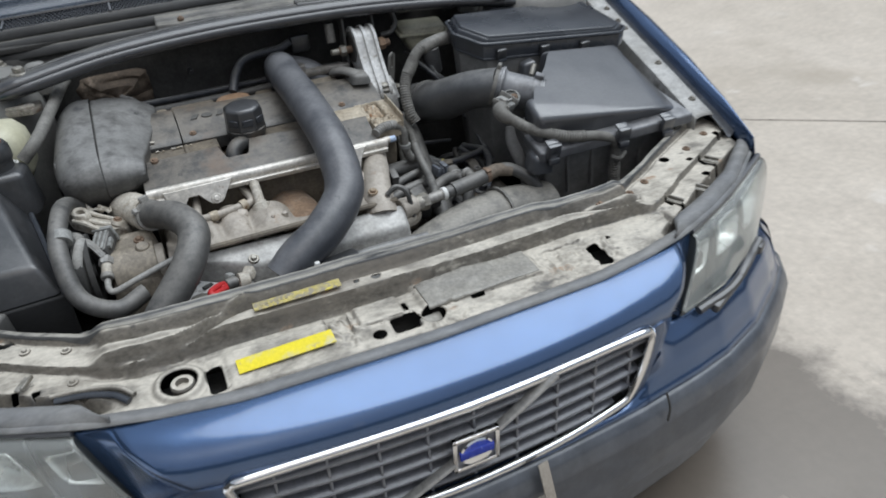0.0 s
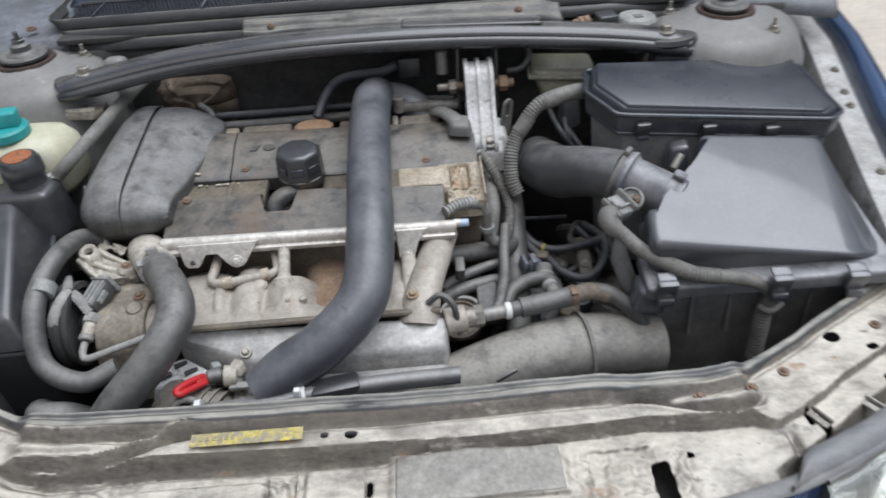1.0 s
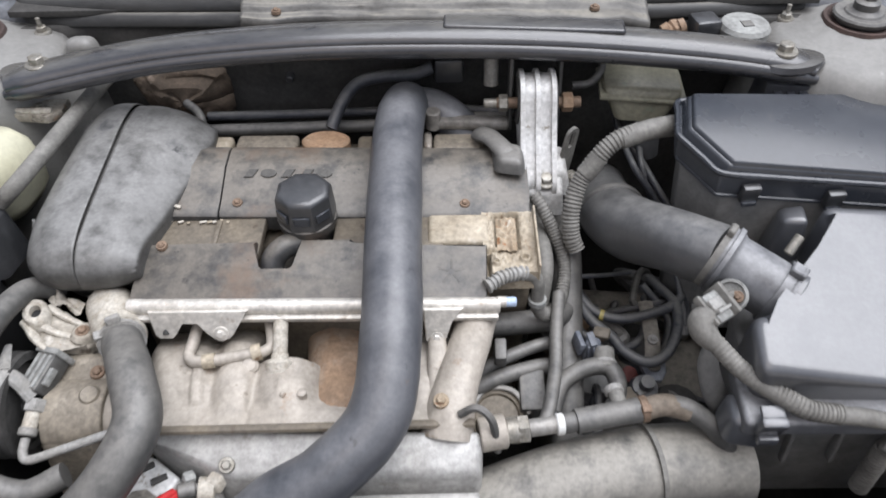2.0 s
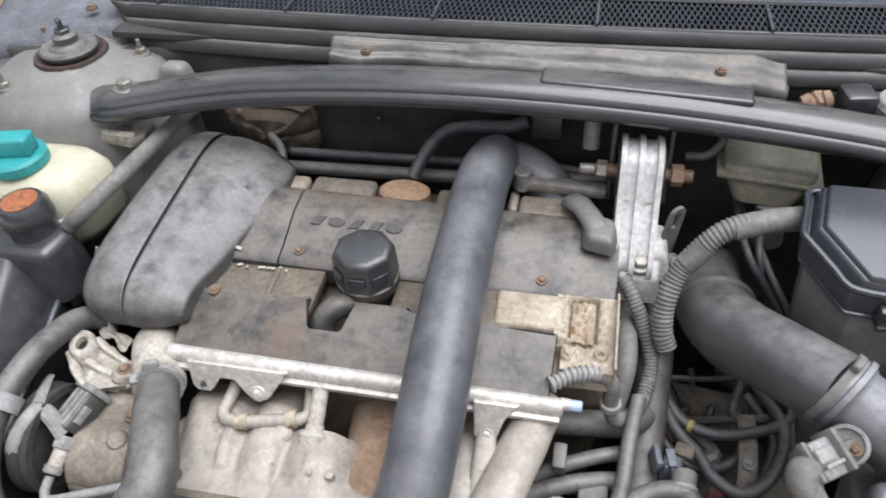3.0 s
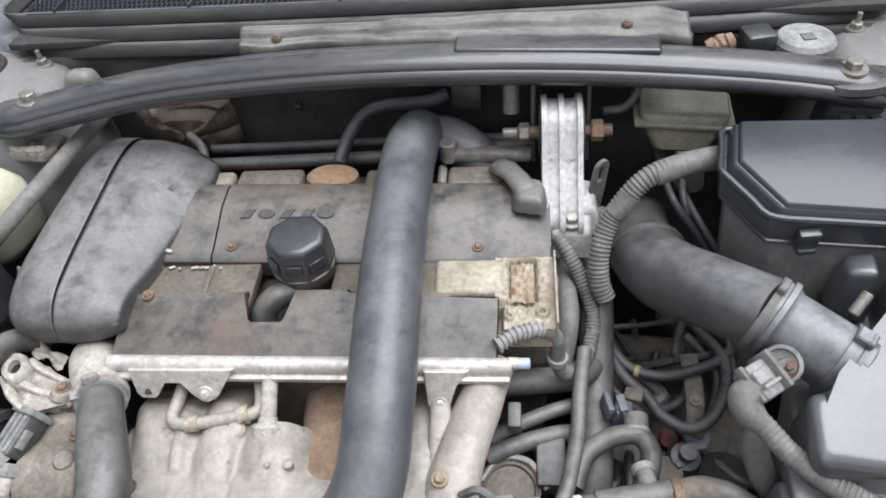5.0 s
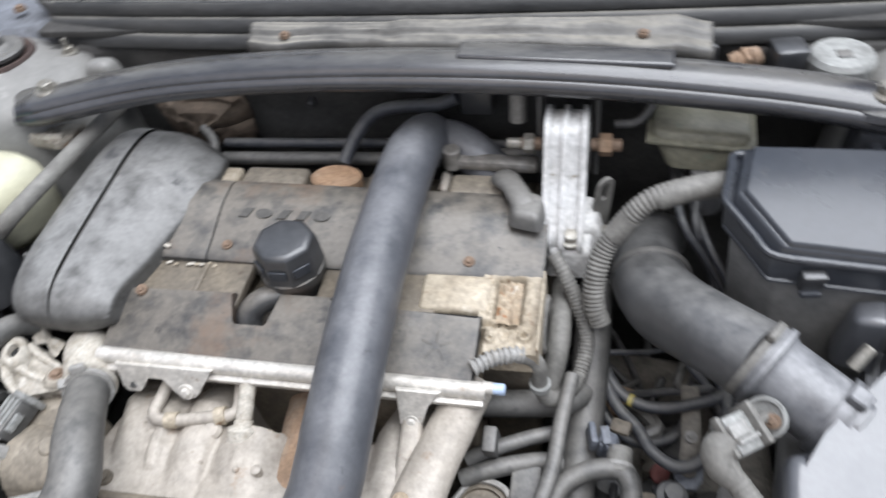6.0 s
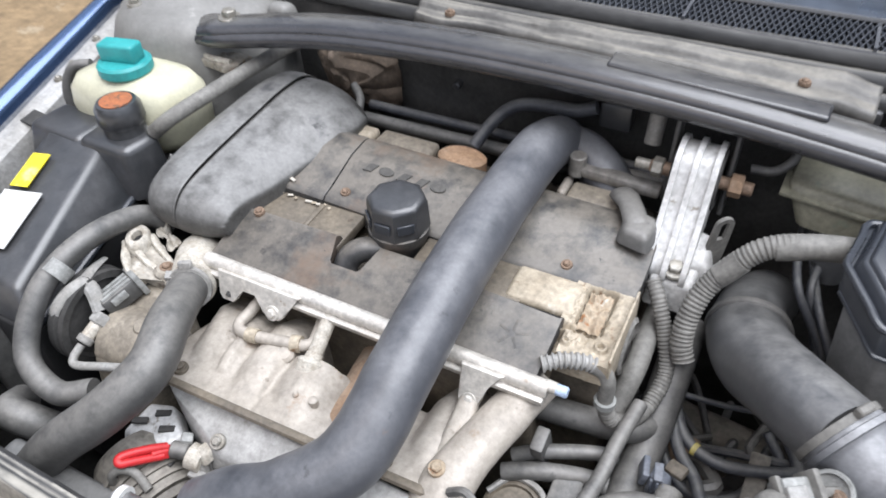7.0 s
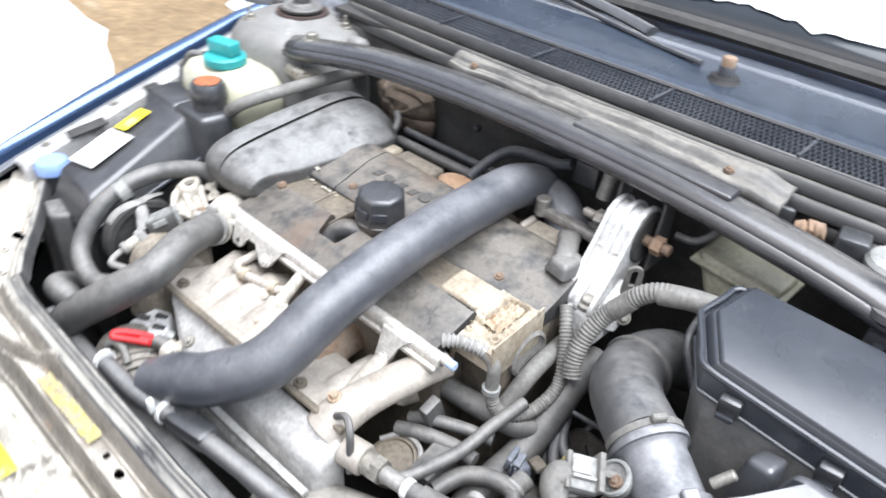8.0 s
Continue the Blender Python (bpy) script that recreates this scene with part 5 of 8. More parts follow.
part("end_casting", sheet(end_casting, 70, 90), M["tan"], eng, "oily tan cam casting with rust", 50)
part("end_plug", box((0.066, 0.697, 0.8155), (0.086, 0.054, 0.022), (6, 0, 0), 0.007, 3), M["tan"], eng)


def well(u, v):
    x, y = 0.1165 + 0.027 * u, 0.660 + 0.058 * v
    return Vector((x, y, 0.8115 + 0.11 * (y - 0.618) + 0.006 * noise.noise(Vector((x * 150, y * 120, 3)))))


part("end_well", sheet(well, 24, 40), M["rusttan"], eng, "rusty broken casting", 30)
part("end_wall", box((0.1685, 0.672, 0.806), (0.003, 0.108, 0.062), (5, 0, 0), 0.001), M["tan"], eng)
part("cam_end_cap", lathe([(0.036, 0), (0.036, 0.010), (0.031, 0.013), (0.029, 0.008), (0.012, 0.007), (0.004, 0.008)], axis_frame((0.162, 0.70, 0.772), (1, -0.05, 0.05)), 28), M["alu2"], eng, "round alloy end cap")
for x, y, z, m in ((-0.344, 0.741, 0.840, "rbolt"), (-0.243, 0.742, 0.840, "rbolt"), (0.075, 0.742, 0.840, "rbolt"), (-0.329, 0.662, 0.833, "rbolt")):
    part("bolt", lean(bolt((x, y, z - 0.002), (0, -0.25, 1), 0.0046, 0.004, None, 1.6)), M[m], eng)
part("chip", box((-0.326, 0.733, 0.8405), (0.014, 0.005, 0.0025), (10, 5, -15), 0.0008), M["chipped"], eng, "flake of white paint")
chips = random.Random(7)
for k in range(9):
    x = -0.340 + 0.125 * chips.random() ** 1.6
    q = box((x, 0.7175 - 0.004 * chips.random(), 0.8255), (0.004 + 0.006 * chips.random(), 0.004, 0.002), (20 * chips.random(), 15 * chips.random(), 90 * chips.random()), 0.0006, 1)
    part("chip", q, M["chipped" if k % 3 == 0 else "tan"], eng)
# rear row of cast plugs
for x0, x1, y, m in ((-0.316, -0.276, 0.872, "tan"), (-0.270, -0.176, 0.874, "lug"), (-0.085, -0.045, 0.868, "strip"), (0.03, 0.105, 0.870, "lug"), (0.015, 0.028, 0.878, "alu")):
    part("rear_lug", box(((x0 + x1) / 2, y, 0.835), (x1 - x0, 0.042, 0.020), (0, 0, 0), 0.007, 3), M[m], eng)
part("cam_seal", lathe([(0.037, 0.825), (0.037, 0.841), (0.033, 0.844), (0.030, 0.842), (0.01, 0.843)], pose(-0.134, 0.880, 0) @ Matrix.Diagonal((1.0, 0.66, 1, 1)), 32), M["rustcap"], eng, "rust-tinted oval cam seal")
part("rear_bracket", box((0.085, 0.898, 0.858), (0.12, 0.022, 0.016), (0, 0, -3), 0.005), M["alu2"], eng)
part("bracket_lug", rod((0.030, 0.898, 0.850), (0.030, 0.898, 0.880), 0.012), M["alu2"], eng)
part("sensor_block", hull8([(0.118, 0.785, 0.85), (0.160, 0.775, 0.85), (0.166, 0.83, 0.85), (0.115, 0.845, 0.85)], [(0.124, 0.79, 0.870), (0.156, 0.782, 0.870), (0.158, 0.825, 0.870), (0.120, 0.84, 0.870)], 0.008, 3), M["rubber"], eng)
part("sensor_plug", tube([(0.100, 0.872, 0.856), (0.116, 0.848, 0.864), (0.134, 0.815, 0.864), (0.144, 0.798, 0.852)], 0.0135, 14, 6, jitter=0.3, flat=(1.25, 0.7)), M["rubber"], eng)

part("rear_ledge", hull8([(-0.33, 0.88, 0.70), (0.15, 0.88, 0.70), (0.15, 0.955, 0.70), (-0.33, 0.955, 0.70)], [(-0.325, 0.885, 0.806), (0.145, 0.885, 0.806), (0.145, 0.945, 0.790), (-0.325, 0.945, 0.790)], 0.010, 3), M["strip"], eng, "dusty rear face of the cylinder head")

# oil cap and filler neck
cap = thing("oil_cap", "black ribbed oil filler cap on the engine", "oil cap", (-0.141, 0.703, 0.82))
part("collar", lathe([(0.030, 0.800), (0.037, 0.826), (0.040, 0.834), (0.040, 0.842), (0.034, 0.846)], pose(-0.140, 0.709, 0), 32), M["cover"], cap)
octo = [(0.041 * math.cos(a), 0.041 * math.sin(a)) for a in (math.pi / 4 * (k + 0.5) for k in range(8))]
part("grip", prism(octo, 0.045, pose(-0.140, 0.709, 0.844), 0.008, 3, None, 0.93), M["black"], cap, "eight-sided black grip")
for k in (5, 6, 7):
    a = math.pi / 4 * k
    q = box((-0.140 + 0.0385 * math.cos(a), 0.709 + 0.0385 * math.sin(a), 0.862), (0.003, 0.022, 0.014), (0, 0, math.degrees(a)), 0.001, 1)
    part("grip_rib", q, M["fuse"], cap)
single("filler_elbow", tube([(-0.148, 0.678, 0.818), (-0.168, 0.664, 0.824), (-0.182, 0.650, 0.814), (-0.184, 0.634, 0.79)], 0.016, 14), M["cover"], "dusty black breather elbow beside the oil cap", "hose", (-0.17, 0.65, 0.8))

# timing belt cover
belt = thing("timing_belt_cover", "rounded dusty grey timing belt cover", "belt cover", (-0.41, 0.75, 0.6))
TC = [(0.655, 0.740), (0.640, 0.770), (0.620, 0.793), (0.606, 0.813), (0.601, 0.834), (0.609, 0.853), (0.632, 0.869), (0.68, 0.879), (0.78, 0.890), (0.86, 0.896), (0.905, 0.893), (0.935, 0.876), (0.950, 0.845), (0.95, 0.740)]


def fine_profile(p):
    q = spline([(y, z, 0) for y, z in p], 4)
    return [(v.x, v.y) for v in q]


def shrink(p, d):
    cy = sum(v[0] for v in p) / len(p)
    return [(y + d * (1 if y < cy else -1) * min(1, abs(y - cy) / 0.1), z - d * (1 if z > 0.75 else 0)) for y, z in p]


def shell_over(profile, x0, x1, rad, flat, power=0.0):
    """Half of a rounded cover: the profile run sideways from x0 to x1, rolling inward near x1; x1 may lean with y."""
    pts = fine_profile(profile)

    def at(u, v):
        f = u * (len(pts) - 1)
        k = min(int(f), len(pts) - 2)
        g = f - k
        y, z = pts[k][0] + (pts[k + 1][0] - pts[k][0]) * g, pts[k][1] + (pts[k + 1][1] - pts[k][1]) * g
        q0, q1 = pts[max(0, k - 1)], pts[min(len(pts) - 1, k + 2)]
        t = Vector((q1[0] - q0[0], q1[1] - q0[1])).normalized()
        n = Vector((t.y, -t.x))
        w = min(1, v / 0.8)
        end = lerp_table(y, x1)
        root = x0 + (-0.4212 - x0) * smooth(0.665, 0.628, y)
        if power:
            along, dd = w, rad * (0.35 + 0.65 * smooth(0.58, 0.72, y)) * w ** power
        else:
            th = max(0, (w - flat) / (1 - flat)) * math.pi / 2
            along = w if w < flat else flat + (1 - flat) * math.sin(th)
            dd = rad * (1 - math.cos(th))
        if v > 0.8:
            dd += 0.045 * (v - 0.8) / 0.2
        dd += 0.0012 * noise.noise(Vector((y * 14, z * 14, w * 2 * (end - x0) * 16)))
        return Vector((root + (end - root) * along, y + n.x * dd, z + n.y * dd))
    return sheet(at, 120, 36)


part("outer_half", shell_over(TC, -0.4222, [(0.60, -0.500), (0.70, -0.508), (0.86, -0.498), (0.95, -0.482)], 0.050, 0.30), M["belt"], belt, "", 60, 0.002)
part("seam", prism(fine_profile(shrink(TC, 0.0062)), 0.008, Matrix(((0, 0, -1, -0.417), (1, 0, 0, 0), (0, 1, 0, 0), (0, 0, 0, 1)))), M["soot"], belt)
TC2 = [(y + 0.002, z) if z < 0.8 else (y, z - 0.004) for y, z in TC]
part("inner_half", shell_over(TC2, -0.4202, [(0.60, -0.348), (0.66, -0.344), (0.72, -0.330), (0.80, -0.308), (0.86, -0.298), (0.90, -0.300), (0.95, -0.318)], 0.036, 0.5, 2.4), M["belt"], belt, "", 60, 0.002)

# fuel rail and its tabs
rail = thing("fuel_rail", "bright aluminium fuel rail along the head", "fuel rail", (-0.12, 0.575, 0.77))
part("rail_bar", tube([(-0.362, 0.574, 0.7865), (-0.20, 0.573, 0.785), (0.0, 0.573, 0.783), (0.113, 0.573, 0.7815)], 0.0105, 16, 8, flat=(0.95, 1.0), jitter=0.02), M["rail"], rail)
part("rail_step", box((-0.124, 0.563, 0.7735), (0.470, 0.009, 0.010), (14, 0.6, 0), 0.002, 2), M["rail"], rail)
TAB = [(-0.334, 0.790), (-0.328, 0.758), (-0.322, 0.752), (-0.306, 0.752), (-0.300, 0.758), (-0.292, 0.774), (-0.272, 0.774), (-0.259, 0.757), (-0.252, 0.750), (-0.234, 0.750), (-0.227, 0.757), (-0.213, 0.782), (-0.206, 0.790)]
TABM = Matrix(((1, 0, 0, 0), (0, 0, -1, 0.562), (0, 1, 0, 0), (0, 0, 0, 1)))
tb = prism(TAB, 0.004, TABM, 0.0012, 1)
bmesh.ops.rotate(tb, cent=(0, 0.562, 0.785), matrix=Matrix.Rotation(radians(-24), 3, "X"), verts=tb.verts)
part("tab", tb, M["rail"], rail)
part("tab_hole", rod((-0.3135, 0.5475, 0.7615), (-0.3135, 0.5535, 0.7655), 0.0045, 16, 0.0005), M["soot"], rail)
part("tab_bolt", bolt((-0.243, 0.548, 0.7625), (0, -1, 0.5), 0.006, 0.005, None, 1.7), M["rail"], rail)
TAB2 = [(0.015, 0.790), (0.018, 0.745), (0.030, 0.738), (0.044, 0.745), (0.050, 0.772), (0.066, 0.790)]
tb = prism(TAB2, 0.006, TABM, 0.0015, 1)
bmesh.ops.rotate(tb, cent=(0, 0.562, 0.785), matrix=Matrix.Rotation(radians(-24), 3, "X"), verts=tb.verts)
part("tab", tb, M["rail"], rail)
part("tab_bolt", bolt((0.032, 0.543, 0.754), (0, -1, 0.6), 0.0055, 0.004), M["rail"], rail)
part("rail_end", rod((0.108, 0.575, 0.786), (0.122, 0.575, 0.785), 0.007), M["rail"], rail)
part("end_cap", rod((0.120, 0.575, 0.785), (0.134, 0.575, 0.785), 0.0065), M["tip"], rail, "pale blue end cap")

rail.location += Vector((0.003, 0.009, 0.014))

# ---- intake manifold ----
man = thing("intake_manifold", "dusty cream-coloured cast intake manifold", "manifold", (-0.1, 0.47, 0.6))
# each runner: its middle at the head and at the flange, half width, height of its crown, how far back it reaches
RUNNERS = [(-0.306, -0.272, 0.052, 0.750, 0.62), (-0.224, -0.218, 0.042, 0.755, 0.62), (-0.162, -0.152, 0.050, 0.757, 0.535), (0.022, 0.012, 0.036, 0.750, 0.62)]


def runner_z(x, y, r):
    head, flange, w, top, back = r
    f = (y - 0.44) / 0.16
    mid = flange + (head - flange) * f
    e = abs(x - mid) / w
    z = top - 0.016 * max(0, 0.50 - y) / 0.06 - 0.030 * max(0, y - 0.56) / 0.05
    z -= 0.036 * e ** (4.5 if head < -0.30 else 2.5)
    return z - 6.0 * max(0, y - back) ** 1.2


def manifold_top(u, v):
    x, y = -0.350 + 0.415 * u, 0.440 + 0.170 * v
    z = 0.742 - 0.28 * max(0, y - 0.462) - 1.4 * max(0, y - 0.545)
    for r in RUNNERS:
        q = runner_z(x, y, r)
        h = max(0, 0.006 - abs(q - z)) / 0.006
        z = max(z, q) + h * h * 0.0015
    z += 0.003 * bell(math.hypot(x + 0.175, y - 0.492) - 0.016, 0.004) * (0.6 + 0.6 * noise.noise(Vector((x * 90, y * 90, 2))))
    z += 0.0045 * smooth(0.0075, 0.006, abs(x + 0.262 + 0.12 * (y - 0.475))) * smooth(0.470, 0.475, y) * smooth(0.542, 0.534, y)
    z -= 0.0025 * bell(x + 0.196, 0.003) * smooth(0.54, 0.50, y) + 0.003 * bell(x + 0.246, 0.003) * smooth(0.5, 0.54, y)
    z -= 0.085 * smooth(-0.193, -0.187, x + 0.10 * (y - 0.535)) * smooth(-0.124, -0.130, x + 0.35 * (y - 0.535)) * smooth(0.533, 0.540, y)
    z += 0.0014 * noise.noise(Vector((x * 40, y * 40, 1))) + 0.0006 * noise.noise(Vector((x * 130, y * 130, 6)))
    return Vector((x, y, z))


part("runner_casting", sheet(manifold_top, 150, 66), M["alu"], man, "cream dusty cast runners", 60, 0.004)


def rust_runner(u, v):
    y = 0.450 + 0.155 * v
    a = math.pi * (0.02 + 0.96 * u)
    x = -0.081 - 0.020 * v - 0.046 * math.cos(a)
    z = 0.690 + (0.054 - 0.012 * v * v - 0.014 * max(0, 1 - v / 0.22) ** 1.5) * math.sin(a) ** 0.8 + 0.0016 * noise.noise(Vector((x * 50, y * 50, 4)))
    return Vector((x, y, z))


part("rust_runner", sheet(rust_runner, 40, 40), M["rust"], man, "rust-brown stained runner", 60, 0.004)
for x, y, r in ((-0.131, 0.482, 0.006), (-0.154, 0.480, 0.004)):
    part("cast_lug", lathe([(r, -0.012), (r, 0.001), (r * 0.5, 0.003)], pose(x, y, 0.752), 12), M["alu"], man)
part("branch", tube([(0.094, 0.612, 0.764), (0.080, 0.560, 0.760), (0.062, 0.505, 0.748), (0.050, 0.462, 0.732), (0.046, 0.440, 0.715)], 0.034, 24, 8, flat=(0.9, 0.72), radii=[0.85, 0.85, 0.9, 1.0, 1.1], jitter=0.05), M["alu"], man)
part("branch_leg", hull8([(0.020, 0.470, 0.715), (0.062, 0.470, 0.715), (0.048, 0.555, 0.745), (0.022, 0.555, 0.745)], [(0.022, 0.472, 0.738), (0.058, 0.474, 0.738), (0.044, 0.560, 0.776), (0.024, 0.560, 0.776)], 0.006), M["alu"], man)
part("seam_bar", tube([(-0.315, 0.433, 0.748), (-0.12, 0.436, 0.747), (0.080, 0.444, 0.740)], 0.006, 8, flat=(1, 0.8)), M["strip"], man, "dark gasket seam")
part("plenum", hull8([(-0.300, 0.430, 0.60), (-0.215, 0.376, 0.60), (0.088, 0.372, 0.60), (0.092, 0.44, 0.60), (-0.325, 0.45, 0.60)], [(-0.305, 0.430, 0.730), (-0.216, 0.391, 0.716), (0.086, 0.395, 0.706), (0.090, 0.440, 0.732), (-0.333, 0.445, 0.739)], 0.012, 4), M["plenum"], man, "grey cast plenum")
part("plenum_ledge", box((-0.078, 0.375, 0.682), (0.325, 0.012, 0.008), (0, 0.5, 1.2), 0.002), M["plenum"], man)
part("plenum_foot", hull8([(-0.245, 0.352, 0.60), (0.085, 0.365, 0.60), (0.088, 0.40, 0.60), (-0.245, 0.385, 0.60)], [(-0.240, 0.362, 0.664), (0.082, 0.378, 0.660), (0.086, 0.40, 0.660), (-0.240, 0.385, 0.664)], 0.006), M["plenum"], man)
for x in (-0.31, -0.02):
    part("stud", bolt((x, 0.455, 0.744), (0, 0, 1), 0.006, 0.006), M["strip"], man)
part("lug_bolt", bolt((0.040, 0.464, 0.757), (0, -0.2, 1), 0.0062, 0.006), M["rusttan"], man)
# crossover pipe on the manifold
pipe = tube([(-0.277, 0.590, 0.768), (-0.280, 0.560, 0.760), (-0.282, 0.538, 0.757), (-0.275, 0.529, 0.756), (-0.262, 0.528, 0.756), (-0.24, 0.531, 0.756), (-0.20, 0.540, 0.756), (-0.184, 0.544, 0.757), (-0.178, 0.556, 0.759), (-0.187, 0.596, 0.768)], 0.0078, 12, 8, jitter=0.08)
vp = single("vacuum_pipe", pipe, M["alu"], "cream dusty vacuum pipe over the manifold", "pipe", (-0.24, 0.52, 0.74))
part("sleeve", tube([(-0.202, 0.5395, 0.756), (-0.190, 0.543, 0.7565)], 0.0112, 12), M["tan"], vp)
part("clip_boss", lathe([(0.013, -0.016), (0.012, 0.0), (0.008, 0.004), (0.002, 0.004)], axis_frame((-0.204, 0.526, 0.750), (0.1, -0.4, 1)), 14), M["alu"], vp)
part("sleeve", tube([(-0.262, 0.528, 0.756), (-0.247, 0.530, 0.756)], 0.0098, 12), M["tan"], vp)
single("injector_stem", lathe([(0.0150, -0.020), (0.0175, -0.004), (0.0185, 0.001), (0.0165, 0.004), (0.0115, 0.006), (0.0110, 0.012), (0.0096, 0.013), (0.0096, 0.074)], axis_frame((-0.165, 0.527, 0.751), (0, 0.78, 0.55)), 16), M["chipped"], "small dusty stub pipe on the manifold", "pipe", (-0.174, 0.508, 0.738))
# fittings at the right end of the plenum
fit_ = thing("coolant_fitting", "bright stepped pipe fitting with clamps", "fitting", (0.11, 0.45, 0.69))
part("boss", rod((0.085, 0.442, 0.715), (0.118, 0.448, 0.715), 0.021), M["alu"], fit_)
part("step", rod((0.118, 0.448, 0.715), (0.138, 0.450, 0.715), 0.016), M["steel"], fit_)
part("nut", rod((0.132, 0.4495, 0.715), (0.146, 0.451, 0.715), 0.018, 6, 0.001), M["steel"], fit_)
part("tee", rod((0.146, 0.451, 0.715), (0.186, 0.456, 0.717), 0.011), M["alu2"], fit_)
part("clamp", rod((0.180, 0.455, 0.717), (0.190, 0.456, 0.717), 0.0135), M["white"], fit_, "white hose clip")
part("lever", tube([(0.062, 0.448, 0.752), (0.082, 0.448, 0.765), (0.100, 0.438, 0.752), (0.108, 0.430, 0.70)], 0.005, 8), M["rubber"], fit_)
# small hoses on the right of the manifold
hz = [[(0.090, 0.628, 0.698), (0.14, 0.632, 0.699), (0.195, 0.642, 0.696), (0.222, 0.67, 0.685)],
      [(0.09, 0.555, 0.690), (0.115, 0.565, 0.70), (0.16, 0.585, 0.702), (0.20, 0.60, 0.70)],
      [(0.085, 0.535, 0.680), (0.12, 0.548, 0.688), (0.17, 0.562, 0.69), (0.20, 0.565, 0.688)]]
for p, r in zip(hz, (0.017, 0.009, 0.011)):
    single("coolant_pipe", tube(p, r, 14, 8), M["rubber"], "dusty grey rubber coolant pipe", "hose", p[0], "pipes beside the manifold")
single("pipe_bracket", box((0.118, 0.572, 0.70), (0.016, 0.03, 0.07), (18, 0, 0), 0.003), M["rubber"], "dusty bracket holding two pipes", "bracket", (0.118, 0.572, 0.68))
single("round_cover", lathe([(0.036, 0), (0.036, 0.012), (0.030, 0.014), (0.028, 0.010), (0.01, 0.010)], axis_frame((0.112, 0.505, 0.655), (0, -0.35, 1)), 28), M["strip"], "round dusty throttle cover", "cover", (0.112, 0.505, 0.64))
single("cover_strap", tube([(0.078, 0.51, 0.672), (0.10, 0.535, 0.68), (0.135, 0.530, 0.68), (0.155, 0.50, 0.672)], 0.004, 8), M["alu2"], "thin pale cable looped over the cover", "cable", (0.11, 0.52, 0.67))
single("solenoid", box((0.160, 0.535, 0.665), (0.035, 0.06, 0.05), (15, 0, 0), 0.005), M["rubber"], "dusty grey solenoid block", "solenoid", (0.16, 0.535, 0.64))
single("down_pipe", tube([(0.226, 0.80, 0.735), (0.226, 0.74, 0.728), (0.225, 0.70, 0.70), (0.222, 0.64, 0.66), (0.215, 0.56, 0.64), (0.21, 0.50, 0.60)], 0.023, 16), M["rubber"], "wide dusty grey hose going down", "hose", (0.21, 0.5, 0.6))
single("transfer_pipe", tube([(0.184, 0.80, 0.760), (0.186, 0.735, 0.762), (0.187, 0.690, 0.755), (0.180, 0.655, 0.72), (0.176, 0.63, 0.69)], 0.013, 14), M["corr"], "dusty olive pipe beside the cylinder head", "pipe", (0.185, 0.7, 0.7))
single("thin_conduit", tube([(0.205, 0.655, 0.735), (0.196, 0.60, 0.725), (0.190, 0.545, 0.715), (0.175, 0.48, 0.715), (0.165, 0.455, 0.715)], 0.009, 12), M["rubber"], "dusty thin conduit along the pipes", "conduit", (0.19, 0.55, 0.7))

# ---- boost hose ----
boost = thing("boost_hose", "thick black rubber boost hose over the engine", "hose", (-0.02, 0.6, 0.7))
BH = [(-0.008, 0.968, 0.830), (-0.010, 0.940, 0.866), (-0.016, 0.880, 0.886), (-0.019, 0.805, 0.886), (-0.018, 0.70, 0.884), (-0.0165, 0.590, 0.872), (-0.0155, 0.498, 0.850), (-0.028, 0.415, 0.804), (-0.084, 0.366, 0.766), (-0.140, 0.346, 0.738), (-0.178, 0.332, 0.712)]
part("hose", tube(BH, 0.0360, 28, 14, jitter=0.02, radii=[0.9, 0.95, 1, 1, 1, 1, 1, 1, 1, 1, 0.98]), M["boost"], boost, "", 60)
part("elbow", tube([(-0.02, 0.945, 0.852), (0.02, 0.942, 0.856), (0.055, 0.926, 0.846), (0.085, 0.91, 0.820)], 0.032, 20), M["boost"], boost)

# ---- engine mount link ----
mt = thing("engine_mount", "pale ribbed aluminium upper engine mount", "engine mount", (0.18, 0.85, 0.79))
EYE, FOOT = Vector((0.893, 0.899)), Vector((0.803, 0.818))


def bone(r_eye, r_foot, waist, n=18):
    """Outline in y and z of a link: round about the eye, drawn in at the waist, round at the foot."""
    along = (FOOT - EYE).normalized()
    side = Vector((-along.y, along.x))
    length = (FOOT - EYE).length
    start = math.atan2(side.y, side.x)
    pts = [EYE + Vector((math.cos(start - math.pi * k / n), math.sin(start - math.pi * k / n))) * -r_eye for k in range(n + 1)]
    out = [(p.x, p.y) for p in pts]
    for k in range(1, 8):
        f = k / 8
        w = r_eye + (r_foot - r_eye) * f - waist * math.sin(f * math.pi)
        p = EYE + along * length * f + side * w
        out.append((p.x, p.y))
    out += [(p.x, p.y) for p in (FOOT + Vector((math.cos(start - math.pi * k / n), math.sin(start - math.pi * k / n))) * r_foot for k in range(n + 1))]
    for k in range(7, 0, -1):
        f = k / 8
        w = r_eye + (r_foot - r_eye) * f - waist * math.sin(f * math.pi)
        p = EYE + along * length * f - side * w
        out.append((p.x, p.y))
    return out


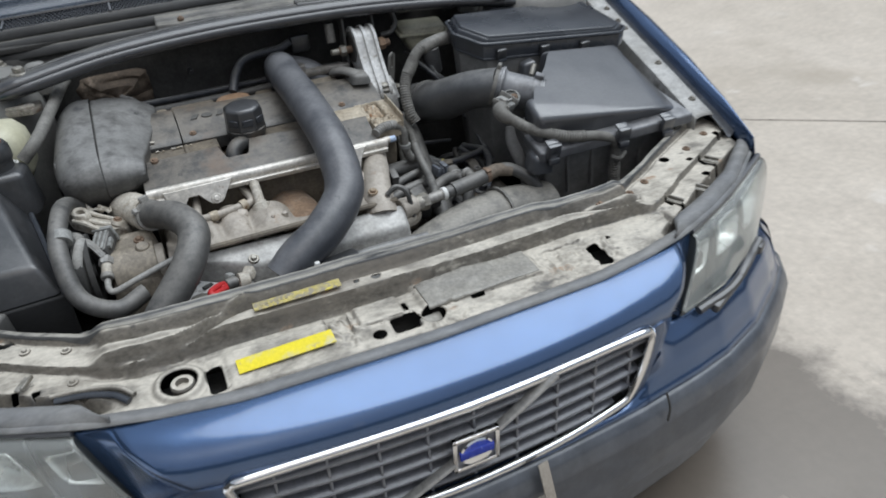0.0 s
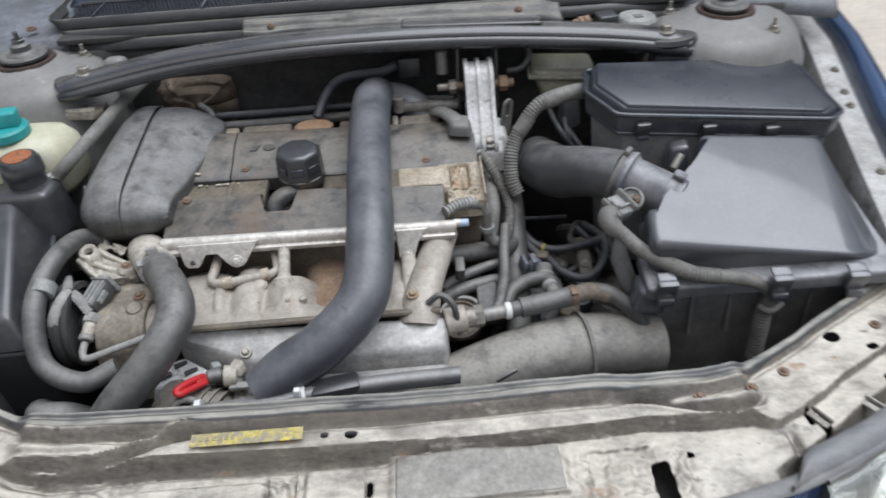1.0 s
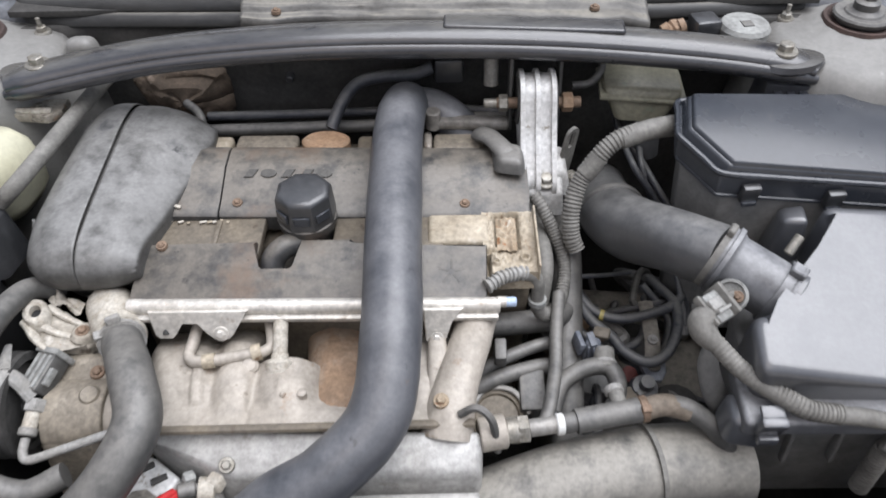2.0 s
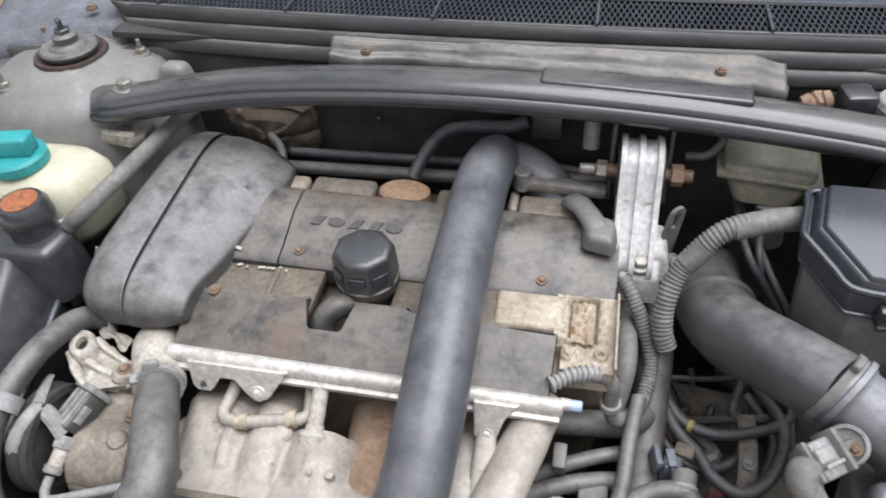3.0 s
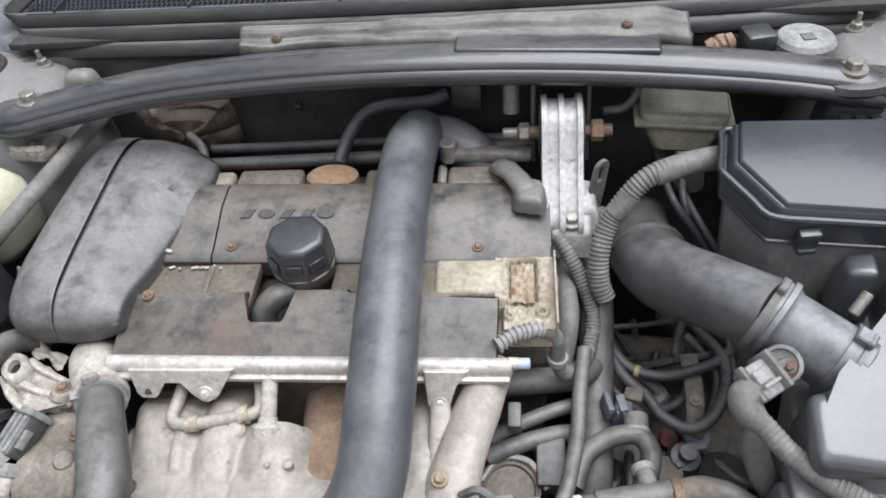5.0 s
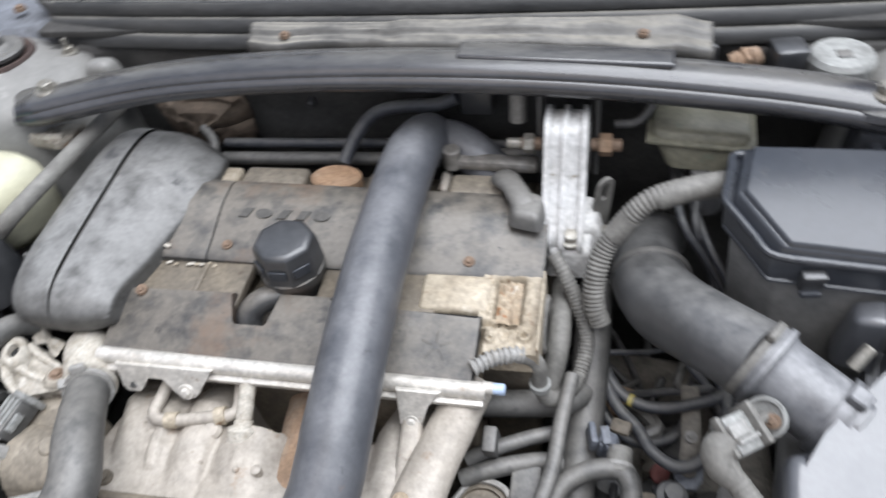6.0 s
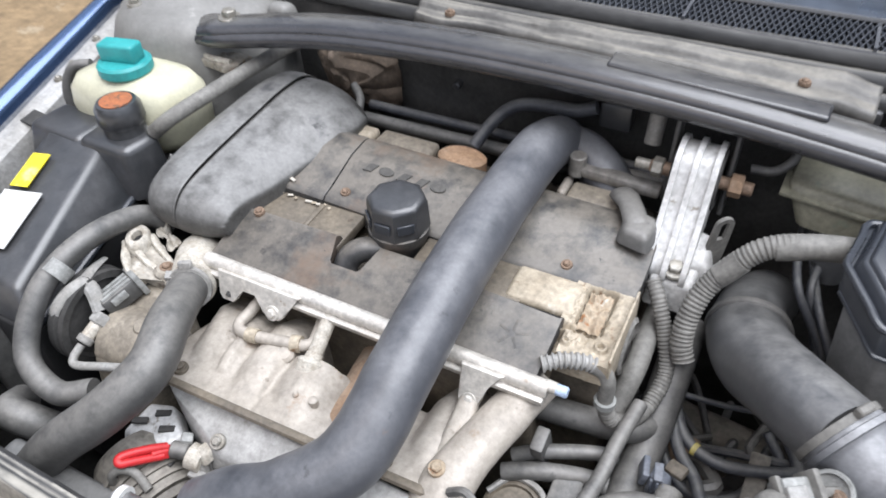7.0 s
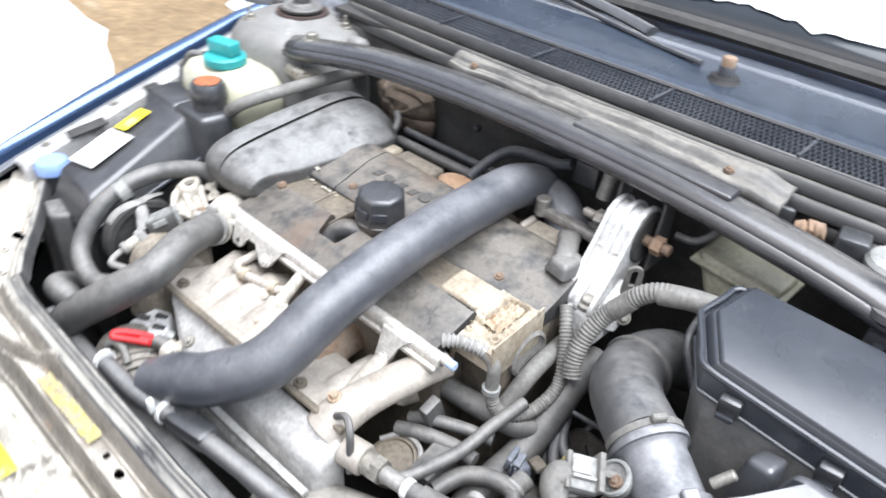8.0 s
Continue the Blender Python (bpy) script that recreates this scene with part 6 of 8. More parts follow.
part("web", along_x(bone(0.040, 0.017, 0.006), 0.160, 0.206, 0.001), M["mount"], mt)
for x0, x1 in ((0.157, 0.164), (0.179, 0.186), (0.202, 0.209)):
    part("rib", along_x(bone(0.046, 0.023, 0.005), x0, x1, 0.0015), M["mount"], mt)
part("foot", hull8([(0.164, 0.776, 0.775), (0.222, 0.776, 0.775), (0.224, 0.826, 0.775), (0.166, 0.826, 0.775)], [(0.168, 0.780, 0.816), (0.218, 0.780, 0.814), (0.220, 0.815, 0.824), (0.168, 0.815, 0.824)], 0.006, 3), M["mount"], mt, "flared casting foot")
part("gusset", hull8([(0.205, 0.800, 0.790), (0.236, 0.806, 0.790), (0.232, 0.862, 0.800), (0.205, 0.860, 0.800)], [(0.205, 0.806, 0.828), (0.226, 0.812, 0.826), (0.224, 0.850, 0.846), (0.205, 0.850, 0.852)], 0.006, 2), M["mount"], mt)
part("foot_bolt", bolt((0.194, 0.795, 0.826), (0, -0.3, 1), 0.010, 0.008), M["steel"], mt)
part("bushing", lathe([(0.008, 0), (0.035, 0), (0.035, 0.0025), (0.031, 0.004), (0.026, 0.002), (0.008, 0.001)], axis_frame((0.2085, EYE.x, EYE.y), (1, 0, 0)) @ Matrix.Diagonal((1.12, 1.12, 1, 1)), 30), M["soot"], mt, "black rubber bushing")
part("bushing", lathe([(0.008, 0), (0.035, 0), (0.035, 0.0025), (0.031, 0.004), (0.026, 0.002), (0.008, 0.001)], axis_frame((0.1575, EYE.x, EYE.y), (-1, 0, 0)), 30), M["soot"], mt)
part("through_bolt", rod((0.125, EYE.x, EYE.y - 0.004), (0.250, EYE.x, EYE.y - 0.004), 0.0085), M["rbolt"], mt)
part("bolt_head", rod((0.222, EYE.x, EYE.y - 0.004), (0.238, EYE.x, EYE.y - 0.004), 0.0145, 6), M["rust"], mt, "rusty bolt head")
part("bolt_end", rod((0.128, EYE.x, EYE.y - 0.004), (0.142, EYE.x, EYE.y - 0.004), 0.013, 6), M["steel"], mt)
part("bolt_end_tip", rod((0.106, EYE.x, EYE.y - 0.004), (0.130, EYE.x, EYE.y - 0.004), 0.007), M["steel"], mt)
for x in (0.147, 0.219):
    part("cheek", hull8([(x - 0.003, 0.895, 0.845), (x + 0.003, 0.895, 0.845), (x + 0.003, 0.945, 0.845), (x - 0.003, 0.945, 0.845)], [(x - 0.003, 0.912, 0.972), (x + 0.003, 0.912, 0.972), (x + 0.003, 0.945, 0.972), (x - 0.003, 0.945, 0.972)], 0.002), M["rubber"], mt)
single("sensor_stub", tube([(0.118, 0.93, 0.95), (0.118, 0.925, 0.93), (0.118, 0.92, 0.91)], 0.011, 12), M["alu2"], "grey sensor stub behind the engine", "sensor", (0.118, 0.92, 0.9))
single("bleed_pipe", tube([(0.24, 0.922, 0.905), (0.268, 0.925, 0.908), (0.285, 0.94, 0.925), (0.275, 0.95, 0.955), (0.252, 0.95, 0.965)], 0.006, 10), M["rubber"], "thin bent pipe beside the mount", "pipe", (0.27, 0.93, 0.9))
LM = Matrix.Translation((0.2275, 0.842, 0.824)) @ Matrix.Rotation(radians(38), 4, "Z") @ Matrix.Rotation(radians(8), 4, "X")
def stadium(z0, z1, r0, r1, n=12):
    """Outline in x and z of a plate with a round upper end."""
    return [(-r0, z0)] + [(r1 * math.cos(math.pi - math.pi * k / n), z1 + r1 * math.sin(math.pi * k / n)) for k in range(n + 1)] + [(r0, z0)]


lift = fresh()
outer, inner = stadium(0.018, 0.054, 0.0125, 0.0115), stadium(0.030, 0.054, 0.0045, 0.005)
outer[0], outer[-1] = (-0.0125, 0.024), (0.0125, 0.024)
for y0 in (-0.0025, 0.0025):
    a = [lift.verts.new((x, y0, z)) for x, z in outer]
    c = [lift.verts.new((x, y0, z)) for x, z in inner]
    for k in range(len(a)):
        lift.faces.new((a[k], a[(k + 1) % len(a)], c[(k + 1) % len(a)], c[k]))
    if y0 < 0:
        front = (a, c)
for ringa, ringb in zip(front, (a, c)):
    for k in range(len(a)):
        lift.faces.new((ringa[k], ringa[(k + 1) % len(a)], ringb[(k + 1) % len(a)], ringb[k]))
box((0, 0, -0.002), (0.025, 0.005, 0.054), (0, 0, 0), 0.0, 1, lift)
bmesh.ops.transform(lift, matrix=LM, verts=lift.verts)
eye = single("lifting_eye", lift, M["corr"], "grey steel lifting eye on the engine", "bracket", (0.232, 0.83, 0.80))
part("eye_bolt", bolt((0.236, 0.826, 0.806), (0.5, -0.6, 0.6), 0.007, 0.008), M["steel"], eye)

# ---- air intake hose and airbox ----
ih = thing("intake_hose", "wide black rubber air intake hose", "hose", (0.35, 0.7, 0.75))
MH = [(0.312, 0.940, 0.690), (0.300, 0.890, 0.730), (0.291, 0.836, 0.758), (0.292, 0.775, 0.776), (0.310, 0.716, 0.800), (0.346, 0.656, 0.834), (0.394, 0.608, 0.848)]
part("hose", tube(MH, 0.042, 26, 12, radii=[0.95, 0.98, 1.0, 1.1, 1.1, 1.0, 1.0]), M["intake"], ih, "", 60)
d = Vector((0.071, -0.051, -0.020)).normalized()
c0 = Vector((0.389, 0.612, 0.848))
part("bead", lathe([(0.043, -0.009), (0.0495, -0.004), (0.0505, 0.0), (0.0495, 0.004), (0.043, 0.009)], axis_frame((0.2925, 0.782, 0.7755), (0.03, -1, 0.06)), 30), M["rubber"], ih)
part("clamp", clampband(tuple(c0 - d * 0.004), tuple(d), 0.0425, 0.008), M["corr"], ih, "dusty hose clamp")
ms = thing("air_mass_meter", "grey plastic air mass meter tube", "air meter", (0.43, 0.57, 0.8))
part("body", lathe([(0.041, -0.012), (0.0425, -0.008), (0.0425, 0.006), (0.0405, 0.008), (0.038, 0.012), (0.038, 0.07), (0.040, 0.075), (0.040, 0.092), (0.02, 0.094)], axis_frame(tuple(c0 + d * 0.006), tuple(d)), 30), M["meter"], ms)
part("ring", lathe([(0.0425, -0.004), (0.0455, -0.003), (0.0455, 0.003), (0.0425, 0.004)], axis_frame(tuple(c0 + d * 0.008), tuple(d)), 30), M["meter"], ms)
part("clamp", clampband(tuple(c0 + d * 0.082), tuple(d), 0.041, 0.014), M["meter"], ms, "dusty hose clamp")
part("clamp", clampband(tuple(c0 + d * 0.090), tuple(d), 0.041, 0.006), M["meter"], ms)
GM = axis_frame((0.388, 0.549, 0.844), (-0.35, -0.55, 0.75))
grom = part("grommet", lathe([(0.017, -0.014), (0.019, -0.004), (0.0205, 0.001), (0.019, 0.004), (0.0165, 0.004), (0.0155, 0.000), (0.003, -0.001)], GM, 28), M["greyplastic"], ms, "round pale grommet")
part("grommet_bar", box((0.3885, 0.5485, 0.8475), (0.028, 0.009, 0.010), (36, 20, 40), 0.003, 2), M["corr"], grom)
part("grommet_screw", bolt((0.3935, 0.5430, 0.8485), (-0.35, -0.55, 0.75), 0.0045, 0.004), M["rbolt"], grom)
plug = part("plug", box((0.3625, 0.529, 0.842), (0.034, 0.038, 0.024), (22, 14, 40), 0.004), M["greyplastic"], ms, "pale dusty connector")
part("plug_latch", box((0.3610, 0.5265, 0.8555), (0.022, 0.014, 0.006), (22, 14, 40), 0.002), M["conduit"], plug)
part("plug_rib", box((0.3500, 0.5190, 0.8500), (0.006, 0.040, 0.010), (22, 14, 40), 0.002), M["corr"], plug)
part("plug_rim", box((0.3745, 0.5385, 0.8455), (0.007, 0.042, 0.028), (22, 14, 40), 0.002), M["corr"], plug)
for dx in (-0.011, 0.011):
    part("plug_cheek", box((0.3625 - dx * 0.64, 0.529 + dx * 0.9, 0.8545), (0.026, 0.004, 0.006), (22, 14, 40), 0.0012), M["conduit"], plug)
part("boot", tube([(0.362, 0.526, 0.846), (0.345, 0.514, 0.840), (0.346, 0.502, 0.832), (0.358, 0.492, 0.824)], 0.0135, 14, 8, radii=[0.95, 1.1, 1.0, 0.82], jitter=0.1), M["corr"], ms, "grey rubber boot")

ab = thing("airbox", "large dark grey plastic air filter box", "airbox", (0.6, 0.55, 0.55))
LO = [(0.400, 0.450, 0.770), (0.752, 0.442, 0.777), (0.762, 0.690, 0.800), (0.520, 0.672, 0.800), (0.510, 0.600, 0.790), (0.436, 0.530, 0.782), (0.402, 0.528, 0.782)]
HI = [(0.392, 0.440, 0.838), (0.694, 0.420, 0.797), (0.733, 0.668, 0.869), (0.521, 0.662, 0.893), (0.516, 0.592, 0.872), (0.440, 0.512, 0.855), (0.398, 0.512, 0.860)]


part("lid", hull8(LO, HI, 0.025, 6), M["airbox"], ab, "smooth dark grey lid", 50)
part("inlet_seat", lathe([(0.041, -0.004), (0.041, 0.003), (0.034, 0.007), (0.01, 0.008)], axis_frame(tuple(c0 + d * 0.096), tuple(d)), 30), M["airbox"], ab, "", 60)


def rim_ring(dz):
    return [(x + (0.012 if x > 0.6 else -0.012), y + (0.0 if y > 0.58 else -0.032), z + dz) for x, y, z in LO]


part("rim", hull8(rim_ring(-0.020), rim_ring(0.001), 0.006, 3), M["meter"], ab)
part("lower_box", hull8([(0.44, 0.47, 0.52), (0.75, 0.47, 0.52), (0.75, 0.66, 0.52), (0.46, 0.62, 0.52)], [(0.412, 0.446, 0.756), (0.752, 0.440, 0.758), (0.762, 0.685, 0.780), (0.42, 0.60, 0.765)], 0.01), M["lowerbox"], ab, "dusty dark lower half")
for x in (0.47, 0.53, 0.655, 0.74):
    part("wall_rib", box((x, 0.447, 0.70), (0.006, 0.012, 0.10), (-6, 0, 0), 0.002), M["lowerbox"], ab)
for x, y in ((0.414, 0.414), (0.580, 0.408), (0.690, 0.404)):
    cl = part("clip", box((x, y, 0.772), (0.031, 0.013, 0.034), (16, 0, 0), 0.004), M["airbox"], ab)
    part("clip_hook", box((x, y - 0.003, 0.751), (0.024, 0.012, 0.014), (0, 0, 0), 0.003), M["airbox"], cl)
    part("clip_top", box((x, y + 0.008, 0.788), (0.027, 0.016, 0.006), (20, 0, 0), 0.002), M["airbox"], cl)
part("support_leg", tube([(0.366, 0.512, 0.800), (0.366, 0.502, 0.770), (0.380, 0.490, 0.730), (0.402, 0.484, 0.690), (0.412, 0.480, 0.650)], 0.015, 14, 8, flat=(1.0, 0.75), radii=[0.6, 0.9, 1, 1, 1]), M["lowerbox"], ab, "grey moulded support leg")
part("corner_tab", hull8([(0.374, 0.424, 0.722), (0.420, 0.416, 0.722), (0.420, 0.470, 0.722), (0.376, 0.474, 0.722)], [(0.378, 0.428, 0.760), (0.418, 0.420, 0.760), (0.418, 0.470, 0.764), (0.380, 0.472, 0.764)], 0.012, 3), M["airbox"], ab)
part("side_lug", hull8([(0.470, 0.652, 0.80), (0.512, 0.640, 0.80), (0.520, 0.690, 0.80), (0.478, 0.694, 0.80)], [(0.478, 0.655, 0.868), (0.508, 0.646, 0.874), (0.514, 0.684, 0.872), (0.484, 0.688, 0.862)], 0.008, 3), M["airbox"], ab)
part("inlet_screw", rod((0.467, 0.600, 0.862), (0.482, 0.613, 0.880), 0.006), M["steel"], ab, "bare steel screw")


# ---- fuse box ----
fb = thing("fuse_box", "shiny black fuse box with a sloping lid", "fuse box", (0.58, 0.76, 0.6))
FO = [(0.399, 0.690, 0.0), (0.757, 0.688, 0.0), (0.786, 0.712, 0.0), (0.770, 0.868, 0.0), (0.372, 0.826, 0.0), (0.358, 0.757, 0.0)]


def fz(x, y):
    return 0.916 + 0.13 * (y - 0.69) - 0.10 * (x - 0.40)


mid = Vector((sum(p[0] for p in FO) / 6, sum(p[1] for p in FO) / 6, 0))


def grow(k, dz):
    return [(mid.x + (x - mid.x) * k, mid.y + (y - mid.y) * k, fz(x, y) + dz) for x, y, _ in FO]


part("rim", hull8(grow(1.002, -0.034), grow(1.015, -0.001), 0.003, 3), M["fuse"], fb, "thick black lid rim")
lip_pts = grow(1.012, 0.001)
part("rim_lip", tube([tuple(Vector(lip_pts[k % 6]).lerp(Vector(lip_pts[(k + 1) % 6]), f)) for k in range(6) for f in (0.06, 0.35, 0.65, 0.94)] + [tuple(Vector(lip_pts[0]).lerp(Vector(lip_pts[1]), 0.06))], 0.0042, 8, 3), M["fuse"], fb)
part("skirt_lip", tube([tuple(Vector(a).lerp(Vector(b), f)) for a, b in ((grow(1.0, -0.033)[5], grow(1.0, -0.033)[0]), (grow(1.0, -0.033)[0], grow(1.0, -0.033)[1])) for f in (0.04, 0.35, 0.65, 0.96)], 0.0028, 8, 3), M["fuse"], fb)
part("lid", hull8(grow(0.985, -0.003), grow(0.955, 0.012), 0.004, 3), M["fuse"], fb, "black lid with bevelled edges")
part("lid_top", hull8(grow(0.94, 0.010), grow(0.925, 0.017), 0.003, 3), M["fuse"], fb)
part("lower_box", hull8([(x, y, 0.60) for x, y, _ in grow(0.84, 0)], grow(0.96, -0.030), 0.004, 2), M["lowerbox"], fb)
for f in (0.11, 0.42, 0.72):
    p = Vector(FO[0]).lerp(Vector(FO[1]), f)
    ck = part("catch", box((p.x, p.y - 0.006, fz(p.x, p.y) - 0.022), (0.024, 0.012, 0.026), (10, 0, 6), 0.003), M["black"], fb)
    part("catch_lip", box((p.x, p.y - 0.011, fz(p.x, p.y) - 0.035), (0.020, 0.008, 0.007), (0, 0, 6), 0.002), M["fuse"], ck)
rb = thing("relay_holder", "black relay holder behind the fuse box", "relay box", (0.58, 0.89, 0.85))
part("body", box((0.590, 0.896, 0.885), (0.165, 0.052, 0.10), (8, 2, -4), 0.004), M["airbox"], rb)
for k in range(6):
    part("slot", box((0.525 + 0.018 * k, 0.868 - 0.001 * k, 0.915), (0.012, 0.012, 0.016), (8, 0, -4), 0.001), M["fuse"], rb)
bo = thing("brake_reservoir", "stained yellow-white brake fluid reservoir", "reservoir", (0.34, 0.93, 0.85))
part("body", hull8([(0.305, 0.892, 0.862), (0.378, 0.886, 0.862), (0.388, 0.94, 0.862), (0.305, 0.95, 0.862)], [(0.280, 0.900, 0.912), (0.405, 0.892, 0.905), (0.412, 0.965, 0.915), (0.285, 0.975, 0.92)], 0.012, 3), M["olive"], bo)
part("neck", rod((0.36, 0.89, 0.80), (0.355, 0.895, 0.86), 0.02), M["intake"], bo)
part("seam", box((0.345, 0.928, 0.898), (0.13, 0.078, 0.006), (4, 4, -3), 0.002), M["olive"], bo)
cup = thing("filter_cup", "pale grey plastic cup with a square mark", "cup", (0.497, 0.975, 0.92))
part("cup", lathe([(0.026, 0.91), (0.036, 0.95), (0.038, 0.968), (0.034, 0.974), (0.01, 0.976)], pose(0.497, 0.975, 0), 24), M["greyplastic"], cup)
part("mark", box((0.497, 0.968, 0.9765), (0.016, 0.016, 0.002), (0, 0, 8), 0.0005), M["rubber"], cup)
rv = lathe([(0.004, 0), (0.012, 0.002), (0.014, 0.012), (0.009, 0.016), (0.009, 0.026), (0.012, 0.028), (0.011, 0.036), (0.004, 0.038)], axis_frame((0.372, 0.968, 0.962), (0.9, 0.1, 0.3)), 14)
box((0.392, 0.972, 0.970), (0.018, 0.022, 0.016), (20, 10, 30), 0.004, 2, rv)
single("rusty_valve", rv, M["rust"], "small rusty valve behind the brace", "valve", (0.385, 0.97, 0.95))
for (x, y, z, sx, sy, sz, m) in ((0.33, 1.0, 0.95, 0.06, 0.03, 0.05, "black"), (0.44, 0.985, 0.95, 0.04, 0.04, 0.06, "black")):
    single("bracket_block", box((x, y, z), (sx, sy, sz), (0, 0, 10), 0.006), M[m], "dusty bracket by the bulkhead", "bracket", (x, y, z - sz / 2))

vb = hull8([(-0.535, 0.965, 0.90), (-0.480, 0.962, 0.90), (-0.476, 1.01, 0.90), (-0.535, 1.01, 0.90)], [(-0.528, 0.968, 0.966), (-0.486, 0.964, 0.968), (-0.484, 0.998, 0.966), (-0.528, 1.0, 0.962)], 0.014, 4)
tower_ear = single("tower_ear", vb, M["tower"], "rounded dusty steel ear beside the strut tower", "bracket", (-0.505, 0.985, 0.90))
part("ear_hole", lathe([(0.007, 0), (0.007, 0.0012), (0.002, 0.0014)], axis_frame((-0.503, 0.9645, 0.945), (0.05, -1, 0.08)), 16), M["soot"], tower_ear)

# ---- hoses and cables on the right ----
single("harness_conduit", tube([(0.372, 0.815, 0.905), (0.330, 0.800, 0.908), (0.280, 0.786, 0.898), (0.240, 0.768, 0.850), (0.226, 0.745, 0.815), (0.226, 0.726, 0.782), (0.234, 0.716, 0.762)], 0.0126, 16, 10, ribs=0.0014, pitch=0.0055), M["corr"], "dusty grey corrugated wiring conduit", "conduit", (0.25, 0.77, 0.8))
single("harness_tape", tube([(0.262, 0.778, 0.880), (0.252, 0.773, 0.866), (0.244, 0.770, 0.856)], 0.0140, 14, 6, jitter=0.04), M["corr"], "grey tape wrapped round the conduit", "tape", (0.25, 0.77, 0.86))
single("harness_tape", tube([(0.376, 0.816, 0.905), (0.330, 0.800, 0.908), (0.290, 0.789, 0.901)], 0.0145, 14, 8, jitter=0.05), M["corr"], "grey tape wrapped over the conduit", "tape", (0.33, 0.8, 0.9))
single("slim_conduit", tube([(0.174, 0.772, 0.818), (0.186, 0.758, 0.806), (0.206, 0.735, 0.772), (0.219, 0.710, 0.738), (0.214, 0.676, 0.718), (0.204, 0.650, 0.714), (0.190, 0.633, 0.718), (0.177, 0.624, 0.731), (0.170, 0.623, 0.755)], 0.0095, 14, 10, ribs=0.0010, pitch=0.005), M["corr"], "slim dusty corrugated conduit", "conduit", (0.2, 0.7, 0.75))
single("coil_conduit", tube([(0.100, 0.599, 0.812), (0.120, 0.612, 0.815), (0.143, 0.622, 0.812), (0.154, 0.625, 0.808)], 0.0088, 14, 10, ribs=0.0024, pitch=0.0062), M["conduit"], "pale corrugated conduit from the coil", "conduit", (0.14, 0.61, 0.77))
single("coil_elbow", tube([(0.150, 0.624, 0.809), (0.162, 0.626, 0.802), (0.169, 0.625, 0.788), (0.170, 0.623, 0.760)], 0.0092, 14, 8), M["corr"], "smooth grey conduit elbow", "conduit", (0.165, 0.62, 0.76))
single("conduit_clip", lathe([(0.010, -0.004), (0.0125, -0.004), (0.0125, 0.004), (0.010, 0.004)], pose(0.170, 0.6225, 0.758), 16), M["greyplastic"], "white plastic conduit clip", "clip", (0.168, 0.62, 0.744))
vent = thing("vent_hose", "dusty grey conduit draped over the airbox front", "conduit", (0.5, 0.44, 0.65))
VH = [(0.350, 0.510, 0.838), (0.360, 0.493, 0.824), (0.392, 0.462, 0.806), (0.450, 0.424, 0.792), (0.530, 0.420, 0.776), (0.572, 0.424, 0.748), (0.578, 0.428, 0.70), (0.582, 0.43, 0.60)]
part("hose", tube(VH, 0.0105, 14, 10), M["corr"], vent)
part("ribbed_start", tube(VH[1:4], 0.0112, 14, 10, ribs=0.0008, pitch=0.0055), M["corr"], vent)
part("ribbed_end", tube([(0.578, 0.428, 0.70), (0.580, 0.429, 0.65), (0.582, 0.43, 0.60)], 0.012, 14, 8, ribs=0.002, pitch=0.006), M["corr"], vent)
part("ribbed_run", tube([(0.420, 0.442, 0.799), (0.450, 0.424, 0.792), (0.49, 0.42, 0.785)], 0.0115, 14, 8, ribs=0.0016, pitch=0.005), M["corr"], vent)
part("clip", tube([(0.560, 0.418, 0.722), (0.578, 0.412, 0.715), (0.598, 0.420, 0.722)], 0.005, 8), M["corr"], vent)
low = thing("heater_hose", "grey-brown rubber hose over the radiator fan", "hose", (0.3, 0.46, 0.6))
LH = [(0.190, 0.456, 0.717), (0.250, 0.466, 0.720), (0.316, 0.474, 0.728), (0.352, 0.466, 0.722), (0.392, 0.446, 0.684), (0.420, 0.415, 0.604)]
part("hose", tube(LH, 0.0125, 14, 10), M["rubber"], low)
part("sleeve", tube([(0.205, 0.458, 0.718), (0.25, 0.466, 0.720), (0.285, 0.47, 0.724)], 0.0155, 14), M["rubber"], low)
part("tee", tube([(0.262, 0.468, 0.722), (0.260, 0.486, 0.724), (0.257, 0.500, 0.724)], 0.010, 12), M["corr"], low)
part("tee_cap", rod((0.258, 0.494, 0.724), (0.2565, 0.503, 0.724), 0.0125), M["conduit"], low, "pale cap on the branch")
part("brown_stretch", tube([(0.290, 0.4705, 0.7250), (0.316, 0.474, 0.728), (0.345, 0.468, 0.7235)], 0.0138, 14, 8, jitter=0.05), M["rubberbrown"], low, "rust-stained stretch of hose")
part("band", rod((0.284, 0.470, 0.7242), (0.294, 0.4712, 0.7254), 0.0165), M["rbolt"], low, "rusty hose band")
part("band_screw", box((0.289, 0.462, 0.738), (0.012, 0.010, 0.008), (20, 0, 8), 0.002), M["rbolt"], low)
fd = thing("fan_duct", "wide dusty grey plastic duct behind the radiator", "duct", (0.2, 0.41, 0.58))
part("duct_body", tube([(0.02, 0.365, 0.600), (0.10, 0.388, 0.628), (0.20, 0.412, 0.645), (0.30, 0.432, 0.648), (0.42, 0.448, 0.63)], 0.056, 28, 10, flat=(1, 0.92), radii=[0.85, 0.95, 1.0, 1.0, 0.98]), M["duct"], fd)
part("duct_ring", lathe([(0.054, -0.003), (0.0585, -0.003), (0.0585, 0.003), (0.054, 0.003)], axis_frame((0.30, 0.432, 0.648), (1, 0.16, -0.03)), 30), M["corr"], fd)
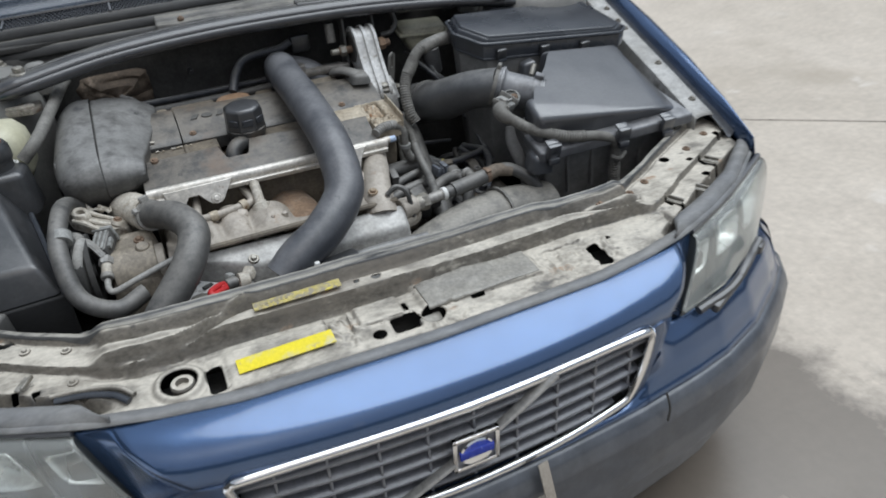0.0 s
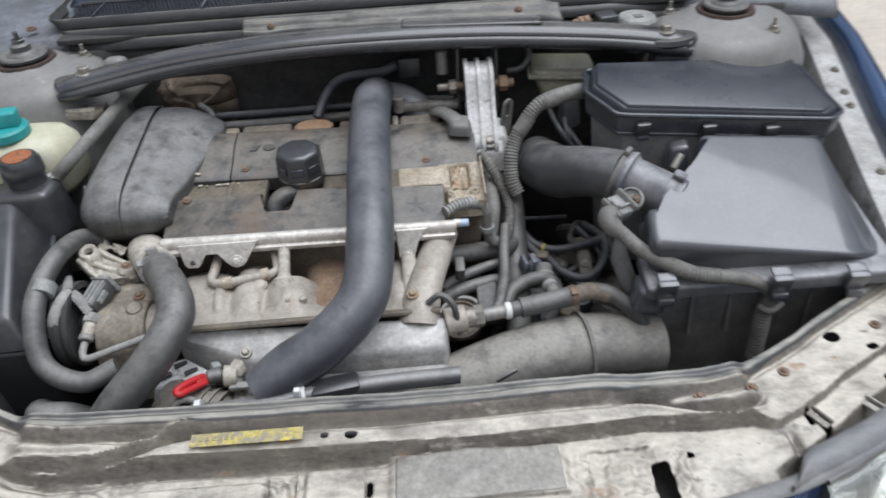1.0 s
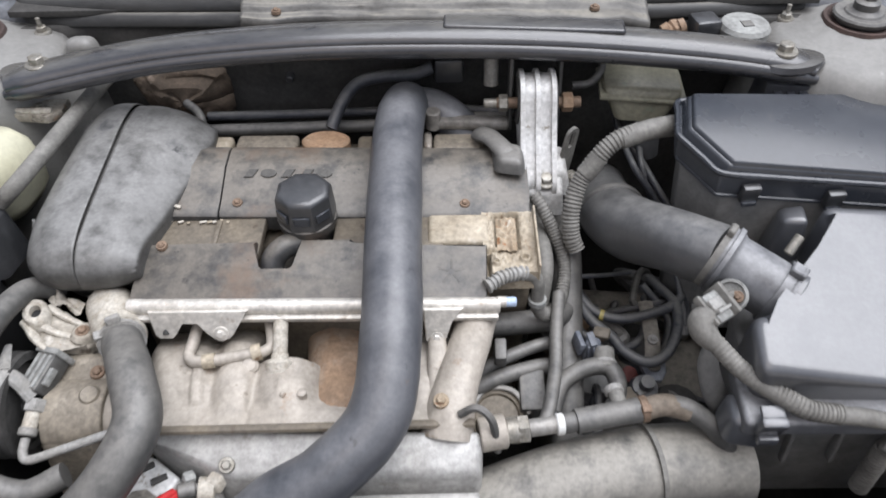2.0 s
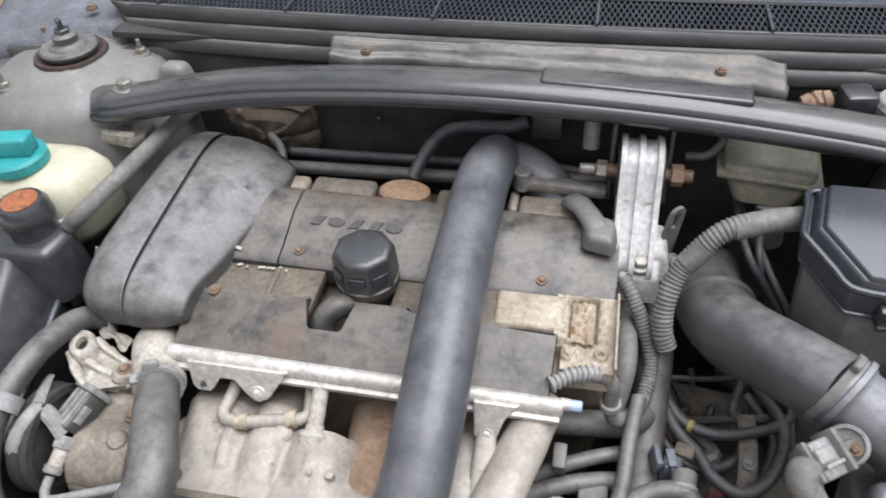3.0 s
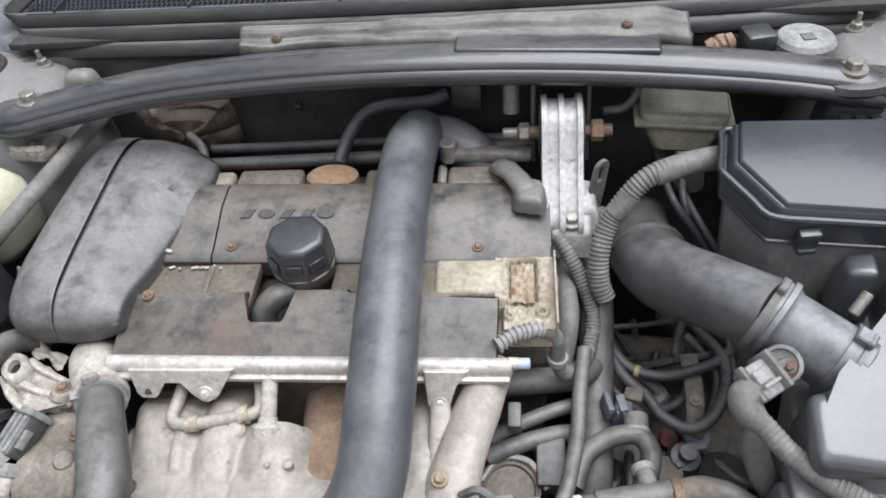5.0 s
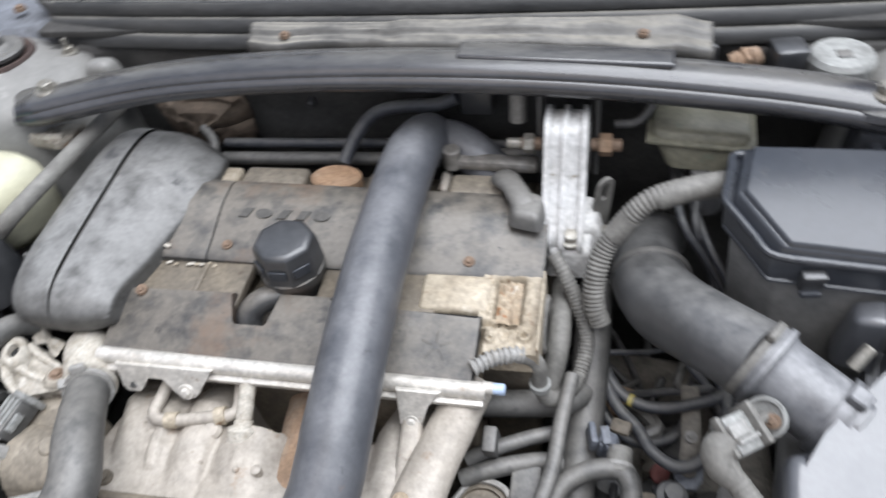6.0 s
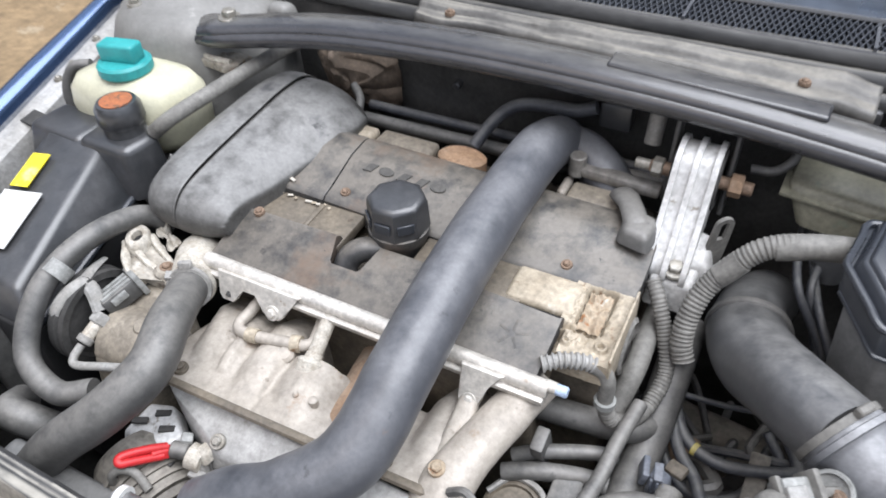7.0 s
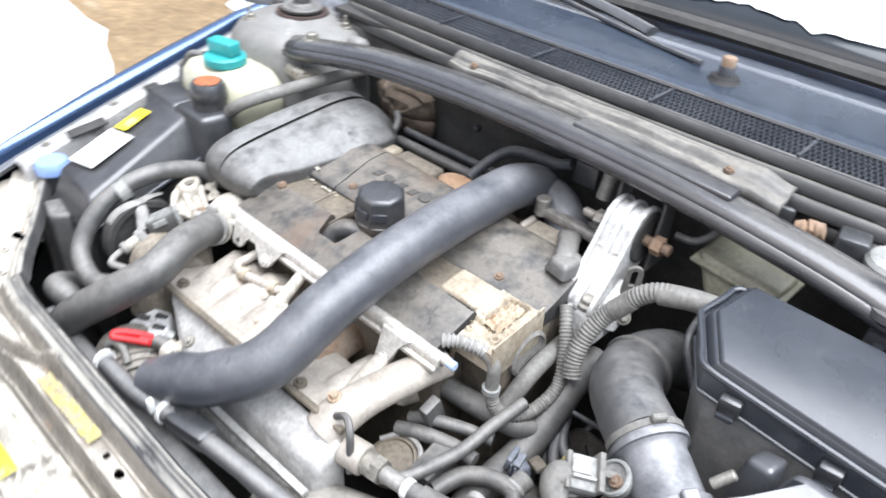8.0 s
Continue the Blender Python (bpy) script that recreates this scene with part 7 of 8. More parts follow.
part("duct_tab", box((0.17, 0.35, 0.685), (0.035, 0.004, 0.016), (30, -20, 15), 0.0015), M["intake"], fd)
# black cables in the gap
cables = [[(0.236, 0.715, 0.68), (0.258, 0.665, 0.668), (0.284, 0.636, 0.664), (0.302, 0.608, 0.66), (0.332, 0.593, 0.656), (0.362, 0.609, 0.656), (0.385, 0.650, 0.66), (0.392, 0.70, 0.66), (0.37, 0.76, 0.65)],
          [(0.234, 0.730, 0.685), (0.254, 0.690, 0.675), (0.276, 0.672, 0.668), (0.306, 0.664, 0.668), (0.342, 0.671, 0.668), (0.390, 0.698, 0.66), (0.43, 0.75, 0.65)],
          [(0.22, 0.72, 0.66), (0.250, 0.660, 0.64), (0.29, 0.632, 0.635), (0.34, 0.66, 0.63), (0.36, 0.74, 0.63)],
          [(0.233, 0.711, 0.709), (0.29, 0.728, 0.695), (0.331, 0.748, 0.680)],
          [(0.35, 0.74, 0.66), (0.39, 0.70, 0.62), (0.36, 0.63, 0.60), (0.32, 0.60, 0.58)],
          [(0.40, 0.78, 0.68), (0.43, 0.75, 0.64), (0.42, 0.70, 0.62)],
          [(0.33, 0.97, 0.80), (0.34, 0.90, 0.81), (0.36, 0.82, 0.80), (0.39, 0.78, 0.76), (0.41, 0.74, 0.70), (0.42, 0.70, 0.62)],
          [(0.32, 0.98, 0.83), (0.32, 0.90, 0.83), (0.33, 0.83, 0.82), (0.37, 0.80, 0.77), (0.40, 0.77, 0.72), (0.44, 0.75, 0.66)],
          [(0.36, 0.98, 0.82), (0.35, 0.90, 0.82), (0.345, 0.84, 0.81), (0.37, 0.81, 0.75), (0.395, 0.76, 0.70), (0.41, 0.68, 0.63)],
          [(0.185, 0.505, 0.668), (0.199, 0.540, 0.678), (0.230, 0.561, 0.684), (0.263, 0.566, 0.684), (0.277, 0.550, 0.676), (0.274, 0.528, 0.662), (0.262, 0.510, 0.64)]]
for p, r in zip(cables, (0.0078, 0.0075, 0.0065, 0.0038, 0.006, 0.006, 0.005, 0.005, 0.005, 0.0125)):
    single("cable", tube(p, r, 10, 8), M["wire"] if r < 0.01 else M["rubber"], "black rubber cable looping in the bay" if r < 0.01 else "dusty bent coolant hose", "cable", p[0], "cables by the gearbox")
single("cable_tag", lathe([(0.0076, -0.003), (0.0084, -0.003), (0.0084, 0.003), (0.0076, 0.003)], axis_frame((0.277, 0.6715, 0.668), (1, -0.4, 0)), 12), M["oldyellow"], "small yellow tag on a cable", "tag", (0.279, 0.7, 0.665))
gb = thing("gearbox", "dirty cast gearbox low in the bay", "gearbox", (0.33, 0.6, 0.4))
part("case", hull8([(0.19, 0.46, 0.35), (0.50, 0.46, 0.35), (0.50, 0.86, 0.35), (0.19, 0.86, 0.35)], [(0.20, 0.48, 0.54), (0.47, 0.50, 0.54), (0.46, 0.82, 0.56), (0.20, 0.84, 0.57)], 0.03, 3), M["grime"], gb)
for x, y, r, h, m in ((0.26, 0.60, 0.035, 0.07, "intake"), (0.34, 0.66, 0.03, 0.06, "wire"), (0.30, 0.55, 0.026, 0.09, "strip"), (0.38, 0.57, 0.04, 0.05, "soot"), (0.27, 0.70, 0.03, 0.08, "rust")):
    part("boss", lathe([(r, 0), (r, h * 0.7), (r * 0.8, h), (0.3 * r, h)], pose(x, y, 0.54), 20), M[m], gb)
rnd = random.Random(5)
for k in range(16):
    x, y = 0.21 + 0.22 * rnd.random(), 0.50 + 0.30 * rnd.random()
    z = 0.56 + 0.07 * rnd.random()
    pts = [(x, y, z), (x + rnd.uniform(-0.05, 0.05), y + rnd.uniform(-0.07, 0.02), z + rnd.uniform(-0.01, 0.03)), (x + rnd.uniform(-0.08, 0.08), y + rnd.uniform(-0.1, 0.1), z - 0.01), (x + rnd.uniform(-0.1, 0.1), y + rnd.uniform(-0.12, 0.12), 0.52)]
    single("cable", tube(pts, rnd.choice((0.005, 0.006, 0.008, 0.010)), 8, 6), M[rnd.choice(("wire", "rubber", "intake", "black"))], "black rubber cable looping in the bay", "cable", pts[0], "cables by the gearbox")
for k in range(9):
    x, y = 0.22 + 0.2 * rnd.random(), 0.50 + 0.28 * rnd.random()
    b_ = part("lug", box((x, y, 0.565), (rnd.uniform(0.02, 0.05), rnd.uniform(0.02, 0.05), rnd.uniform(0.02, 0.05)), (rnd.uniform(-20, 20), rnd.uniform(-20, 20), rnd.uniform(0, 90)), 0.006), M[rnd.choice(("grime", "soot", "grime", "intake"))], gb)
sp = single("solenoid_plug", hull8([(0.236, 0.590, 0.668), (0.262, 0.585, 0.668), (0.266, 0.608, 0.668), (0.240, 0.614, 0.668)], [(0.238, 0.592, 0.702), (0.258, 0.588, 0.698), (0.262, 0.606, 0.696), (0.242, 0.610, 0.702)], 0.005), M["plugblue"], "blue-grey plug on the gearbox", "plug", (0.262, 0.572, 0.66))
part("plug_wing", box((0.231, 0.604, 0.688), (0.008, 0.028, 0.022), (0, 10, 12), 0.002), M["plugblue"], sp)
part("cap", box((0.264, 0.616, 0.694), (0.024, 0.018, 0.010), (10, -8, -20), 0.004), M["strip"], sp, "brass-brown cap")
for k in range(3):
    part("plug_fin", box((0.242 + 0.007 * k, 0.5885 - 0.001 * k, 0.686), (0.003, 0.004, 0.026), (0, 0, 10), 0.0008), M["plugblue"], sp)
gc = single("wiring_connector", lathe([(0.020, 0), (0.022, 0.02), (0.018, 0.034), (0.010, 0.036), (0.010, 0.05)], axis_frame((0.325, 0.575, 0.60), (0.05, -0.2, 1)), 18), M["wire"], "dark round wiring connector in the bay", "connector", (0.325, 0.575, 0.6))
part("lock", box((0.320, 0.560, 0.628), (0.016, 0.010, 0.014), (10, 0, 20), 0.003), M["rubber"], gc)
part("latch", box((0.247, 0.598, 0.703), (0.010, 0.022, 0.005), (8, 0, 12), 0.001), M["plugblue"], sp)
part("coupling", rod((0.262, 0.562, 0.682), (0.264, 0.592, 0.688), 0.0145), M["corr"], sp)
part("coupling_ring", rod((0.2625, 0.568, 0.683), (0.263, 0.574, 0.684), 0.0165), M["conduit"], sp)
lv = thing("selector_lever", "greasy steel selector lever with a bolted lug", "lever", (0.346, 0.61, 0.60))
part("strap", tube([(0.350, 0.708, 0.655), (0.350, 0.672, 0.652), (0.349, 0.636, 0.642), (0.346, 0.606, 0.622)], 0.0095, 8, 6, flat=(1.2, 0.3)), M["grime"], lv)
part("lug", prism([(-0.020, 0.014), (0.020, 0.014), (0.016, -0.010), (0.007, -0.022), (-0.007, -0.022), (-0.016, -0.010)], 0.008, pose(0.346, 0.604, 0.624, 8, 0, 4), 0.002, 2), M["plugblue"], lv, "blue-grey end lug")
part("lug_bolt", bolt((0.346, 0.604, 0.632), (0, -0.1, 1), 0.006, 0.006), M["steel"], lv)
part("strap_bolt", bolt((0.349, 0.640, 0.648), (0, -0.2, 1), 0.005, 0.005), M["conduit"], lv)
single("red_seal", lathe([(0.008, 0), (0.012, 0.001), (0.012, 0.008), (0.008, 0.010), (0.002, 0.010)], axis_frame((0.315, 0.612, 0.600), (0.1, -0.4, 1)), 16), M["redseal"], "small dull red plastic seal in the bay", "seal", (0.315, 0.612, 0.600))

# ---- left side: tanks, box, pump ----
ct = thing("coolant_tank", "yellowed translucent coolant tank with a teal cap", "coolant tank", (-0.645, 0.79, 0.8))
tk = fresh()
prof = [(0.0, 0.80), (0.86, 0.81), (0.98, 0.83), (1.0, 0.87), (0.96, 0.895), (0.82, 0.914), (0.55, 0.922), (0.36, 0.924)]
rings = []
for f, z in prof:
    rg = []
    for q in range(48):
        a = 2 * math.pi * q / 48
        ca, sa = math.cos(a), math.sin(a)
        e = 0.62
        rg.append(tk.verts.new((-0.637 + 0.098 * f * math.copysign(abs(ca) ** e, ca) + 0.02 * f * sa, 0.776 + 0.064 * f * math.copysign(abs(sa) ** e, sa), z)))
    rings.append(rg)
for a, c in zip(rings, rings[1:]):
    for q in range(48):
        tk.faces.new((a[q], a[(q + 1) % 48], c[(q + 1) % 48], c[q]))
tk.faces.new(rings[-1])
part("tank", tk, M["tank"], ct, "yellowed white plastic tank", 60)
cp = part("cap", lathe([(0.036, 0.922), (0.040, 0.926), (0.040, 0.938), (0.036, 0.942), (0.02, 0.943)], pose(-0.636, 0.766, 0), 28), M["teal"], ct, "teal screw cap")
part("cap_grip", box((-0.636, 0.766, 0.955), (0.060, 0.030, 0.028), (0, 0, 12), 0.005, 3), M["teal"], cp)
ps = thing("steering_reservoir", "black power steering reservoir with an orange-marked cap", "reservoir", (-0.60, 0.70, 0.78))
part("body", hull8([(-0.655, 0.655, 0.78), (-0.555, 0.655, 0.78), (-0.545, 0.725, 0.78), (-0.655, 0.735, 0.78)], [(-0.655, 0.660, 0.862), (-0.560, 0.662, 0.862), (-0.552, 0.722, 0.862), (-0.655, 0.735, 0.862)], 0.012, 3), M["black"], ps)
part("neck", lathe([(0.030, 0.850), (0.030, 0.878), (0.026, 0.882)], pose(-0.602, 0.708, 0), 24), M["black"], ps)
pc = part("cap", lathe([(0.031, 0.876), (0.034, 0.882), (0.033, 0.902), (0.028, 0.910), (0.01, 0.911)], pose(-0.602, 0.708, 0), 24), M["black"], ps)
part("cap_print", lathe([(0.023, 0.9095), (0.023, 0.9115), (0.005, 0.9118)], pose(-0.602, 0.708, 0), 24), M["orange"], pc, "faded orange print")
part("shelf", hull8([(-0.79, 0.665, 0.80), (-0.65, 0.655, 0.80), (-0.65, 0.74, 0.80), (-0.78, 0.75, 0.80)], [(-0.775, 0.672, 0.852), (-0.655, 0.66, 0.858), (-0.655, 0.735, 0.858), (-0.77, 0.742, 0.852)], 0.012), M["black"], ps)
ps.location += Vector((0.008, -0.009, 0.007))
single("tank_hose", tube([(-0.762, 0.745, 0.80), (-0.775, 0.75, 0.86), (-0.762, 0.765, 0.90), (-0.735, 0.78, 0.905)], 0.009, 12), M["rubber"], "thin dusty hose looped beside the tank", "hose", (-0.76, 0.75, 0.8))
single("bypass_pipe", tube([(-0.552, 0.712, 0.868), (-0.520, 0.728, 0.894), (-0.498, 0.80, 0.906), (-0.481, 0.88, 0.912), (-0.465, 0.96, 0.916), (-0.46, 1.0, 0.91)], 0.0115, 12), M["corr"], "dusty brown pipe running to the bulkhead", "pipe", (-0.56, 0.8, 0.85))
single("pipe_clip", bolt((-0.572, 0.728, 0.860), (0, -0.5, 1), 0.007, 0.006), M["white"], "white clip on the pipe", "clip", (-0.572, 0.728, 0.855))

ecu = thing("control_box", "black sloping control unit box with stickers", "control box", (-0.68, 0.58, 0.6))
EL = [(-0.700, 0.425, 0.735), (-0.524, 0.416, 0.748), (-0.568, 0.655, 0.790), (-0.590, 0.685, 0.800), (-0.750, 0.690, 0.790)]
EH = [(-0.672, 0.440, 0.798), (-0.546, 0.430, 0.800), (-0.606, 0.655, 0.860), (-0.622, 0.668, 0.862), (-0.722, 0.662, 0.858)]
part("cover", hull8(EL, EH, 0.010, 3), M["black"], ecu, "black plastic cover")
part("tray", hull8([(x, y, 0.45) for x, y, z in EL], [(x + 0.008 * (1 if x > -0.65 else -1), y - 0.004, z - 0.004) for x, y, z in EL], 0.004), M["pitch"], ecu)
part("rim", tube([(-0.520, 0.414, 0.748), (-0.542, 0.54, 0.770), (-0.564, 0.655, 0.790)], 0.005, 8), M["fuse"], ecu)
EM = Matrix.Translation((-0.655, 0.535, 0.8325)) @ Matrix.Rotation(radians(14), 4, "X") @ Matrix.Rotation(radians(102), 4, "Z")
q = box((-0.030, -0.004, 0), (0.095, 0.064, 0.0012), (0, 0, 0), 0)
bmesh.ops.transform(q, matrix=EM, verts=q.verts)
single("white_label", q, M["white"], "white paper label on the control box", "sticker", (-0.73, 0.56, 0.82))
q = box((0.056, 0.010, 0), (0.062, 0.030, 0.0012), (0, 0, 0), 0)
bmesh.ops.transform(q, matrix=EM, verts=q.verts)
single("yellow_label", q, M["yellow"], "small yellow label on the control box", "sticker", (-0.68, 0.6, 0.84))
wc = thing("washer_filler", "pale blue washer filler cap on its neck", "filler cap", (-0.755, 0.455, 0.55))
part("neck", rod((-0.752, 0.455, 0.55), (-0.755, 0.455, 0.758), 0.024), M["black"], wc)
part("cap", lathe([(0.030, 0.752), (0.031, 0.765), (0.026, 0.774), (0.006, 0.776)], pose(-0.755, 0.455, 0), 24), M["bluecap"], wc, "pale blue cap")
single("corner_bracket", hull8([(-0.68, 0.40, 0.60), (-0.62, 0.385, 0.60), (-0.60, 0.42, 0.60), (-0.66, 0.43, 0.60)], [(-0.68, 0.40, 0.745), (-0.63, 0.388, 0.74), (-0.61, 0.42, 0.74), (-0.67, 0.43, 0.745)], 0.008), M["rubber"], "grey bracket in the front corner", "bracket", (-0.65, 0.4, 0.6))

# power steering hoses
loop = thing("steering_hose", "dusty grey rubber hose bent in a loop", "hose", (-0.49, 0.46, 0.7))
PL = [(-0.470, 0.632, 0.786), (-0.496, 0.600, 0.812), (-0.503, 0.521, 0.828), (-0.511, 0.444, 0.804), (-0.498, 0.385, 0.748), (-0.448, 0.372, 0.716), (-0.400, 0.392, 0.722)]
part("hose", tube(PL, 0.0155, 16, 12), M["rubber"], loop, "", 60)
part("clip", tube([(-0.5025, 0.480, 0.819), (-0.5045, 0.462, 0.8125)], 0.0175, 16), M["greyplastic"], loop, "pale plastic clip")
ch = thing("radiator_hose", "thick dusty grey radiator hose", "hose", (-0.36, 0.43, 0.7))
CH = [(-0.368, 0.556, 0.778), (-0.346, 0.516, 0.793), (-0.318, 0.466, 0.807), (-0.299, 0.412, 0.798), (-0.325, 0.358, 0.768), (-0.385, 0.318, 0.715), (-0.43, 0.29, 0.66)]
part("hose", tube(CH, 0.0265, 20, 12, radii=[0.92, 0.95, 1, 1.02, 1.03, 1.02, 1]), M["rubber"], ch, "", 60)
part("stub", tube([(-0.412, 0.630, 0.720), (-0.406, 0.620, 0.755), (-0.392, 0.597, 0.777), (-0.368, 0.556, 0.779)], 0.0315, 20, 8, radii=[1.0, 1.05, 1.0, 0.95]), M["chipped"], ch, "pale dusty pipe stub")
part("stub_flange", lathe([(0.024, -0.004), (0.0310, -0.003), (0.0310, 0.003), (0.027, 0.005)], axis_frame((-0.366, 0.553, 0.779), (0.45, -0.8, 0.28)), 28), M["chipped"], ch)
ring_c = part("clamp", clampband((-0.3605, 0.542, 0.783), (0.45, -0.8, 0.28), 0.0275, 0.008), M["conduit"], ch, "tarnished hose clamp")
part("clamp_ear", box((-0.384, 0.536, 0.799), (0.010, 0.012, 0.010), (15, 10, 30), 0.002), M["conduit"], ring_c)

pump = thing("steering_pump", "dirty cast power steering pump with its bracket", "pump", (-0.44, 0.5, 0.65))
part("body", rod((-0.445, 0.480, 0.712), (-0.370, 0.480, 0.712), 0.048), M["lug"], pump)
part("boss", lathe([(0.013, -0.03), (0.013, 0.003), (0.010, 0.007), (0.003, 0.006)], axis_frame((-0.388, 0.478, 0.757), (0.1, -0.3, 1)), 16), M["lug"], pump)
part("cover", rod((-0.372, 0.480, 0.712), (-0.356, 0.480, 0.712), 0.04), M["alu"], pump)


def settle(bm):
    """The arm falls away from its eye towards the bolt."""
    for v in bm.verts:
        f = max(0, min(1.1, (v.co.x + 0.470) / 0.085))
        v.co += Vector((-0.0185, 0.0198, -0.028)) * f
    return bm


BRK = [(-0.498, 0.584), (-0.493, 0.564), (-0.461, 0.530), (-0.439, 0.510), (-0.427, 0.511), (-0.424, 0.525), (-0.392, 0.523), (-0.384, 0.534), (-0.394, 0.558), (-0.417, 0.566), (-0.442, 0.577), (-0.465, 0.593), (-0.487, 0.597)]
part("bracket", settle(prism(BRK, 0.014, pose(0, 0, 0.781), 0.005, 3)), M["bracket"], pump, "dirty pale alloy bracket arm")
part("bracket_eye", settle(lathe([(0.0085, 0.783), (0.0085, 0.806), (0.0115, 0.8085), (0.0165, 0.807), (0.019, 0.802), (0.019, 0.783)], pose(-0.474, 0.573, 0, 0, 0, 32) @ Matrix.Diagonal((0.86, 1.28, 1, 1)), 28)), M["chipped"], pump, "worn pale eye of the bracket")
part("eyelet_hole", settle(lathe([(0.0088, 0.7965), (0.0088, 0.7972), (0.002, 0.7974)], pose(-0.474, 0.573, 0, 0, 0, 32) @ Matrix.Diagonal((0.86, 1.28, 1, 1)), 24)), M["pitch"], pump)
for rib in ([(-0.488, 0.562, 0.797), (-0.466, 0.540, 0.797), (-0.445, 0.522, 0.796), (-0.432, 0.518, 0.794)], [(-0.464, 0.588, 0.797), (-0.440, 0.573, 0.797), (-0.415, 0.562, 0.796), (-0.398, 0.553, 0.795)], [(-0.460, 0.556, 0.795), (-0.438, 0.546, 0.795), (-0.415, 0.540, 0.795)]):
    part("bracket_rib", settle(tube(rib, 0.0048, 8, 6, jitter=0.35)), M["chipped"], pump)
part("bracket_boss", settle(lathe([(0.019, 0.770), (0.018, 0.799), (0.013, 0.803), (0.004, 0.802)], pose(-0.402, 0.545, 0), 20)), M["bracket"], pump)
part("bolt", settle(bolt((-0.404, 0.546, 0.800), (0, 0, 1), 0.0062, 0.005)), M["rbolt"], pump)
CM = Matrix.Translation((-0.449, 0.505, 0.768)) @ Euler((radians(14), radians(-10), radians(-20))).to_matrix().to_4x4()
def at(m, bm):
    bmesh.ops.transform(bm, matrix=m, verts=bm.verts)
    return bm


conn = part("connector", at(CM, box((0, 0, 0), (0.030, 0.056, 0.028), (0, 0, 0), 0.004)), M["rubber"], pump, "dusty blue-grey plug")
for k in range(3):
    part("connector_rib", at(CM, box((0.009 * (k - 1), -0.003, 0.0145), (0.005, 0.044, 0.004), (0, 0, 0), 0.0012)), M["greyplastic"], conn)
part("connector_collar", at(CM, box((0, 0.024, 0.001), (0.036, 0.008, 0.034), (0, 0, 0), 0.002)), M["greyplastic"], conn)
part("connector_latch", at(CM, box((0.017, -0.006, 0.006), (0.006, 0.022, 0.010), (0, 0, 0), 0.0015)), M["greyplastic"], conn)
part("stay", hull8([(-0.402, 0.545, 0.744), (-0.376, 0.536, 0.744), (-0.412, 0.448, 0.728), (-0.440, 0.458, 0.728)], [(-0.402, 0.543, 0.757), (-0.378, 0.534, 0.757), (-0.414, 0.450, 0.742), (-0.438, 0.458, 0.742)], 0.004, 2), M["rusttan"], pump, "rust-flecked stay plate")
part("stay_bolt", bolt((-0.392, 0.515, 0.754), (0, -0.15, 1), 0.006, 0.005), M["rbolt"], pump)
crumple = sheet(lambda u, v: Vector((-0.474 + 0.050 * u, 0.612 - 0.022 * u + 0.016 * (v - 0.5) * (1 + 0.5 * math.sin(u * 9)), 0.790 + 0.010 * noise.noise(Vector((u * 4, v * 3, 5))) + 0.005 * noise.noise(Vector((u * 11, v * 9, 2))))), 20, 8)
single("torn_label", crumple, M["chipped"], "torn pale card tag by the pump bracket", "tag", (-0.452, 0.603, 0.785), solid=0.0015)
part("lower_case", hull8([(-0.46, 0.42, 0.62), (-0.35, 0.42, 0.62), (-0.35, 0.54, 0.62), (-0.46, 0.54, 0.62)], [(-0.45, 0.43, 0.725), (-0.37, 0.43, 0.725), (-0.365, 0.545, 0.765), (-0.45, 0.545, 0.765)], 0.015), M["lug"], pump)
part("union", rod((-0.4500, 0.468, 0.758), (-0.4540, 0.432, 0.742), 0.0088), M["chipped"], pump, "pale union nut")
part("union_head", rod((-0.4496, 0.472, 0.760), (-0.4512, 0.458, 0.7535), 0.0125, 6), M["conduit"], pump)
part("union_collar", rod((-0.4530, 0.441, 0.746), (-0.4540, 0.432, 0.742), 0.0108), M["conduit"], pump)
part("pressure_pipe", tube([(-0.4545, 0.430, 0.741), (-0.4550, 0.414, 0.733), (-0.446, 0.408, 0.729), (-0.41, 0.418, 0.734), (-0.365, 0.432, 0.740), (-0.33, 0.445, 0.742)], 0.0055, 10), M["conduit"], pump)
part("pulley", lathe([(0.014, -0.012), (0.014, 0.010), (0.052, 0.008), (0.056, 0.014), (0.066, 0.014), (0.066, 0.004), (0.060, 0.0), (0.066, -0.004), (0.066, -0.012), (0.056, -0.012), (0.052, -0.006)], axis_frame((-0.482, 0.482, 0.735), (-1, 0, 0)), 40), M["soot"], pump, "black belt pulley")
part("guard", tube([(-0.494, 0.428, 0.757), (-0.490, 0.438, 0.782), (-0.482, 0.460, 0.798), (-0.476, 0.482, 0.801)], 0.0095, 8, 6, flat=(0.85, 0.4)), M["conduit"], pump, "bare metal belt guard")
part("guard_tip", tube([(-0.478, 0.484, 0.801), (-0.486, 0.506, 0.799), (-0.497, 0.531, 0.790)], 0.009, 8, 6, flat=(0.85, 0.4), radii=[1, 0.9, 0.6]), M["conduit"], pump)
part("guard_arm", tube([(-0.480, 0.482, 0.801), (-0.466, 0.480, 0.788), (-0.452, 0.471, 0.766)], 0.010, 8, 6, flat=(1.0, 0.5)), M["conduit"], pump)
single("hose_below", tube([(-0.52, 0.36, 0.67), (-0.50, 0.335, 0.69), (-0.47, 0.34, 0.68), (-0.45, 0.36, 0.64)], 0.022, 14), M["rubber"], "dark ribbed hose low in the corner", "hose", (-0.49, 0.34, 0.64))
alt = thing("alternator", "grey vented alternator behind the radiator", "alternator", (-0.30, 0.34, 0.55))
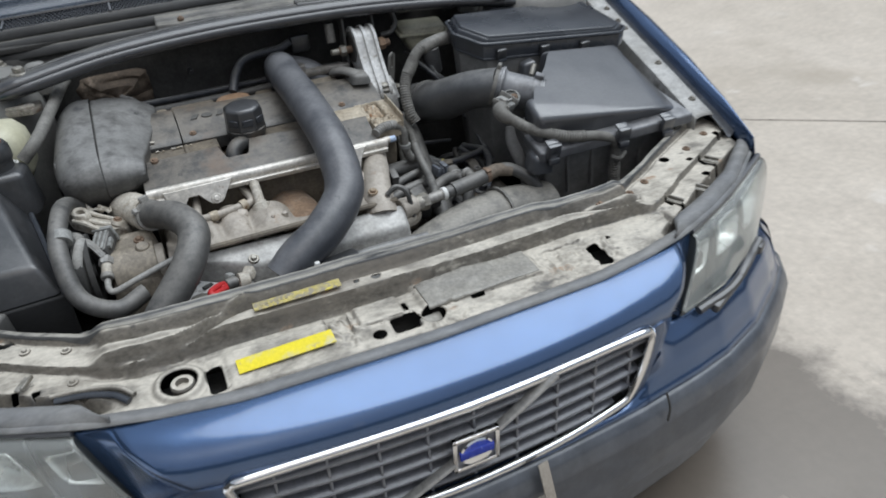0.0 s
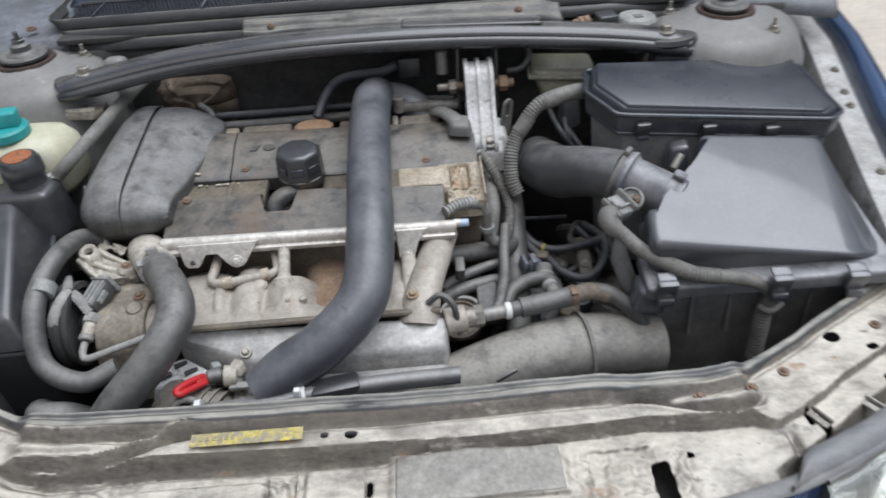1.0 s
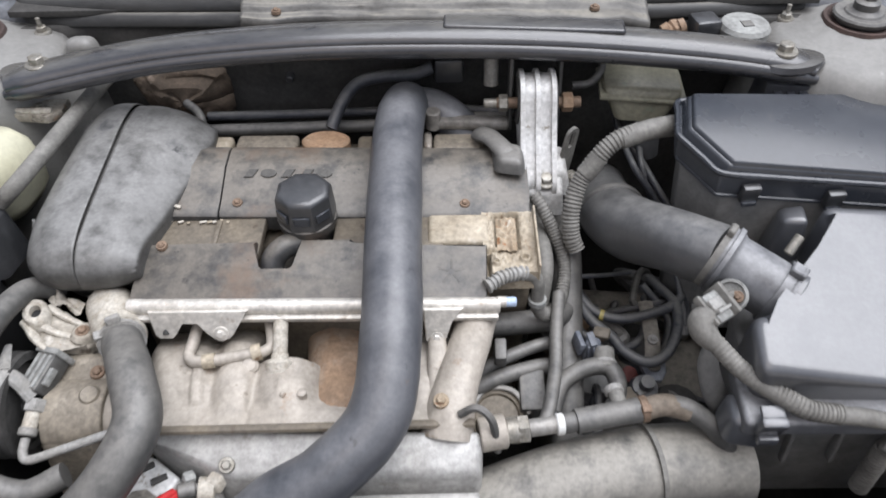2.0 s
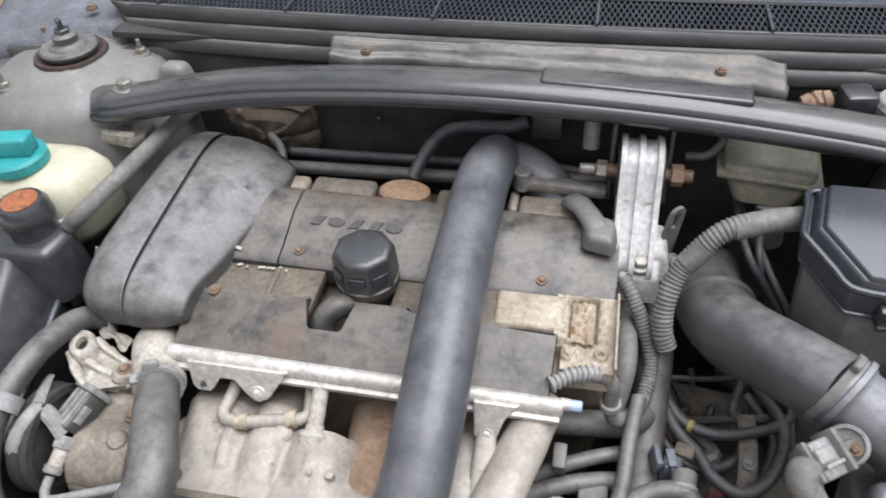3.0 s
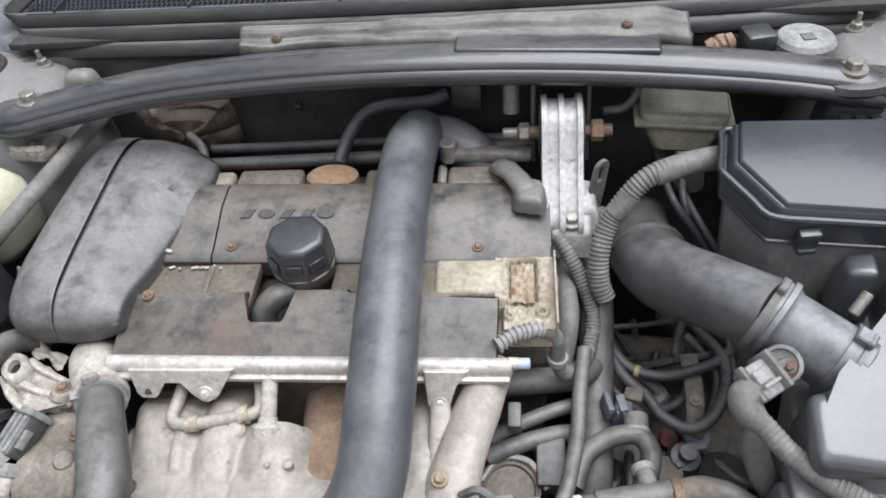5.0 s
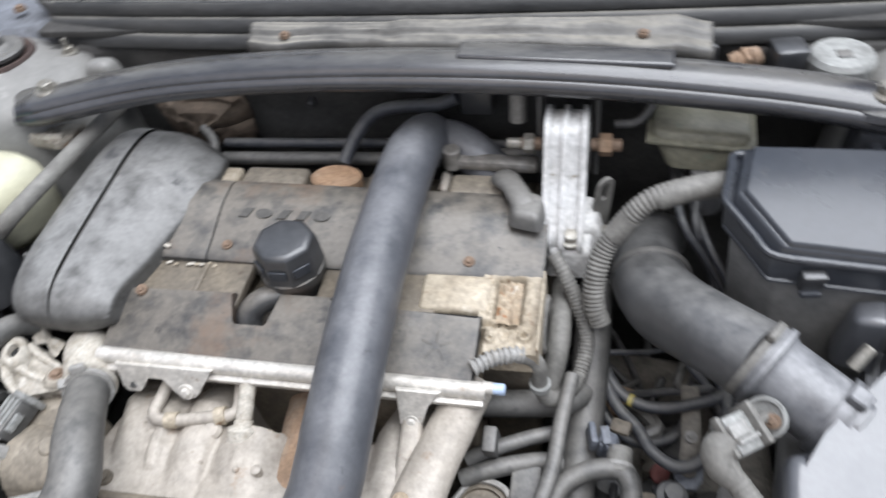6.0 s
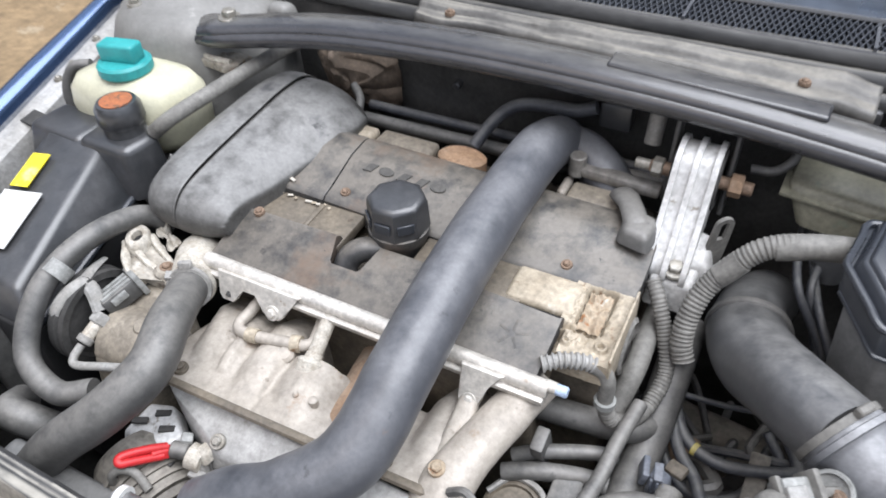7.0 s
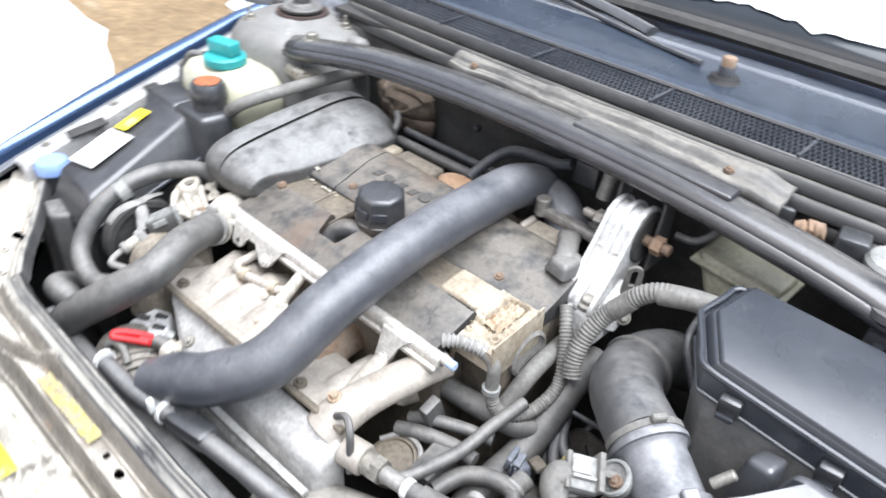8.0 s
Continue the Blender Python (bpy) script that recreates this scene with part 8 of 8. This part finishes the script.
part("case", lathe([(0.02, -0.05), (0.046, -0.05), (0.054, -0.035), (0.054, 0.035), (0.046, 0.05), (0.02, 0.05)], axis_frame((-0.300, 0.352, 0.640), (-0.9, 0.3, 0.2)), 30), M["grime"], alt)
fm = axis_frame((-0.300, 0.352, 0.640), (-0.9, 0.3, 0.2))
for k in range(5):
    part("fin", lathe([(0.050, -0.003), (0.0575, -0.002), (0.0575, 0.002), (0.050, 0.003)], fm @ Matrix.Translation((0, 0, -0.038 + 0.013 * k)), 30), M["grime"], alt)
alt_top = part("end_plate", hull8([(-0.362, 0.372, 0.655), (-0.282, 0.372, 0.655), (-0.270, 0.402, 0.662), (-0.318, 0.440, 0.662), (-0.360, 0.430, 0.655)], [(-0.354, 0.378, 0.686), (-0.290, 0.378, 0.690), (-0.276, 0.402, 0.694), (-0.318, 0.432, 0.694), (-0.352, 0.424, 0.688)], 0.006), M["mount"], alt, "silver cast end plate")
for x, y, a in ((-0.321, 0.417, 28), (-0.301, 0.401, 28), (-0.340, 0.396, 28)):
    part("vent_slot", box((x, y, 0.6925), (0.020, 0.009, 0.004), (0, 3, a), 0.0014, 2), M["soot"], alt_top)
for k in range(4):
    part("vent", box((-0.286 - 0.001 * k, 0.3665 - 0.004 * k, 0.683 - 0.010 * k), (0.040, 0.010, 0.0045), (-20, 0, 12), 0.001, 1), M["soot"], alt)
    part("vane", box((-0.286 - 0.001 * k, 0.3625 - 0.004 * k, 0.678 - 0.010 * k), (0.044, 0.010, 0.0045), (-20, 0, 12), 0.0015, 2), M["alu"], alt)
dip = thing("dipstick", "bright red dipstick handle", "dipstick", (-0.283, 0.36, 0.70))
part("handle", tube([(-0.275, 0.378, 0.7035), (-0.284, 0.364, 0.712), (-0.296, 0.345, 0.720), (-0.301, 0.335, 0.721), (-0.296, 0.331, 0.719), (-0.288, 0.343, 0.713), (-0.273, 0.368, 0.700)], 0.0052, 10, 8), M["red"], dip)
part("handle_root", hull8([(-0.284, 0.360, 0.702), (-0.275, 0.356, 0.702), (-0.264, 0.378, 0.692), (-0.276, 0.384, 0.692)], [(-0.284, 0.362, 0.713), (-0.277, 0.358, 0.713), (-0.267, 0.380, 0.703), (-0.276, 0.384, 0.703)], 0.003), M["red"], dip)
part("plug_tail", rod((-0.272, 0.380, 0.698), (-0.252, 0.387, 0.695), 0.0105), M["rubber"], dip)
part("tube", tube([(-0.254, 0.386, 0.695), (-0.235, 0.386, 0.690), (-0.225, 0.376, 0.66), (-0.225, 0.37, 0.60)], 0.008, 10), M["alu2"], dip)
db = thing("dipstick_bracket", "pale cast bracket holding the dipstick tube", "bracket", (-0.235, 0.385, 0.66))
part("saddle", lathe([(0.011, -0.010), (0.016, -0.009), (0.016, 0.009), (0.011, 0.010)], axis_frame((-0.240, 0.3865, 0.692), (0.9, 0.1, -0.15)), 22), M["chipped"], db)
part("post", hull8([(-0.248, 0.378, 0.64), (-0.226, 0.378, 0.64), (-0.222, 0.392, 0.64), (-0.246, 0.392, 0.64)], [(-0.246, 0.384, 0.700), (-0.230, 0.384, 0.700), (-0.222, 0.398, 0.706), (-0.240, 0.400, 0.706)], 0.004), M["plenum"], db)
part("arm", hull8([(-0.244, 0.386, 0.694), (-0.222, 0.380, 0.694), (-0.204, 0.408, 0.712), (-0.222, 0.412, 0.712)], [(-0.244, 0.388, 0.706), (-0.224, 0.382, 0.706), (-0.206, 0.408, 0.724), (-0.222, 0.412, 0.724)], 0.004), M["chipped"], db, "pale bent arm")
part("arm_bolt", bolt((-0.213, 0.402, 0.722), (0.1, -0.5, 1), 0.006, 0.006), M["steel"], db)
part("lug", box((-0.262, 0.396, 0.700), (0.014, 0.014, 0.018), (0, 20, 35), 0.003), M["greyplastic"], db)
single("alternator_lead", tube([(-0.262, 0.330, 0.690), (-0.285, 0.336, 0.700), (-0.300, 0.330, 0.706), (-0.310, 0.322, 0.695), (-0.315, 0.325, 0.66)], 0.0055, 10, 8), M["corr"], "pale taped lead by the alternator", "cable", (-0.29, 0.33, 0.66))

# hose along the back of the crossmember
fp = thing("fan_harness", "black taped harness pipe along the radiator top", "harness", (-0.1, 0.31, 0.7))
part("pipe", tube([(-0.272, 0.300, 0.712), (-0.22, 0.299, 0.716), (-0.166, 0.302, 0.716), (-0.096, 0.316, 0.716), (0.0, 0.330, 0.712), (0.10, 0.345, 0.70)], 0.013, 12), M["intake"], fp)
part("connector", box((-0.075, 0.322, 0.715), (0.07, 0.032, 0.028), (0, 0, 10), 0.006), M["black"], fp)
for x, y in ((-0.262, 0.300), (-0.120, 0.312)):
    part("clip", lathe([(0.013, -0.004), (0.016, -0.004), (0.016, 0.004), (0.013, 0.004)], axis_frame((x, y, 0.716), (1, 0.15, 0)), 18), M["white"], fp, "white clip")
part("white_plug", box((-0.122, 0.296, 0.738), (0.009, 0.009, 0.022), (0, 0, 0), 0.002), M["white"], fp)
rad = thing("radiator", "black radiator and fan shroud behind the crossmember", "radiator", (0, 0.3, 0.4))
part("tank", box((0, 0.292, 0.665), (0.95, 0.05, 0.035), (0, 0, 0), 0.01, 3), M["intake"], rad)
part("core", box((0, 0.285, 0.50), (0.92, 0.04, 0.30), (0, 0, 0), 0.006), M["soot"], rad)

# bulkhead furniture
hs = sheet(lambda u, v: Vector((-0.366 + (0.074 + 0.014 * noise.noise(Vector((math.cos(u * 6.283) * 2, math.sin(u * 6.283) * 2, 1)))) * v * math.copysign(abs(math.cos(u * 6.283)) ** 0.42, math.cos(u * 6.283)), 0.985 - 0.03 * (1 - v * v) + 0.012 * noise.noise(Vector((u * 8, v * 5, 8))), 0.862 + 0.052 * v * math.copysign(abs(math.sin(u * 6.283)) ** 0.42, math.sin(u * 6.283)))), 40, 10)
single("heat_shield", hs, M["felt"], "crumpled rust-brown heat shield on the bulkhead", "heat shield", (-0.36, 0.99, 0.79), solid=0.006)
for p, r, m in (([(-0.33, 0.930, 0.828), (-0.2, 0.938, 0.825), (0.0, 0.942, 0.828), (0.2, 0.945, 0.845)], 0.010, "rubber"), ([(-0.33, 0.950, 0.842), (-0.15, 0.960, 0.838), (0.05, 0.960, 0.842), (0.14, 0.945, 0.846)], 0.007, "wire"),
                ([(-0.128, 0.905, 0.846), (-0.110, 0.935, 0.875), (-0.085, 0.955, 0.895), (-0.045, 0.962, 0.902), (0.0, 0.962, 0.905), (0.03, 0.965, 0.915)], 0.0095, "wire"),
                ([(-0.325, 0.90, 0.845), (-0.335, 0.93, 0.858), (-0.36, 0.955, 0.865)], 0.007, "rubber")):
    single("rear_pipe", tube(p, r, 12, 8), M[m], "black pipe behind the cylinder head", "pipe", p[0], "pipes behind the engine")
single("rear_clip_block", box((0.055, 0.975, 0.905), (0.045, 0.02, 0.04), (0, 0, 0), 0.005), M["black"], "black bracket on the bulkhead", "bracket", (0.055, 0.975, 0.885))
tb_ = thing("tower_bracket", "pale dirty bracket under the brace foot", "bracket", (-0.55, 0.87, 0.9))
part("plate", prism([(-0.590, 0.870), (-0.573, 0.854), (-0.523, 0.847), (-0.505, 0.862), (-0.508, 0.896), (-0.588, 0.891)], 0.012, pose(0, 0, 0.903), 0.004, 2), M["bracket"], tb_)
part("plate_rib", tube([(-0.580, 0.865, 0.916), (-0.550, 0.858, 0.917), (-0.518, 0.860, 0.916)], 0.005, 8, 6, jitter=0.3), M["chipped"], tb_)
for x, y in ((-0.572, 0.872), (-0.541, 0.872)):
    part("bolt", bolt((x, y, 0.914), (0, 0, 1), 0.006, 0.005), M["steel"], tb_)
